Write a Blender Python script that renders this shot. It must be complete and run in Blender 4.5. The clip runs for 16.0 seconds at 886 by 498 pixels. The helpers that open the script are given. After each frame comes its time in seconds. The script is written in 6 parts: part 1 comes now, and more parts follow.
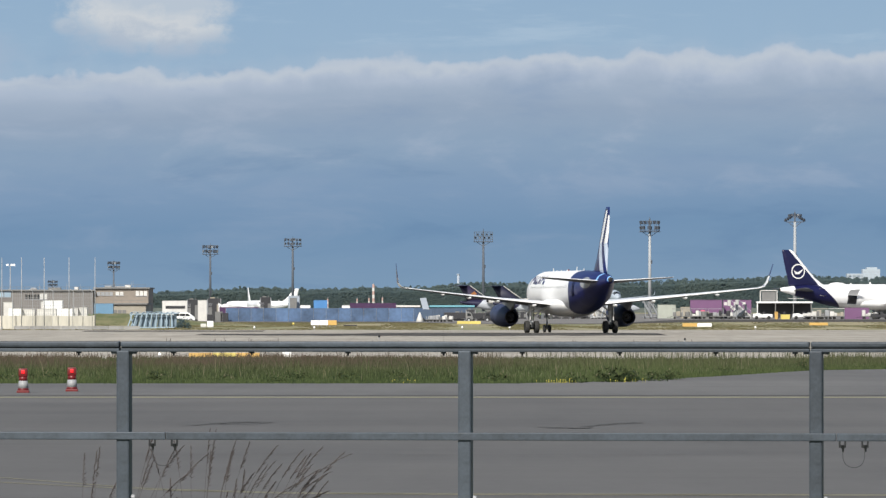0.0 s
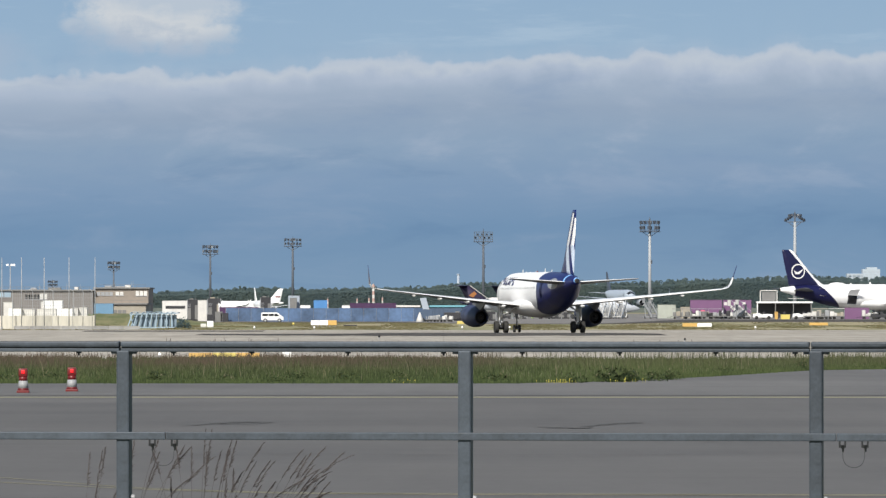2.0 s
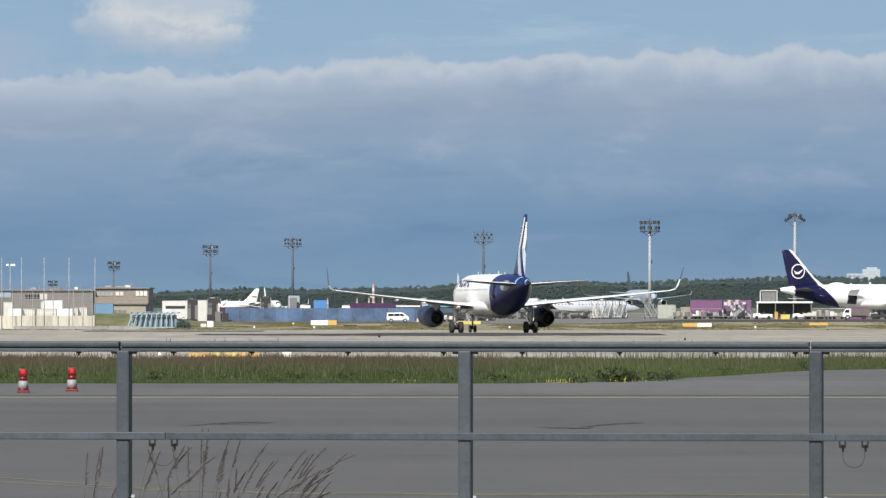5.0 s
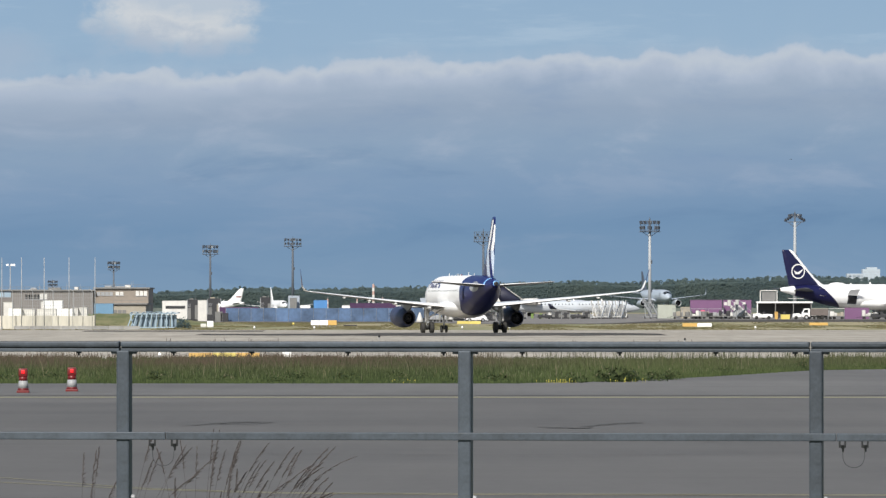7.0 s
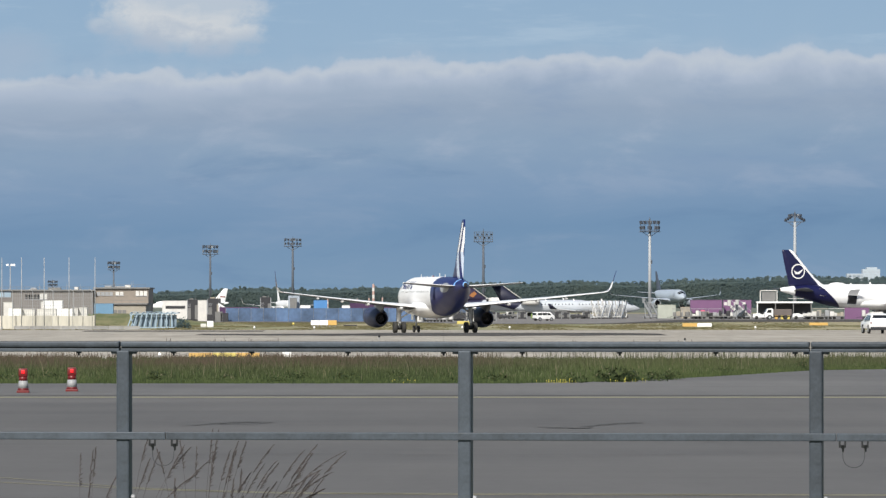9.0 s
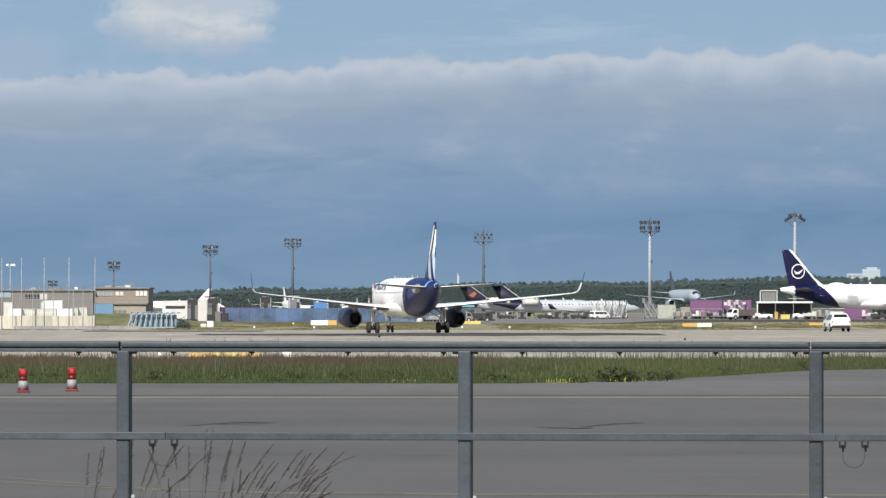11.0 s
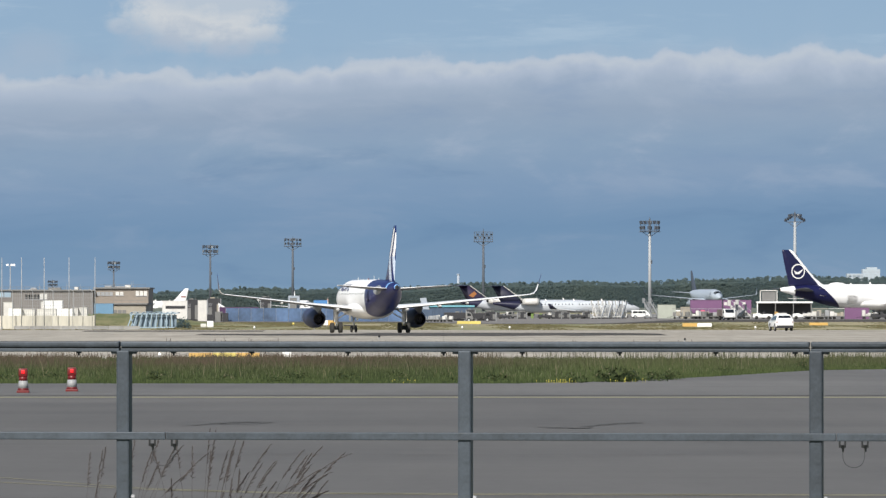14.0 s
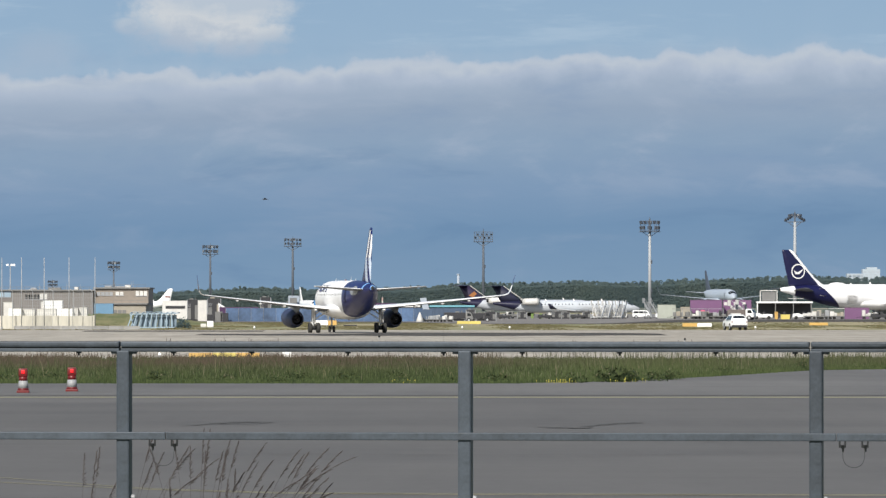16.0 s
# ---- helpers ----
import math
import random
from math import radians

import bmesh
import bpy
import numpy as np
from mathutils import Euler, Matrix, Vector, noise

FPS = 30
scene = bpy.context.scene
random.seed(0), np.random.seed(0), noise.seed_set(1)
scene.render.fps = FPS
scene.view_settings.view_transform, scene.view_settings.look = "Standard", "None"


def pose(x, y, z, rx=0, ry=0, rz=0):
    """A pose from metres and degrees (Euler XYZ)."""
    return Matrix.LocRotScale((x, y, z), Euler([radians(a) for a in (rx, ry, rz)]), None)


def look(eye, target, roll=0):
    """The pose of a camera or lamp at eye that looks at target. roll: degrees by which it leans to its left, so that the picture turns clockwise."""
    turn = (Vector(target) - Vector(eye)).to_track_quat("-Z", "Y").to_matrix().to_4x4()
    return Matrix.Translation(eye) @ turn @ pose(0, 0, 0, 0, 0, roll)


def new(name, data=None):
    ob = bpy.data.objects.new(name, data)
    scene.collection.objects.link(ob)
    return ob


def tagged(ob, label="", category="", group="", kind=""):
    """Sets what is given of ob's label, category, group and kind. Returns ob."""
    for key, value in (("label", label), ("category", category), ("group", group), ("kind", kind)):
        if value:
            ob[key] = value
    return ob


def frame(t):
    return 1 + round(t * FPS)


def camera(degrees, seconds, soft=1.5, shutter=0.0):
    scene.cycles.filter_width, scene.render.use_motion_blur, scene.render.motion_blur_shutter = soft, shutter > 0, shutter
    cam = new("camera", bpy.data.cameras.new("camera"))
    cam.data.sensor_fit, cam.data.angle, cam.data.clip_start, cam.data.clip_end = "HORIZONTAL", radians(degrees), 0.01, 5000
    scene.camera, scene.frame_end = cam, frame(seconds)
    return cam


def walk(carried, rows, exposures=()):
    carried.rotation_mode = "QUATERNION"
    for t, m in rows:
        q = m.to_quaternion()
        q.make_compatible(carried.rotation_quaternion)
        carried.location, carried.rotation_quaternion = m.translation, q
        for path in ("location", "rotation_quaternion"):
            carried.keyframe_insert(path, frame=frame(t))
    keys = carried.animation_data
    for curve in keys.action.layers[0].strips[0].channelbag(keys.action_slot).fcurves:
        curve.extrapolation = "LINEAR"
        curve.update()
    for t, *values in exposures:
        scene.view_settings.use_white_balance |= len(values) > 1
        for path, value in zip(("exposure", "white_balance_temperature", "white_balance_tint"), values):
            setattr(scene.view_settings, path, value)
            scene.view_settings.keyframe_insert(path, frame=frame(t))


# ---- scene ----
# The viewer stands on a low bank behind a railing and looks along +y over a taxiway,
# a strip of tall grass, a wide concrete taxiway and the apron, to woods four kilometres off.
cam = camera(6.80, 16.0, soft=1.35)
EYE = pose(0, 0, 2.9, 90.4297, 0, 0)
walk(cam, [(0.0, EYE), (16.0, EYE)])

# ---- light ----
SUN_AZIMUTH, SUN_HEIGHT = 201.0, 40.0     # degrees clockwise from +y: behind the viewer, to the left
world = bpy.data.worlds.new("sky")
scene.world = world
world.use_nodes = True
wn = world.node_tree
sky = wn.nodes.new("ShaderNodeTexSky")
sky.sky_type, sky.sun_disc = "NISHITA", False
sky.sun_elevation, sky.sun_rotation = radians(SUN_HEIGHT), radians(SUN_AZIMUTH)
wn.links.new(sky.outputs[0], wn.nodes["Background"].inputs[0])
wn.nodes["Background"].inputs[1].default_value = 0.085
sun = new("sun", bpy.data.lights.new("sun", "SUN"))
sun.data.energy, sun.data.angle, sun.data.color = 4.6, radians(0.53), (1.0, 0.95, 0.87)
az, el = radians(SUN_AZIMUTH), radians(SUN_HEIGHT)
sun.matrix_world = look((0, 0, 50), (-math.sin(az) * 50, -math.cos(az) * 50, 50 - 50 * math.tan(el)))
scene.view_settings.exposure = 0.2


# ---- materials ----
def srgb(r, g, b):
    return tuple(((c / 255 + 0.055) / 1.055) ** 2.4 if c > 10 else c / 255 / 12.92 for c in (r, g, b)) + (1,)


class Nodes:
    """Short forms for building a node tree."""

    def __init__(self, name):
        self.mat = bpy.data.materials.new(name)
        self.mat.use_nodes = True
        self.tree = self.mat.node_tree
        self.bsdf = self.tree.nodes["Principled BSDF"]

    def add(self, kind, **values):
        n = self.tree.nodes.new(kind)
        for k, v in values.items():
            n.inputs[k.replace("_", " ")].default_value = v
        return n

    def link(self, a, b):
        self.tree.links.new(a, b)

    def put(self, slot, v):
        if hasattr(v, "is_output"):
            self.link(v, slot)
        else:
            slot.default_value = v

    def math(self, op, a, b=0.0, c=0.0):
        n = self.tree.nodes.new("ShaderNodeMath")
        n.operation = op
        for i, v in enumerate((a, b, c)):
            self.put(n.inputs[i], v)
        return n.outputs[0]

    def mix(self, f, a, b):
        n = self.tree.nodes.new("ShaderNodeMix")
        n.data_type = "RGBA"
        for i, v in ((0, f), (6, a), (7, b)):
            self.put(n.inputs[i], v)
        return n.outputs[2]

    def axes(self, scale=(1, 1, 1)):
        c = self.tree.nodes.new("ShaderNodeTexCoord")
        m = self.tree.nodes.new("ShaderNodeMapping")
        m.inputs["Scale"].default_value = scale
        self.link(c.outputs["Object"], m.inputs[0])
        return m.outputs[0]

    def split(self, v):
        n = self.tree.nodes.new("ShaderNodeSeparateXYZ")
        self.link(v, n.inputs[0])
        return n.outputs

    def noise(self, vector, scale, detail=4.0, rough=0.55, distort=0.0):
        n = self.add("ShaderNodeTexNoise", Scale=scale, Detail=detail, Roughness=rough, Distortion=distort)
        self.link(vector, n.inputs["Vector"])
        return n.outputs[0]

    def step(self, v, lo, hi, a=0.0, b=1.0):
        n = self.tree.nodes.new("ShaderNodeMapRange")
        n.interpolation_type = "SMOOTHSTEP"
        self.put(n.inputs[0], v)
        for i, k in enumerate((lo, hi, a, b)):
            n.inputs[i + 1].default_value = k
        return n.outputs[0]

    def ramp(self, v, stops):
        n = self.tree.nodes.new("ShaderNodeValToRGB")
        r = n.color_ramp
        while len(r.elements) < len(stops):
            r.elements.new(0.5)
        for e, (p, c) in zip(r.elements, stops):
            e.position, e.color = p, c
        self.link(v, n.inputs[0])
        return n.outputs[0]

    def bump(self, v, strength, distance):
        n = self.add("ShaderNodeBump", Strength=strength, Distance=distance)
        self.link(v, n.inputs["Height"])
        self.link(n.outputs[0], self.bsdf.inputs["Normal"])


def surface(name, colour, rough=0.5, metal=0.0, vary=0.15, grain=6.0, stain=0.6, bump=0.0, scale=(1, 1, 1), coat=0.0):
    """A worn surface: fine grain and large stains on one colour, with a little change from piece to piece."""
    n = Nodes(name)
    v = n.axes(scale)
    fine, wide = n.noise(v, grain), n.noise(v, stain, 3.0)
    info = n.tree.nodes.new("ShaderNodeObjectInfo")
    k = n.math("ADD", n.math("MULTIPLY_ADD", fine, vary, 1 - vary / 2),
               n.math("MULTIPLY_ADD", wide, vary * 1.6, -vary * 0.8))
    k = n.math("ADD", k, n.math("MULTIPLY_ADD", info.outputs["Random"], vary * 0.5, -vary * 0.25))
    dark, light = tuple(c * 0.5 for c in colour) + (1,), tuple(c * 1.5 for c in colour) + (1,)
    n.link(n.mix(n.math("SUBTRACT", k, 0.5), dark, light), n.bsdf.inputs["Base Color"])
    n.bsdf.inputs["Metallic"].default_value = metal
    n.link(n.math("MULTIPLY_ADD", wide, 0.25, rough - 0.12), n.bsdf.inputs["Roughness"])
    n.bsdf.inputs["Coat Weight"].default_value = coat
    if bump:
        n.bump(fine, bump, 0.01)
    return n.mat


def glowing(name, colour, strength):
    n = Nodes(name)
    n.bsdf.inputs["Base Color"].default_value = colour
    n.bsdf.inputs["Emission Color"].default_value = colour
    n.bsdf.inputs["Emission Strength"].default_value = strength
    return n.mat


def pavement_material(name, colour, light, bands=0.0, joint=0.0, mottle=0.0):
    """Asphalt or concrete with long stains across the view, tyre marks and, for concrete, slab joints."""
    n = Nodes(name)
    v = n.axes()
    fine = n.noise(v, 3.0, 6.0, 0.7)
    patch = n.noise(n.axes((0.05, 0.03, 1)), 1.0, 4.0, 0.6)
    streak = n.noise(n.axes((0.02, 0.09, 1)), 1.0, 6.0, 0.7, 0.6)
    k = n.math("ADD", n.math("MULTIPLY", fine, 0.25), n.math("MULTIPLY", patch, 0.4))
    k = n.math("ADD", k, n.math("MULTIPLY", streak, 0.35 + bands))
    if mottle:
        k = n.math("ADD", k, n.math("MULTIPLY_ADD", n.noise(n.axes((0.5, 0.035, 1)), 1.0, 6.0, 0.75), mottle, -mottle / 2))
    col = n.mix(n.step(k, 0.25, 0.75 + bands), colour + (1,), light + (1,))
    if joint:
        x, y, _ = n.split(v)
        a = n.math("LESS_THAN", n.math("FRACT", n.math("DIVIDE", x, joint)), 0.012)
        b = n.math("LESS_THAN", n.math("FRACT", n.math("DIVIDE", y, joint)), 0.02)
        col = n.mix(n.math("MULTIPLY", n.math("MAXIMUM", a, b), 0.22), col, tuple(c * 0.35 for c in colour) + (1,))
    n.link(col, n.bsdf.inputs["Base Color"])
    n.link(n.math("MULTIPLY_ADD", patch, 0.2, 0.78), n.bsdf.inputs["Roughness"])
    n.bump(fine, 0.25, 0.01)
    n.bsdf.inputs["Specular IOR Level"].default_value = 0.25
    return n.mat


def meadow_material(name, dry, green, stretch=1.0):
    n = Nodes(name)
    fine = n.noise(n.axes((0.5, 0.5 / stretch, 1)), 1.0, 6.0, 0.75)
    wide = n.noise(n.axes((0.06, 0.06 / stretch, 1)), 1.0, 4.0)
    k = n.math("ADD", n.math("MULTIPLY", fine, 0.5), n.math("MULTIPLY", wide, 0.5))
    n.link(n.mix(n.step(k, 0.42, 0.60), dry + (1,), green + (1,)), n.bsdf.inputs["Base Color"])
    n.bsdf.inputs["Roughness"].default_value = 0.9
    n.bump(fine, 0.6, 0.1)
    return n.mat


def blade_material(name, low, high, top):
    """Grass: green at the foot, brown seed heads at the top, different from tuft to tuft."""
    n = Nodes(name)
    x, y, z = n.split(n.axes())
    g = n.tree.nodes.new("ShaderNodeNewGeometry")
    r = g.outputs["Random Per Island"]
    patch = n.noise(n.axes((0.09, 0.05, 0)), 1.0, 3.0)
    body = n.mix(n.step(n.math("ADD", r, n.math("SUBTRACT", patch, 0.5)), 0.1, 0.9), low + (1,), high + (1,))
    fresh = n.math("MULTIPLY", n.step(n.math("MULTIPLY_ADD", patch, 8, x), 4, 14), n.step(n.math("FRACT", n.math("MULTIPLY", r, 7.0)), 0.3, 0.9, 0.0, 0.55))
    body = n.mix(fresh, body, (0.085, 0.108, 0.040, 1))
    body = n.mix(n.math("MULTIPLY", n.step(r, 0.93, 0.96), n.step(z, 0.10, 0.30, 0.0, 0.8)), body, (0.165, 0.145, 0.098, 1))
    n.link(n.mix(n.math("MULTIPLY", n.step(n.math("MULTIPLY_ADD", n.math("SUBTRACT", r, 0.5), 0.2, z), 0.12, 0.40), n.math("MULTIPLY", n.math("ADD", n.step(n.math("MULTIPLY_ADD", patch, 24, y), 300, 352), 0.12), n.step(n.math("MULTIPLY_ADD", patch, 6, x), 11, 1, 0.3, 1.0))), body, top + (1,)), n.bsdf.inputs["Base Color"])
    n.bsdf.inputs["Roughness"].default_value = 0.75
    n.bsdf.inputs["Specular IOR Level"].default_value = 0.2
    return n.mat


def leaf_material(name, a, b):
    n = Nodes(name)
    g = n.tree.nodes.new("ShaderNodeNewGeometry")
    patch = n.noise(n.axes((0.03, 0.03, 0.05)), 1.0, 3.0)
    k = n.math("ADD", n.math("MULTIPLY", g.outputs["Random Per Island"], 0.35), n.math("MULTIPLY", patch, 0.65))
    n.link(n.mix(n.step(k, 0.2, 0.85), a + (1,), b + (1,)), n.bsdf.inputs["Base Color"])
    n.bsdf.inputs["Roughness"].default_value = 0.9
    n.bsdf.inputs["Specular IOR Level"].default_value = 0.05
    t = n.add("ShaderNodeBsdfTranslucent")
    n.link(n.bsdf.inputs["Base Color"].links[0].from_socket, t.inputs[0])
    m = n.add("ShaderNodeMixShader")
    m.inputs[0].default_value = 0.6
    n.link(n.bsdf.outputs[0], m.inputs[1])
    n.link(t.outputs[0], m.inputs[2])
    n.link(m.outputs[0], n.tree.nodes["Material Output"].inputs[0])
    return n.mat


ASPHALT = pavement_material("asphalt", (0.083, 0.081, 0.0785), (0.142, 0.138, 0.132), 0.0, 0.0, 0.2)
SHOULDER = pavement_material("pale_asphalt", (0.097, 0.095, 0.092), (0.168, 0.164, 0.157), 0.0, 0.0, 0.3)
TAR = pavement_material("dark_asphalt", (0.045, 0.040, 0.035), (0.10, 0.09, 0.078))
WORN_TAR = pavement_material("patched_asphalt", (0.040, 0.036, 0.032), (0.105, 0.096, 0.083), 0.15, mottle=0.9)
CONCRETE = pavement_material("concrete", (0.200, 0.180, 0.148), (0.51, 0.47, 0.40), 0.25, 7.5, 0.55)
APRON = pavement_material("grey_apron_concrete", (0.12, 0.114, 0.108), (0.27, 0.255, 0.235), 0.2, 7.5, 0.5)
CRACK = pavement_material("tar_filling", (0.055, 0.053, 0.050), (0.088, 0.085, 0.080))
SOIL = meadow_material("dry_meadow", (0.31, 0.268, 0.155), (0.195, 0.195, 0.09), 6.0)
FAR_MEADOW = meadow_material("far_meadow", (0.135, 0.145, 0.105), (0.095, 0.12, 0.09), 6.0)
GREEN_BANK = meadow_material("green_meadow", (0.20, 0.185, 0.085), (0.105, 0.125, 0.040), 3.0)
BANK = meadow_material("bank_grass", (0.10, 0.10, 0.04), (0.05, 0.075, 0.02))
BLADES = blade_material("meadow_blades", (0.019, 0.033, 0.011), (0.056, 0.078, 0.026), (0.068, 0.052, 0.038))
STALK = surface("dry_stalk", (0.066, 0.055, 0.053), 0.8, vary=0.4, grain=40)
# distant haze is put into these leaves: paler and bluer than foliage
HAZE_LEAVES = leaf_material("haze_leaves", (0.112, 0.160, 0.176), (0.158, 0.204, 0.184))
YELLOW_LINE = surface("yellow_line", (0.262, 0.243, 0.150), 0.8, vary=0.5, grain=1.5)
GALVANISED = surface("galvanised_steel", (0.054, 0.067, 0.083), 0.6, 0.3, vary=0.7, grain=70, stain=9, bump=0.1)
DARK_STEEL = surface("dark_steel", (0.028, 0.03, 0.032), 0.5, 0.5, vary=0.3)
# MAST_GREY, LENS and LAMP_GREY carry the blue of the far haze in their colour
MAST_GREY = surface("mast_concrete", (0.085, 0.098, 0.118), 0.8, vary=0.2, stain=0.2)
MAST_LIGHT = surface("mast_light_paint", (0.33, 0.345, 0.355), 0.7, vary=0.15, stain=0.2)
LENS = surface("dull_lamp_glass", (0.066, 0.080, 0.104), 0.7, vary=0.3)
LAMP_GREY = surface("lamp_housing", (0.052, 0.064, 0.084), 0.6, 0.1, vary=0.2)
WHITE = surface("white_paint", (0.84, 0.84, 0.83), 0.35, vary=0.08, grain=2, stain=0.5, coat=0.3)
OFFWHITE = surface("weathered_white", (0.60, 0.59, 0.56), 0.6, vary=0.25, grain=2, stain=0.6)
GREY = surface("grey_paint", (0.30, 0.31, 0.32), 0.5, vary=0.2, grain=2, stain=0.5)
MIDGREY = surface("dull_grey", (0.17, 0.17, 0.165), 0.6, vary=0.3, grain=2, stain=0.5)
CHARCOAL = surface("charcoal_paint", (0.030, 0.030, 0.034), 0.5, vary=0.3, grain=2)
RUBBER = surface("rubber", (0.028, 0.028, 0.027), 0.85, vary=0.3)
STEEL = surface("bright_steel", (0.55, 0.56, 0.57), 0.35, 0.7, vary=0.15)
BLUE_WALL = surface("blue_sheet", (0.066, 0.115, 0.208), 0.6, vary=0.9, grain=1.6, stain=0.3)
PALE_BLUE = surface("pale_blue_steel", (0.29, 0.385, 0.465), 0.5, vary=0.25, grain=3)
BLUE = surface("blue_paint", (0.07, 0.22, 0.48), 0.5, vary=0.25, grain=2)
TURQUOISE = surface("turquoise_sheet", (0.15, 0.38, 0.45), 0.5, vary=0.15)
PURPLE = surface("purple_paint", (0.170, 0.080, 0.172), 0.5, vary=0.18, grain=2, stain=0.4)
PLUM = surface("dark_plum_paint", (0.055, 0.02, 0.07), 0.5, vary=0.25)
PINK = surface("pink_paint", (0.62, 0.12, 0.20), 0.5, vary=0.2)
ORANGE = surface("orange_paint", (0.57, 0.36, 0.11), 0.5, vary=0.15)
YELLOW = surface("yellow_paint", (0.62, 0.51, 0.14), 0.5, vary=0.15)
RED = surface("red_plastic", (0.14, 0.010, 0.011), 0.4, vary=0.15)
RED_MAST = surface("red_mast_paint", (0.47, 0.31, 0.27), 0.6, vary=0.2)
HI_VIS = surface("hi_vis_lime", (0.17, 0.25, 0.07), 0.5, vary=0.1)
BROWN_WALL = surface("brown_cladding", (0.185, 0.172, 0.16), 0.75, vary=0.2, grain=1.2, stain=0.12)
BEIGE_WALL = surface("beige_render", (0.33, 0.30, 0.245), 0.8, vary=0.2, grain=1.2, stain=0.12)
TAN_WALL = surface("tan_cladding", (0.25, 0.215, 0.18), 0.75, vary=0.25, grain=1.2, stain=0.15)
WALL_CONCRETE = surface("pale_concrete", (0.47, 0.45, 0.39), 0.85, vary=0.55, grain=2.5, stain=0.5, scale=(1, 1, 0.22))
GLASS = surface("dark_window", (0.015, 0.018, 0.022), 0.12, vary=0.2)
ENGINE_DARK = surface("engine_core", (0.010, 0.010, 0.012), 0.7, 0.0, vary=0.3)
TITANIUM = surface("burnt_titanium", (0.07, 0.066, 0.064), 0.5, 0.6, vary=0.3)
NAVY = surface("navy_paint", (0.011, 0.012, 0.058), 0.3, vary=0.1, coat=0.3)
ROYAL = surface("royal_blue_paint", (0.018, 0.028, 0.10), 0.3, vary=0.12, coat=0.3)
RED_LAMP = glowing("red_lamp", (0.75, 0.008, 0.014, 1), 0.3)
WHITE_LAMP = glowing("white_lamp", (1.0, 0.96, 0.88, 1), 1.2)


def sky_material():
    """Blue sky over a long grey cloud bank; heights and widths in metres on the sheet, 4700 m off."""
    n = Nodes("far_sky")
    x, _, z = n.split(n.axes())
    lumps = n.noise(n.axes((0.030, 0, 0.034)), 1.0, 5.0, 0.6)
    long = n.noise(n.axes((0.0045, 0, 0.010)), 1.0, 3.0, 0.5)
    puffs = n.math("ABSOLUTE", n.math("MULTIPLY_ADD", n.noise(n.axes((0.017, 0, 0.017)), 1.0, 4.0, 0.5), 2.0, -1.0))
    crest = n.math("ADD", n.math("MULTIPLY_ADD", lumps, 16, -5), n.math("MULTIPLY", puffs, -26))
    wave = n.math("ADD", n.math("MULTIPLY", crest, n.step(z, 128, 150)), n.math("MULTIPLY_ADD", long, 20, -10))
    h = n.math("ADD", n.math("ADD", z, wave), n.math("MULTIPLY_ADD", n.math("MINIMUM", x, 200.0), -0.027, -1.5))
    stops = ((540, (127, 155, 181)), (480, (122, 151, 180)), (400, (115, 146, 178)), (330, (126, 153, 183)),
             (250, (139, 162, 187)), (190, (148, 166, 188)), (160, (159, 175, 195)), (138, (174, 187, 205)),
             (121, (188, 198, 210)), (113, (182, 194, 209)), (106, (157, 181, 204)), (80, (151, 178, 203)), (-120, (142, 172, 201)))
    low, high = (540 - 545) * 0.356, (540 + 200) * 0.356
    main = n.ramp(n.math("DIVIDE", n.math("SUBTRACT", h, low), high - low),
                  [(((540 - y) * 0.356 - low) / (high - low), srgb(*c)) for y, c in stops])
    veil = n.noise(n.axes((0.011, 0, 0.034)), 1.0, 6.0, 0.6, 0.3)
    mid = n.math("MULTIPLY", n.step(z, 60, 95), n.step(z, 175, 140))
    f = n.math("MULTIPLY", n.step(veil, 0.48, 0.72), n.math("MULTIPLY", mid, 0.45))
    main = n.mix(f, main, srgb(172, 184, 202))
    dim = n.math("MULTIPLY", n.step(veil, 0.50, 0.28), n.math("MULTIPLY", mid, 0.24))
    main = n.mix(dim, main, srgb(112, 142, 180))
    # faint layers in the hazy lower sky
    layers = n.noise(n.axes((0.0075, 0, 0.030)), 1.0, 5.0, 0.58, 0.4)
    lower = n.math("MULTIPLY", n.step(z, 2, 20), n.step(z, 120, 85))
    main = n.mix(n.math("MULTIPLY", n.step(layers, 0.50, 0.70), n.math("MULTIPLY", lower, 0.50)), main, srgb(140, 161, 187))
    main = n.mix(n.math("MULTIPLY", n.step(layers, 0.48, 0.30), n.math("MULTIPLY", lower, 0.45)), main, srgb(102, 134, 169))
    wisp = n.noise(n.axes((0.007, 0, 0.05)), 1.0, 5.0, 0.65)
    f = n.math("MULTIPLY", n.step(wisp, 0.50, 0.72), n.math("MULTIPLY", n.step(z, 160, 172), 0.5))
    main = n.mix(f, main, srgb(178, 198, 216))
    e = n.add("ShaderNodeEmission", Strength=0.87)
    n.link(main, e.inputs[0])
    n.link(e.outputs[0], n.tree.nodes["Material Output"].inputs[0])
    return n.mat


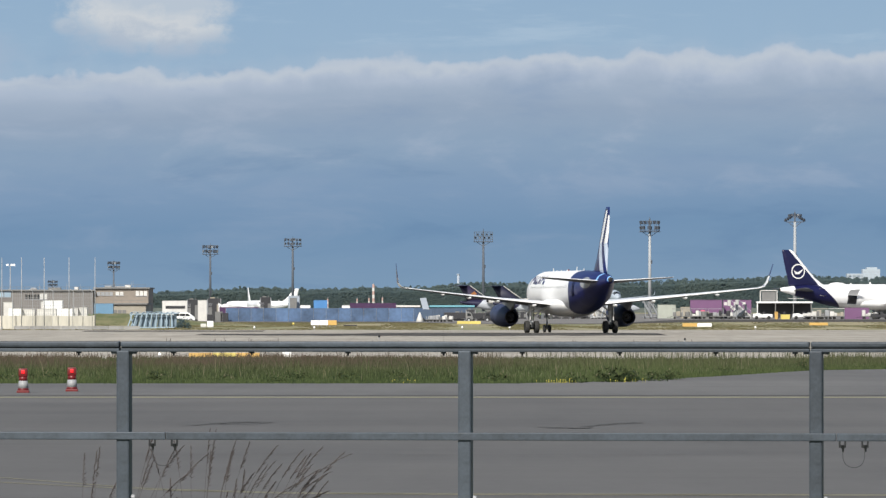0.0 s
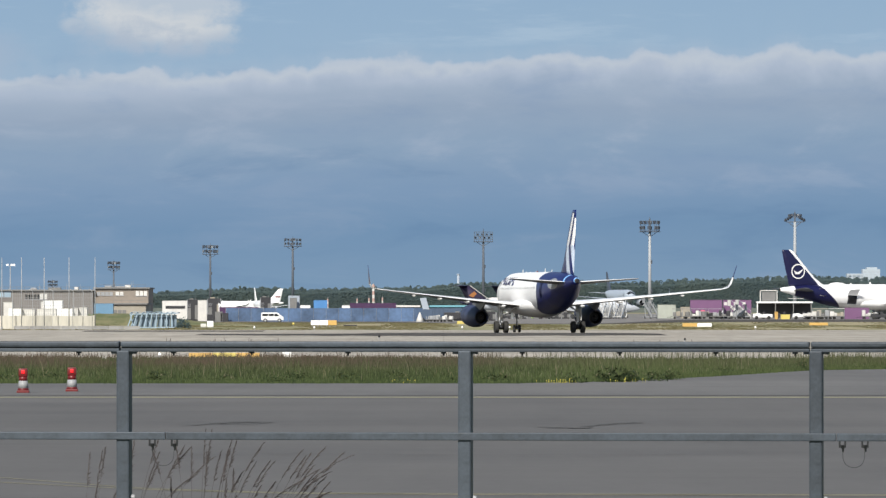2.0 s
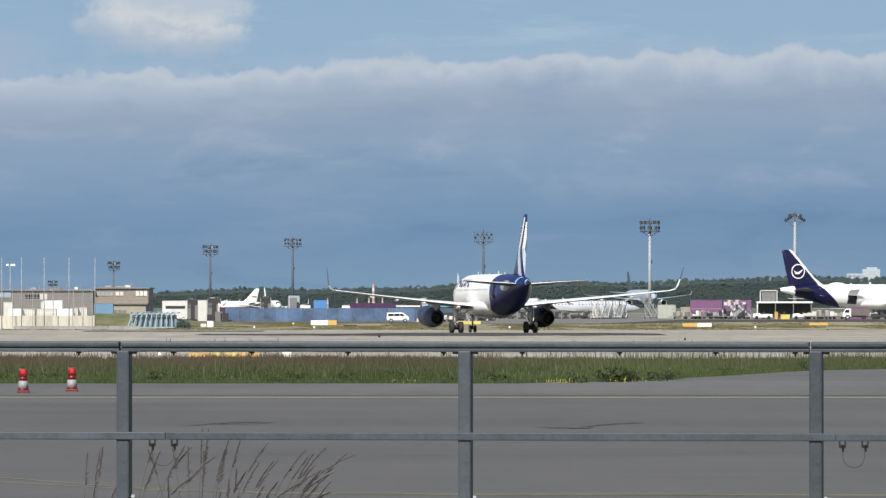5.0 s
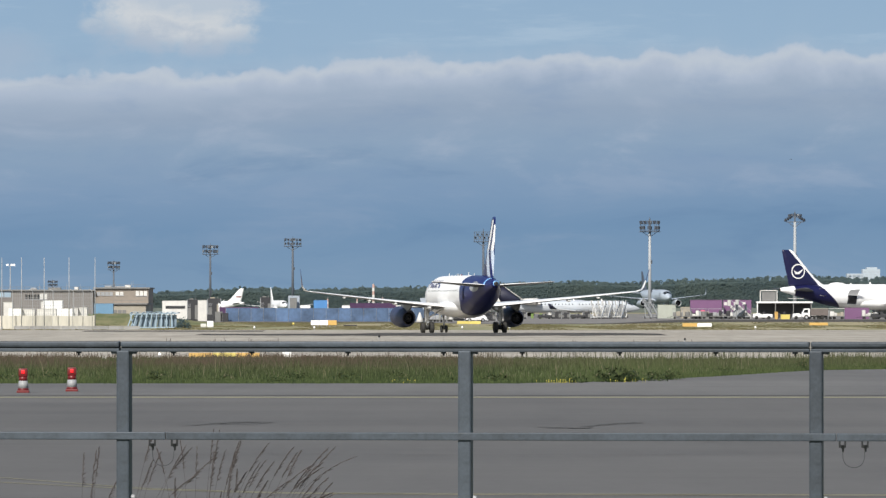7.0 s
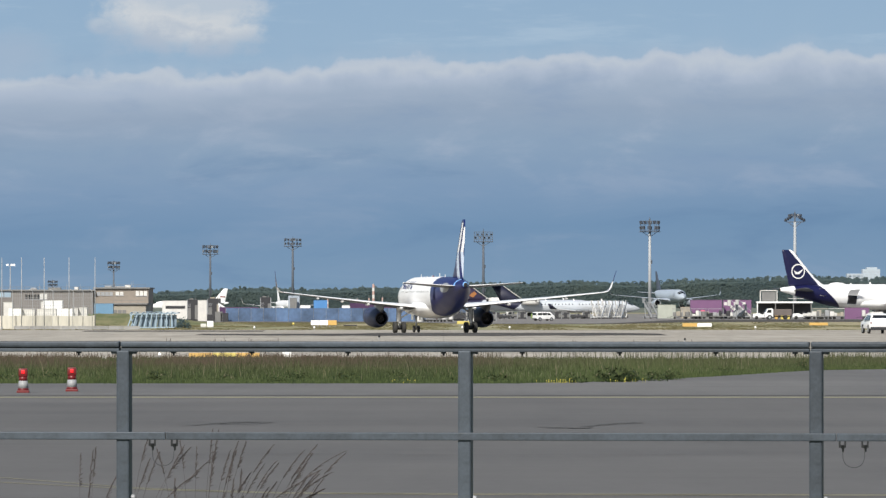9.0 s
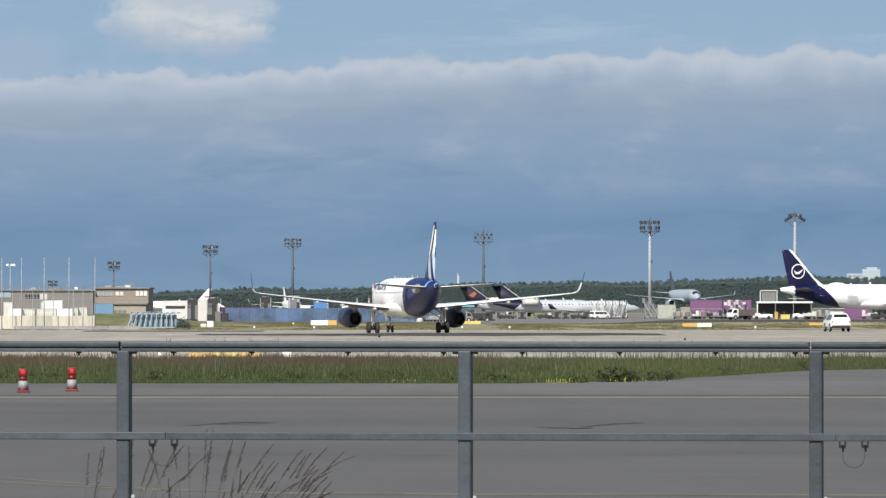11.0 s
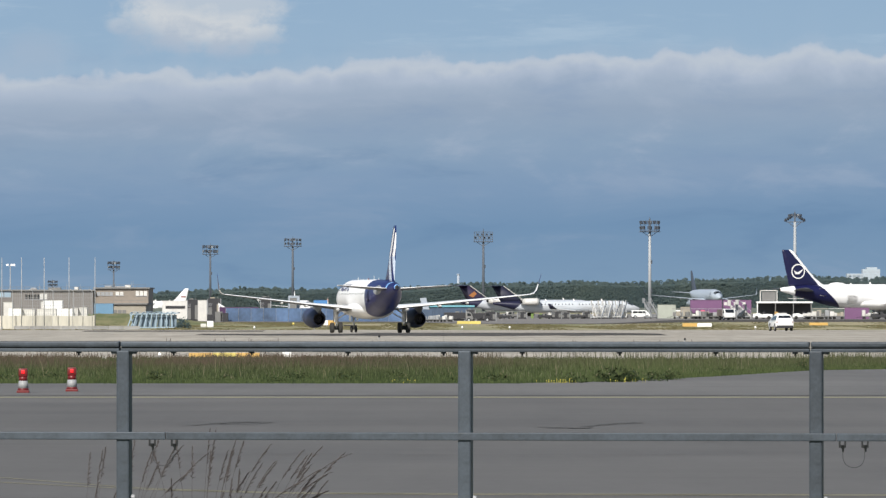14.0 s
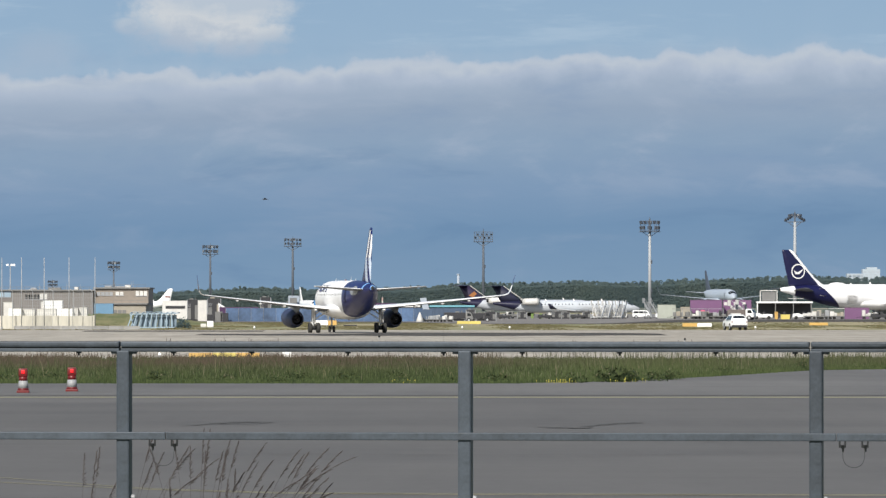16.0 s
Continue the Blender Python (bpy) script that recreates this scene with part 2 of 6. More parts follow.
def puff_material():
    """Soft clouds on one sheet: bright tops, grey feet, ragged see-through rims."""
    n = Nodes("soft_cloud")
    x, _, z = n.split(n.axes())
    warp = n.noise(n.axes((0.03, 1, 0.045)), 1.0, 6.0, 0.6)
    fine = n.noise(n.axes((0.07, 1, 0.09)), 1.0, 6.0, 0.62)
    rough = n.math("ADD", n.math("MULTIPLY_ADD", warp, 1.1, -0.55), n.math("MULTIPLY_ADD", fine, 0.55, -0.275))

    def blob(cx, cz, rx, rz, soft, shade):
        a = n.math("DIVIDE", n.math("SUBTRACT", x, cx), rx)
        b = n.math("DIVIDE", n.math("SUBTRACT", z, cz), rz)
        r = n.math("SQRT", n.math("ADD", n.math("MULTIPLY", a, a), n.math("MULTIPLY", b, b)))
        return n.math("MULTIPLY", n.step(n.math("ADD", r, rough), 1.02, 1.02 - soft), shade)

    flat = n.step(n.math("MULTIPLY_ADD", rough, 7, z), -23, -13)
    cover = n.math("MAXIMUM", n.math("MULTIPLY", blob(-4, 8, 64, 34, 0.55, 0.9), flat), blob(-114, -15, 42, 20, 0.9, 0.55))
    cover = n.math("MAXIMUM", cover, n.math("MAXIMUM", blob(-58, 3, 12, 7, 0.6, 0.55), blob(-60, -36, 60, 8, 0.7, 0.4)))
    k = n.math("ADD", n.math("ADD", n.math("DIVIDE", z, 42), n.math("DIVIDE", x, 420)), n.math("ADD", n.math("MULTIPLY_ADD", warp, 0.8, 0.14), n.math("MULTIPLY_ADD", fine, 0.4, -0.2)))
    col = n.ramp(k, [(0.1, srgb(166, 182, 202)), (0.40, srgb(179, 190, 204)), (0.64, srgb(207, 211, 215)), (0.92, srgb(187, 198, 210))])
    e = n.add("ShaderNodeEmission", Strength=0.87)
    n.link(col, e.inputs[0])
    t = n.tree.nodes.new("ShaderNodeBsdfTransparent")
    m = n.tree.nodes.new("ShaderNodeMixShader")
    n.link(cover, m.inputs[0])
    n.link(t.outputs[0], m.inputs[1])
    n.link(e.outputs[0], m.inputs[2])
    n.link(m.outputs[0], n.tree.nodes["Material Output"].inputs[0])
    return n.mat


# ---- mesh helpers ----
def part(name, bm, material, parent=None, label="", smooth=False):
    me = bpy.data.meshes.new(name)
    bmesh.ops.recalc_face_normals(bm, faces=bm.faces)
    bm.to_mesh(me)
    bm.free()
    for m in material if isinstance(material, (list, tuple)) else (material,):
        me.materials.append(m)
    if smooth:
        me.shade_smooth()
    ob = new(name, me)
    ob.parent = parent
    return tagged(ob, label)


def thing(name, label, category, at=None, group="", kind=""):
    ob = new(name)
    ob.empty_display_size = 0.3
    if at is not None:
        ob.matrix_basis = at
    return tagged(ob, label, category, group, kind)


def box(bm, x0, x1, y0, y1, z0, z1, bevel=0.0):
    r = bmesh.ops.create_cube(bm, size=1.0)
    bmesh.ops.transform(bm, matrix=Matrix.Translation(((x0 + x1) / 2, (y0 + y1) / 2, (z0 + z1) / 2)) @ Matrix.Diagonal((x1 - x0, y1 - y0, z1 - z0, 1)), verts=r["verts"])
    if bevel:
        edges = list({e for v in r["verts"] for e in v.link_edges})
        bmesh.ops.bevel(bm, geom=edges, offset=bevel, segments=2, affect="EDGES", profile=0.6)
    return bm


def boxed(*a):
    return box(bmesh.new(), *a)


def tube(bm, p, q, r0, r1=None, n=10):
    """A tapered round bar from p to q."""
    p, q = Vector(p), Vector(q)
    turn = (q - p).to_track_quat("Z", "Y").to_matrix().to_4x4()
    bmesh.ops.create_cone(bm, cap_ends=True, segments=n, radius1=r0, radius2=r0 if r1 is None else r1, depth=(q - p).length,
                          matrix=Matrix.Translation((p + q) / 2) @ turn)
    return bm


def bar(bm, p, q, w, h):
    """A square bar from p to q."""
    p, q = Vector(p), Vector(q)
    turn = (q - p).to_track_quat("Y", "Z").to_matrix().to_4x4()
    r = bmesh.ops.create_cube(bm, size=1.0)
    bmesh.ops.transform(bm, matrix=Matrix.Translation((p + q) / 2) @ turn @ Matrix.Diagonal((w, (q - p).length, h, 1)), verts=r["verts"])
    return bm


def loft(bm, rings, caps=True):
    """A skin over rings of equally many points."""
    rows = [[bm.verts.new(p) for p in ring] for ring in rings]
    m = len(rows[0])
    for a, b in zip(rows, rows[1:]):
        for i in range(m):
            bm.faces.new((a[i], a[(i + 1) % m], b[(i + 1) % m], b[i]))
    if caps:
        bm.faces.new(rows[0])
        bm.faces.new(rows[-1])
    return bm


def prism(bm, outline, x0, x1, bevel=0.0):
    """A side outline of (y, z) points pulled from x0 to x1."""
    a = [bm.verts.new((x0, y, z)) for y, z in outline]
    b = [bm.verts.new((x1, y, z)) for y, z in outline]
    m = len(a)
    fs = [bm.faces.new(a), bm.faces.new(b)]
    fs += [bm.faces.new((a[i], a[(i + 1) % m], b[(i + 1) % m], b[i])) for i in range(m)]
    if bevel:
        bmesh.ops.bevel(bm, geom=list({e for f in fs for e in f.edges}), offset=bevel, segments=2, affect="EDGES", profile=0.6)
    return bm


def disc_ring(r, y, n=20, x=0.0, z=0.0, rz=None):
    rz = r if rz is None else rz
    return [(x + r * math.cos(2 * math.pi * i / n), y, z + rz * math.sin(2 * math.pi * i / n)) for i in range(n)]


# ---- ground ----
PROFILE = ((-400, 1.4), (0, 1.4), (37, 1.4), (62, 0.0), (500, 0.0), (600, 0.08), (650, 0.15), (710, 0.20), (780, -0.06), (846, -0.30),
           (900, -0.17), (1000, -0.12), (1180, -0.15), (1300, -0.28), (1480, -0.5), (1600, -0.4), (1720, -0.12), (1960, 0.85), (2110, 1.2), (2250, 1.75), (2450, 1.85), (2700, 0.5), (3000, -0.6), (3500, -1.2), (4990, -1.6))


def height(y, x=0.0):
    """The ground's height at the distance y; the apron rises a little to the right."""
    z = float(np.interp(y, [p[0] for p in PROFILE], [p[1] for p in PROFILE]))
    k = min(1.0, max(0.0, (x - 24) / 18))
    return z + k * k * (3 - 2 * k) * (0.72 * float(np.interp(y, (1130, 1235, 1450, 1700), (0, 1, 1, 0))) + 0.25 * float(np.interp(y, (720, 780, 860, 900), (0, 1, 1, 0))))


def sheet(name, material, near, far, lift, left=-900.0, right=900.0, steps=40, label="", category="", near_edge=None, far_edge=None):
    """A sheet that follows the ground between two distances."""
    bm = bmesh.new()
    ys = sorted({*np.linspace(near, far, steps).tolist(), *(p[0] for p in PROFILE if near < p[0] < far)})
    xs = [left] + [x for x in np.linspace(-60, 60, 61).tolist() if left < x < right] + [right]
    rows = []
    for y in ys:
        f = (y - near) / (far - near)
        row = []
        for x in xs:
            a = near_edge(x) if near_edge else near
            b = far_edge(x) if far_edge else far
            yy = a + (b - a) * f
            row.append(bm.verts.new((x, yy, height(yy, x) + lift)))
        rows.append(row)
    for a, b in zip(rows, rows[1:]):
        for i in range(len(xs) - 1):
            bm.faces.new((a[i], a[i + 1], b[i + 1], b[i]))
    return tagged(part(name, bm, material), label, category, kind="structure")


sheet("ground", SOIL, -400, 4990, 0.0, -2500, 2500, 120, "dry grassland of the airfield, reaching to the woods", "ground")
sheet("bank", BANK, -60, 62, 0.02, -120, 120, 30, "low grassy bank on which the viewer stands", "bank")


def grass_front(x):
    """Near edge of the tall grass: it draws back where a side taxiway joins."""
    return float(np.interp(x, (2.5, 6.7, 10.5, 16, 20, 40), (272, 280, 297, 326, 333, 338)))


def grass_back(x):
    return float(np.interp(x, (-2, 8), (391, 376)))


sheet("asphalt_taxiway", ASPHALT, 62, 274, 0.03, -600, 600, 60, "grey asphalt taxiway with long pale stains", "taxiway", far_edge=grass_front)
sheet("shoulder", SHOULDER, 236, 274, 0.04, -600, 600, 16, "paler worn asphalt shoulder along the grass", "taxiway shoulder", far_edge=grass_front)
sheet("concrete_taxiway", CONCRETE, 376, 905, 0.03, -600, 600, 80, "wide pale concrete taxiway", "taxiway", near_edge=grass_back)
def strip_far(x):
    """Far edge of the dark patch: widest where aircraft roll."""
    return float(np.interp(x, (-22, -8, -2, 2, 9, 15, 20), (688, 696, 735, 768, 770, 722, 692))) + 9 * noise.noise((x * 0.5, 9, 0))


sheet("dark_strip", WORN_TAR, 658, 700, 0.05, -22.2, 20.05, 12, "dark asphalt patch across the concrete taxiway", "asphalt patch",
      near_edge=lambda x: 652 + 14 * abs(x - 1) / 22 + 9 * noise.noise((x * 0.45, 3, 0)), far_edge=strip_far)


def road_edge(near, left):
    """The service road swings away from the viewer on its left half."""
    return lambda x: float(np.interp(x, (-9, 7), (left, near)))


sheet("service_road", TAR, 1180, 1228, 0.03, -600, 600, 12, "dark asphalt service road in front of the apron", "road", near_edge=road_edge(1180, 1405), far_edge=road_edge(1228, 1480))
sheet("apron", APRON, 1228, 1900, 0.03, -900, 900, 40, "grey concrete apron", "apron", near_edge=road_edge(1228, 1480))
sheet("far_meadow", FAR_MEADOW, 1960, 3740, 0.04, -900, 900, 30, "dull green meadow between the apron and the woods", "meadow")
sheet("edge_strip", WORN_TAR, 870, 888, 0.05, -42.27, -21.07, 6, "dark asphalt strip at the edge of the taxiway", "asphalt patch")


def painted_line(name, points, width, label):
    bm = bmesh.new()
    a = [(bm.verts.new((x, y - width / 2, height(y) + 0.036)), bm.verts.new((x, y + width / 2, height(y) + 0.036))) for x, y in points]
    for (p, q), (r, s) in zip(a, a[1:]):
        bm.faces.new((p, r, s, q))
    return tagged(part(name, bm, YELLOW_LINE), label, "line marking", kind="structure")


def tar_line(points, width):
    """A narrow crack filled with tar."""
    bm = bmesh.new()
    fine = []
    for (x0, y0), (x1, y1) in zip(points, points[1:]):
        fine += [(x0 + (x1 - x0) * i / 8, y0 + (y1 - y0) * i / 8) for i in range(8)]
    a = []
    for i, (x, y) in enumerate(fine + [points[-1]]):
        w = width * (0.75 + 0.25 * math.sin(i * 1.7)) * min(1.0, 0.2 + i / 4, 0.2 + (len(fine) - i) / 4)
        y += 0.25 * math.sin(i * 0.9)
        a.append((bm.verts.new((x, y - w / 2, height(y) + 0.045)), bm.verts.new((x, y + w / 2, height(y) + 0.045))))
    for (p, q), (r, s) in zip(a, a[1:]):
        bm.faces.new((p, r, s, q))
    return tagged(part("tar_mark", bm, CRACK), "dark tar-filled crack on asphalt", "tar mark", kind="structure")


painted_line("far_edge_line", [(x, 231.5) for x in (-80, 0, 80)], 2.2, "worn yellow edge line on asphalt")
NEAR_X = (-30.0, -12.0, -7.3, -5.1, -4.3, -2.4, 0.0, 6.7, 30.0)
for bend in ((200.0, 137.0, 122.7, 116.6, 115.0, 112.9, 112.2, 111.6, 110.0), (180.0, 130.5, 119.8, 115.7, 114.5, 112.4, 111.7, 111.2, 109.5)):
    painted_line("near_edge_line", [(x, float(np.interp(x, NEAR_X, bend)) * 1.0085) for x in np.linspace(-30, 30, 160)], 0.22, "worn yellow line on asphalt, in a slight curve")
tar_line([(-6.15, 176.0), (-5.6, 179.5), (-5.1, 181.5), (-4.7, 182.0), (-4.4, 181.0), (-4.1, 181.3)], 0.9)
tar_line([(-5.6, 178.5), (-5.0, 179.3), (-4.4, 178.6)], 0.45)
tar_line([(2.2, 174.5), (2.7, 173.6), (3.3, 173.0), (3.5, 174.4)], 1.0)
tar_line([(3.2, 175.0), (3.7, 177.5), (4.2, 179.6), (4.7, 181.0), (4.85, 180.2)], 0.8)
tar_line([(-7.0, 141.0), (-3.0, 143.0), (2.0, 142.0), (7.0, 143.5)], 0.13)
tar_line([(-1.0, 155.0), (3.0, 156.2), (8.0, 155.4)], 0.12)

# ---- sky and woods ----
bm = bmesh.new()
for p in ((-900, 4700, -40), (900, 4700, -40), (900, 4700, 420), (-900, 4700, 420)):
    bm.verts.new(p)
bm.faces.new(bm.verts)
backdrop = tagged(part("backdrop", bm, sky_material()), "blue sky with a long grey cloud bank", "sky", kind="structure")


bm = bmesh.new()
for p in ((-170, 0, -75), (150, 0, -75), (150, 0, 90), (-170, 0, 90)):
    bm.verts.new(p)
bm.faces.new(bm.verts)
puff = tagged(part("cloud", bm, puff_material()), "soft white cumulus clouds with grey bases", "cloud", kind="structure")
puff.matrix_basis = pose(-177.22, 4660, 174.5)


def woods(near, rows, name, label):
    """A far belt of trees: trunks and crowns of many small leaf clumps."""
    rng = np.random.default_rng(7)

    def skyline(x):
        return 14.2 + 0.024 * np.clip(x, -170, 170) + 0.7 * np.sin(x / 23) + 0.4 * np.sin(x / 9)

    centres, facing, sizes, trunks = [], [], [], []
    for k in range(rows):
        steps = rng.uniform(2.0, 4.4, 400)
        xs = (-330 + np.cumsum(steps))
        for x in xs[xs < 330].tolist():
            y = near + k * 45 + rng.uniform(-15, 15)
            b, top, r = height(y), float(skyline(x)) + rng.normal(0, 0.6) + k * 0.15, rng.uniform(1.7, 3.6)
            pine = rng.random() < 0.06 + 0.12 * (x > 80)
            m = 330 if k < 2 else 200
            u = rng.normal(0, 1, (m, 3))
            u /= np.linalg.norm(u, axis=1)[:, None]
            h = top * 0.50 + u[:, 2] * top * 0.47
            w = r * (np.maximum(0.15, 1.15 * (1 - h / top)) if pine else np.ones(m)) * rng.uniform(0.8, 1.1, m)
            centres.append(np.stack((x + u[:, 0] * w, y + u[:, 1] * w * 0.5, b + h), 1))
            facing.append(u * (0.38, 0.2, 0.34) + rng.normal(0, 0.16, (m, 3)) + (0, -0.7, 0.5))
            sizes.append(rng.uniform(0.35, 0.8, m))
            trunks.append((x, y, b, top * 0.8))
    # bushes and low branches close the edge of the wood
    m = 110000
    x = rng.uniform(-300, 300, m)
    z = height(near) + (skyline(x) - 1.2) * rng.random(m) ** 0.8 * 0.95
    centres.append(np.stack((x, near - 16 + rng.uniform(-1.2, 1.2, m), z), 1))
    facing.append(rng.normal(0, 0.18, (m, 3)) + (0, -0.8, 0.5))
    sizes.append(rng.uniform(0.3, 0.65, m))
    c, n, size = np.concatenate(centres), np.concatenate(facing), np.concatenate(sizes)
    n /= np.linalg.norm(n, axis=1)[:, None]
    a = np.stack((n[:, 1], -n[:, 0], np.zeros(len(n))), 1)
    a /= np.linalg.norm(a, axis=1)[:, None]
    b = np.cross(n, a)
    q = rng.random(len(n)) * 6.283
    corners = [c + (a * np.cos(q + k)[:, None] + b * np.sin(q + k)[:, None]) * size[:, None] for k in (0.0, 2.0, 4.1)]
    verts = np.stack(corners, 1).reshape(-1, 3)
    normals = np.repeat(n, 3, axis=0)
    faces = np.arange(len(verts)).reshape(-1, 3).tolist()
    wood, i = [], len(verts)
    for x, y, base, h in trunks:
        wood += [(x - 0.3, y, base), (x + 0.3, y, base), (x + 0.1, y, base + h), (x - 0.1, y, base + h)]
        faces.append([i, i + 1, i + 2, i + 3])
        i += 4
    verts = np.concatenate((verts, np.array(wood)))
    normals = np.concatenate((normals, np.tile((0.0, -1.0, 0.0), (len(wood), 1))))
    me = bpy.data.meshes.new(name)
    me.from_pydata(verts.tolist(), [], faces)
    me.normals_split_custom_set_from_vertices(normals.tolist())
    me.materials.append(HAZE_LEAVES)
    return tagged(new(name, me), label, "woods", kind="stuff")


woods(3780, 5, "woods", "belt of mixed forest at the horizon, in haze-pale blue-green")


def meadow():
    """Tall uncut grass between the taxiways."""
    rng = np.random.default_rng(3)
    verts, faces = [], []

    def tuft(x, y, h, n, wide):
        b = height(y) + 0.02
        for _ in range(n):
            a, lean = rng.uniform(0, 6.283), rng.uniform(0.0, 0.35)
            hh = h * rng.uniform(0.55, 1.15)
            dx, dy = math.cos(a) * lean * hh, math.sin(a) * lean * hh
            ox, oy = rng.normal(0, 0.10, 2)
            w = wide * rng.uniform(0.6, 1.3)
            i = len(verts)
            verts.extend(((x + ox - w, y + oy, b), (x + ox + w, y + oy, b), (x + ox + dx * 0.4 + w * 0.8, y + oy + dy * 0.4, b + hh * 0.6),
                          (x + ox + dx * 0.4 - w * 0.8, y + oy + dy * 0.4, b + hh * 0.6), (x + ox + dx, y + oy + dy, b + hh)))
            faces.extend(((i, i + 1, i + 2, i + 3), (i + 3, i + 2, i + 4)))

    for _ in range(34000):
        x = rng.uniform(-34, 34)
        y0 = grass_front(x)
        f = rng.random() ** 1.7
        y1 = grass_back(x)
        y = y0 + (y1 - y0) * f + rng.normal(0, 0.5)
        if abs(x) > 0.062 * y + 3:
            continue
        edge = min(1.0, 0.45 + (y - y0) / 14, 0.45 + (y1 - y) / 30)
        swell = 0.75 + 0.35 * noise.noise((x * 0.22, y * 0.06, 0)) + 0.25 * noise.noise((x * 1.1, y * 0.2, 3))
        tuft(x, y, 0.50 * edge * max(0.35, swell), 5, 0.013)
    for _ in range(3600):
        x = rng.uniform(-30, 30)
        y0 = grass_front(x)
        y = y0 + (376 - y0) * rng.random()
        if noise.noise((x * 0.35, y * 0.05, 7)) > -0.05 - 0.2 * (x > 4):
            tuft(x, y, rng.uniform(0.55, 0.95) * min(1.0, 0.5 + (y - y0) / 10), 2, 0.011)
    me = bpy.data.meshes.new("meadow")
    me.from_pydata(verts, [], faces)
    me.materials.append(BLADES)
    return tagged(new("tall_grass", me), "tall uncut grass with brown seed heads beside the taxiway", "grass", kind="stuff")


meadow()


def dry_turf():
    """Short dry grass on the strip before the apron."""
    rng = np.random.default_rng(12)
    verts, faces = [], []
    for _ in range(12000):
        y = 912 + 490 * rng.random()
        x = rng.uniform(-1, 1) * (0.062 * y + 4)
        if y > road_edge(1174, 1400)(x):
            continue
        if noise.noise((x * 0.12, y * 0.012, 5)) < -0.12:
            continue
        b = height(y, x)
        h = rng.uniform(0.06, 0.17) * (0.7 + 0.6 * noise.noise((x * 0.3, y * 0.02, 1)))
        for _ in range(3):
            ox, w, lean = rng.normal(0, 0.4), rng.uniform(0.10, 0.25), rng.normal(0, 0.12)
            i = len(verts)
            verts.extend(((x + ox - w, y, b), (x + ox + w, y, b), (x + ox + lean, y, b + h)))
            faces.append((i, i + 1, i + 2))
    me = bpy.data.meshes.new("dry_turf")
    me.from_pydata(verts, [], faces)
    me.materials.append(leaf_material("dry_blades", (0.215, 0.205, 0.105), (0.32, 0.275, 0.16)))
    return tagged(new("dry_turf", me), "short dry yellow grass before the apron", "grass", kind="stuff")


dry_turf()


# ---- aircraft ----
NARROW = ((17.71, 3.35, 0.06, 0.06), (17.35, 3.37, 0.52, 0.48), (16.6, 3.42, 0.98, 0.92), (15.3, 3.58, 1.48, 1.48), (13.6, 3.78, 1.84, 1.9),
          (11.6, 3.86, 1.975, 2.05), (4.0, 3.86, 1.975, 2.07), (-6.5, 3.86, 1.975, 2.07), (-9.0, 3.95, 1.94, 1.96), (-12.0, 4.2, 1.72, 1.66),
          (-15.0, 4.56, 1.28, 1.22), (-17.5, 4.84, 0.78, 0.76), (-19.2, 4.98, 0.42, 0.42), (-19.86, 5.02, 0.27, 0.27))
REGIONAL = ((16.6, 2.15, 0.05, 0.05), (16.2, 2.17, 0.38, 0.36), (15.2, 2.25, 0.74, 0.72), (13.8, 2.45, 1.12, 1.14), (12.2, 2.6, 1.32, 1.34), (10.5, 2.62, 1.35, 1.36),
            (-8.0, 2.62, 1.35, 1.36), (-11.0, 2.72, 1.28, 1.26), (-13.2, 2.95, 0.98, 0.95), (-15.3, 3.2, 0.6, 0.6), (-17.5, 3.4, 0.2, 0.22))


def hull(stations, y, a, lift=0.0):
    """A point on a fuselage at the station y and the angle a in degrees (0: right side, 90: top)."""
    ys = [s[0] for s in stations][::-1]
    z, rx, rz = (float(np.interp(y, ys, [s[i] for s in stations][::-1])) for i in (1, 2, 3))
    return ((rx + lift) * math.cos(radians(a)), y, z + (rz + lift) * math.sin(radians(a)))


def skin_patch(name, stations, y0, y1, a0, a1, material, parent, label="", lift=0.012, n=4):
    """A thin panel that lies on a fuselage."""
    bm = bmesh.new()
    rows = [[bm.verts.new(hull(stations, y0 + (y1 - y0) * i / n, a0 + (a1 - a0) * j / n, lift)) for j in range(n + 1)] for i in range(n + 1)]
    fs = [bm.faces.new((rows[i][j], rows[i][j + 1], rows[i + 1][j + 1], rows[i + 1][j])) for i in range(n) for j in range(n)]
    bmesh.ops.solidify(bm, geom=fs, thickness=0.01)
    return part(name, bm, material, parent, label, True)


def foil(x, y0, y1, z, t, upright=False, rise=0.0):
    """One section of a wing or fin from its leading edge y0 to its trailing edge y1."""
    ring = []
    for f, k in ((0, 0), (0.05, 0.5), (0.3, 1.0), (0.7, 0.66), (1.0, 0.10), (1.0, -0.10), (0.7, -0.5), (0.3, -0.8), (0.05, -0.45)):
        y, d = y0 + (y1 - y0) * f, k * t * 0.5
        ring.append((x + d, y, z) if upright else (x, y, z + d + rise * (f - 0.4) * (y0 - y1)))
    return ring


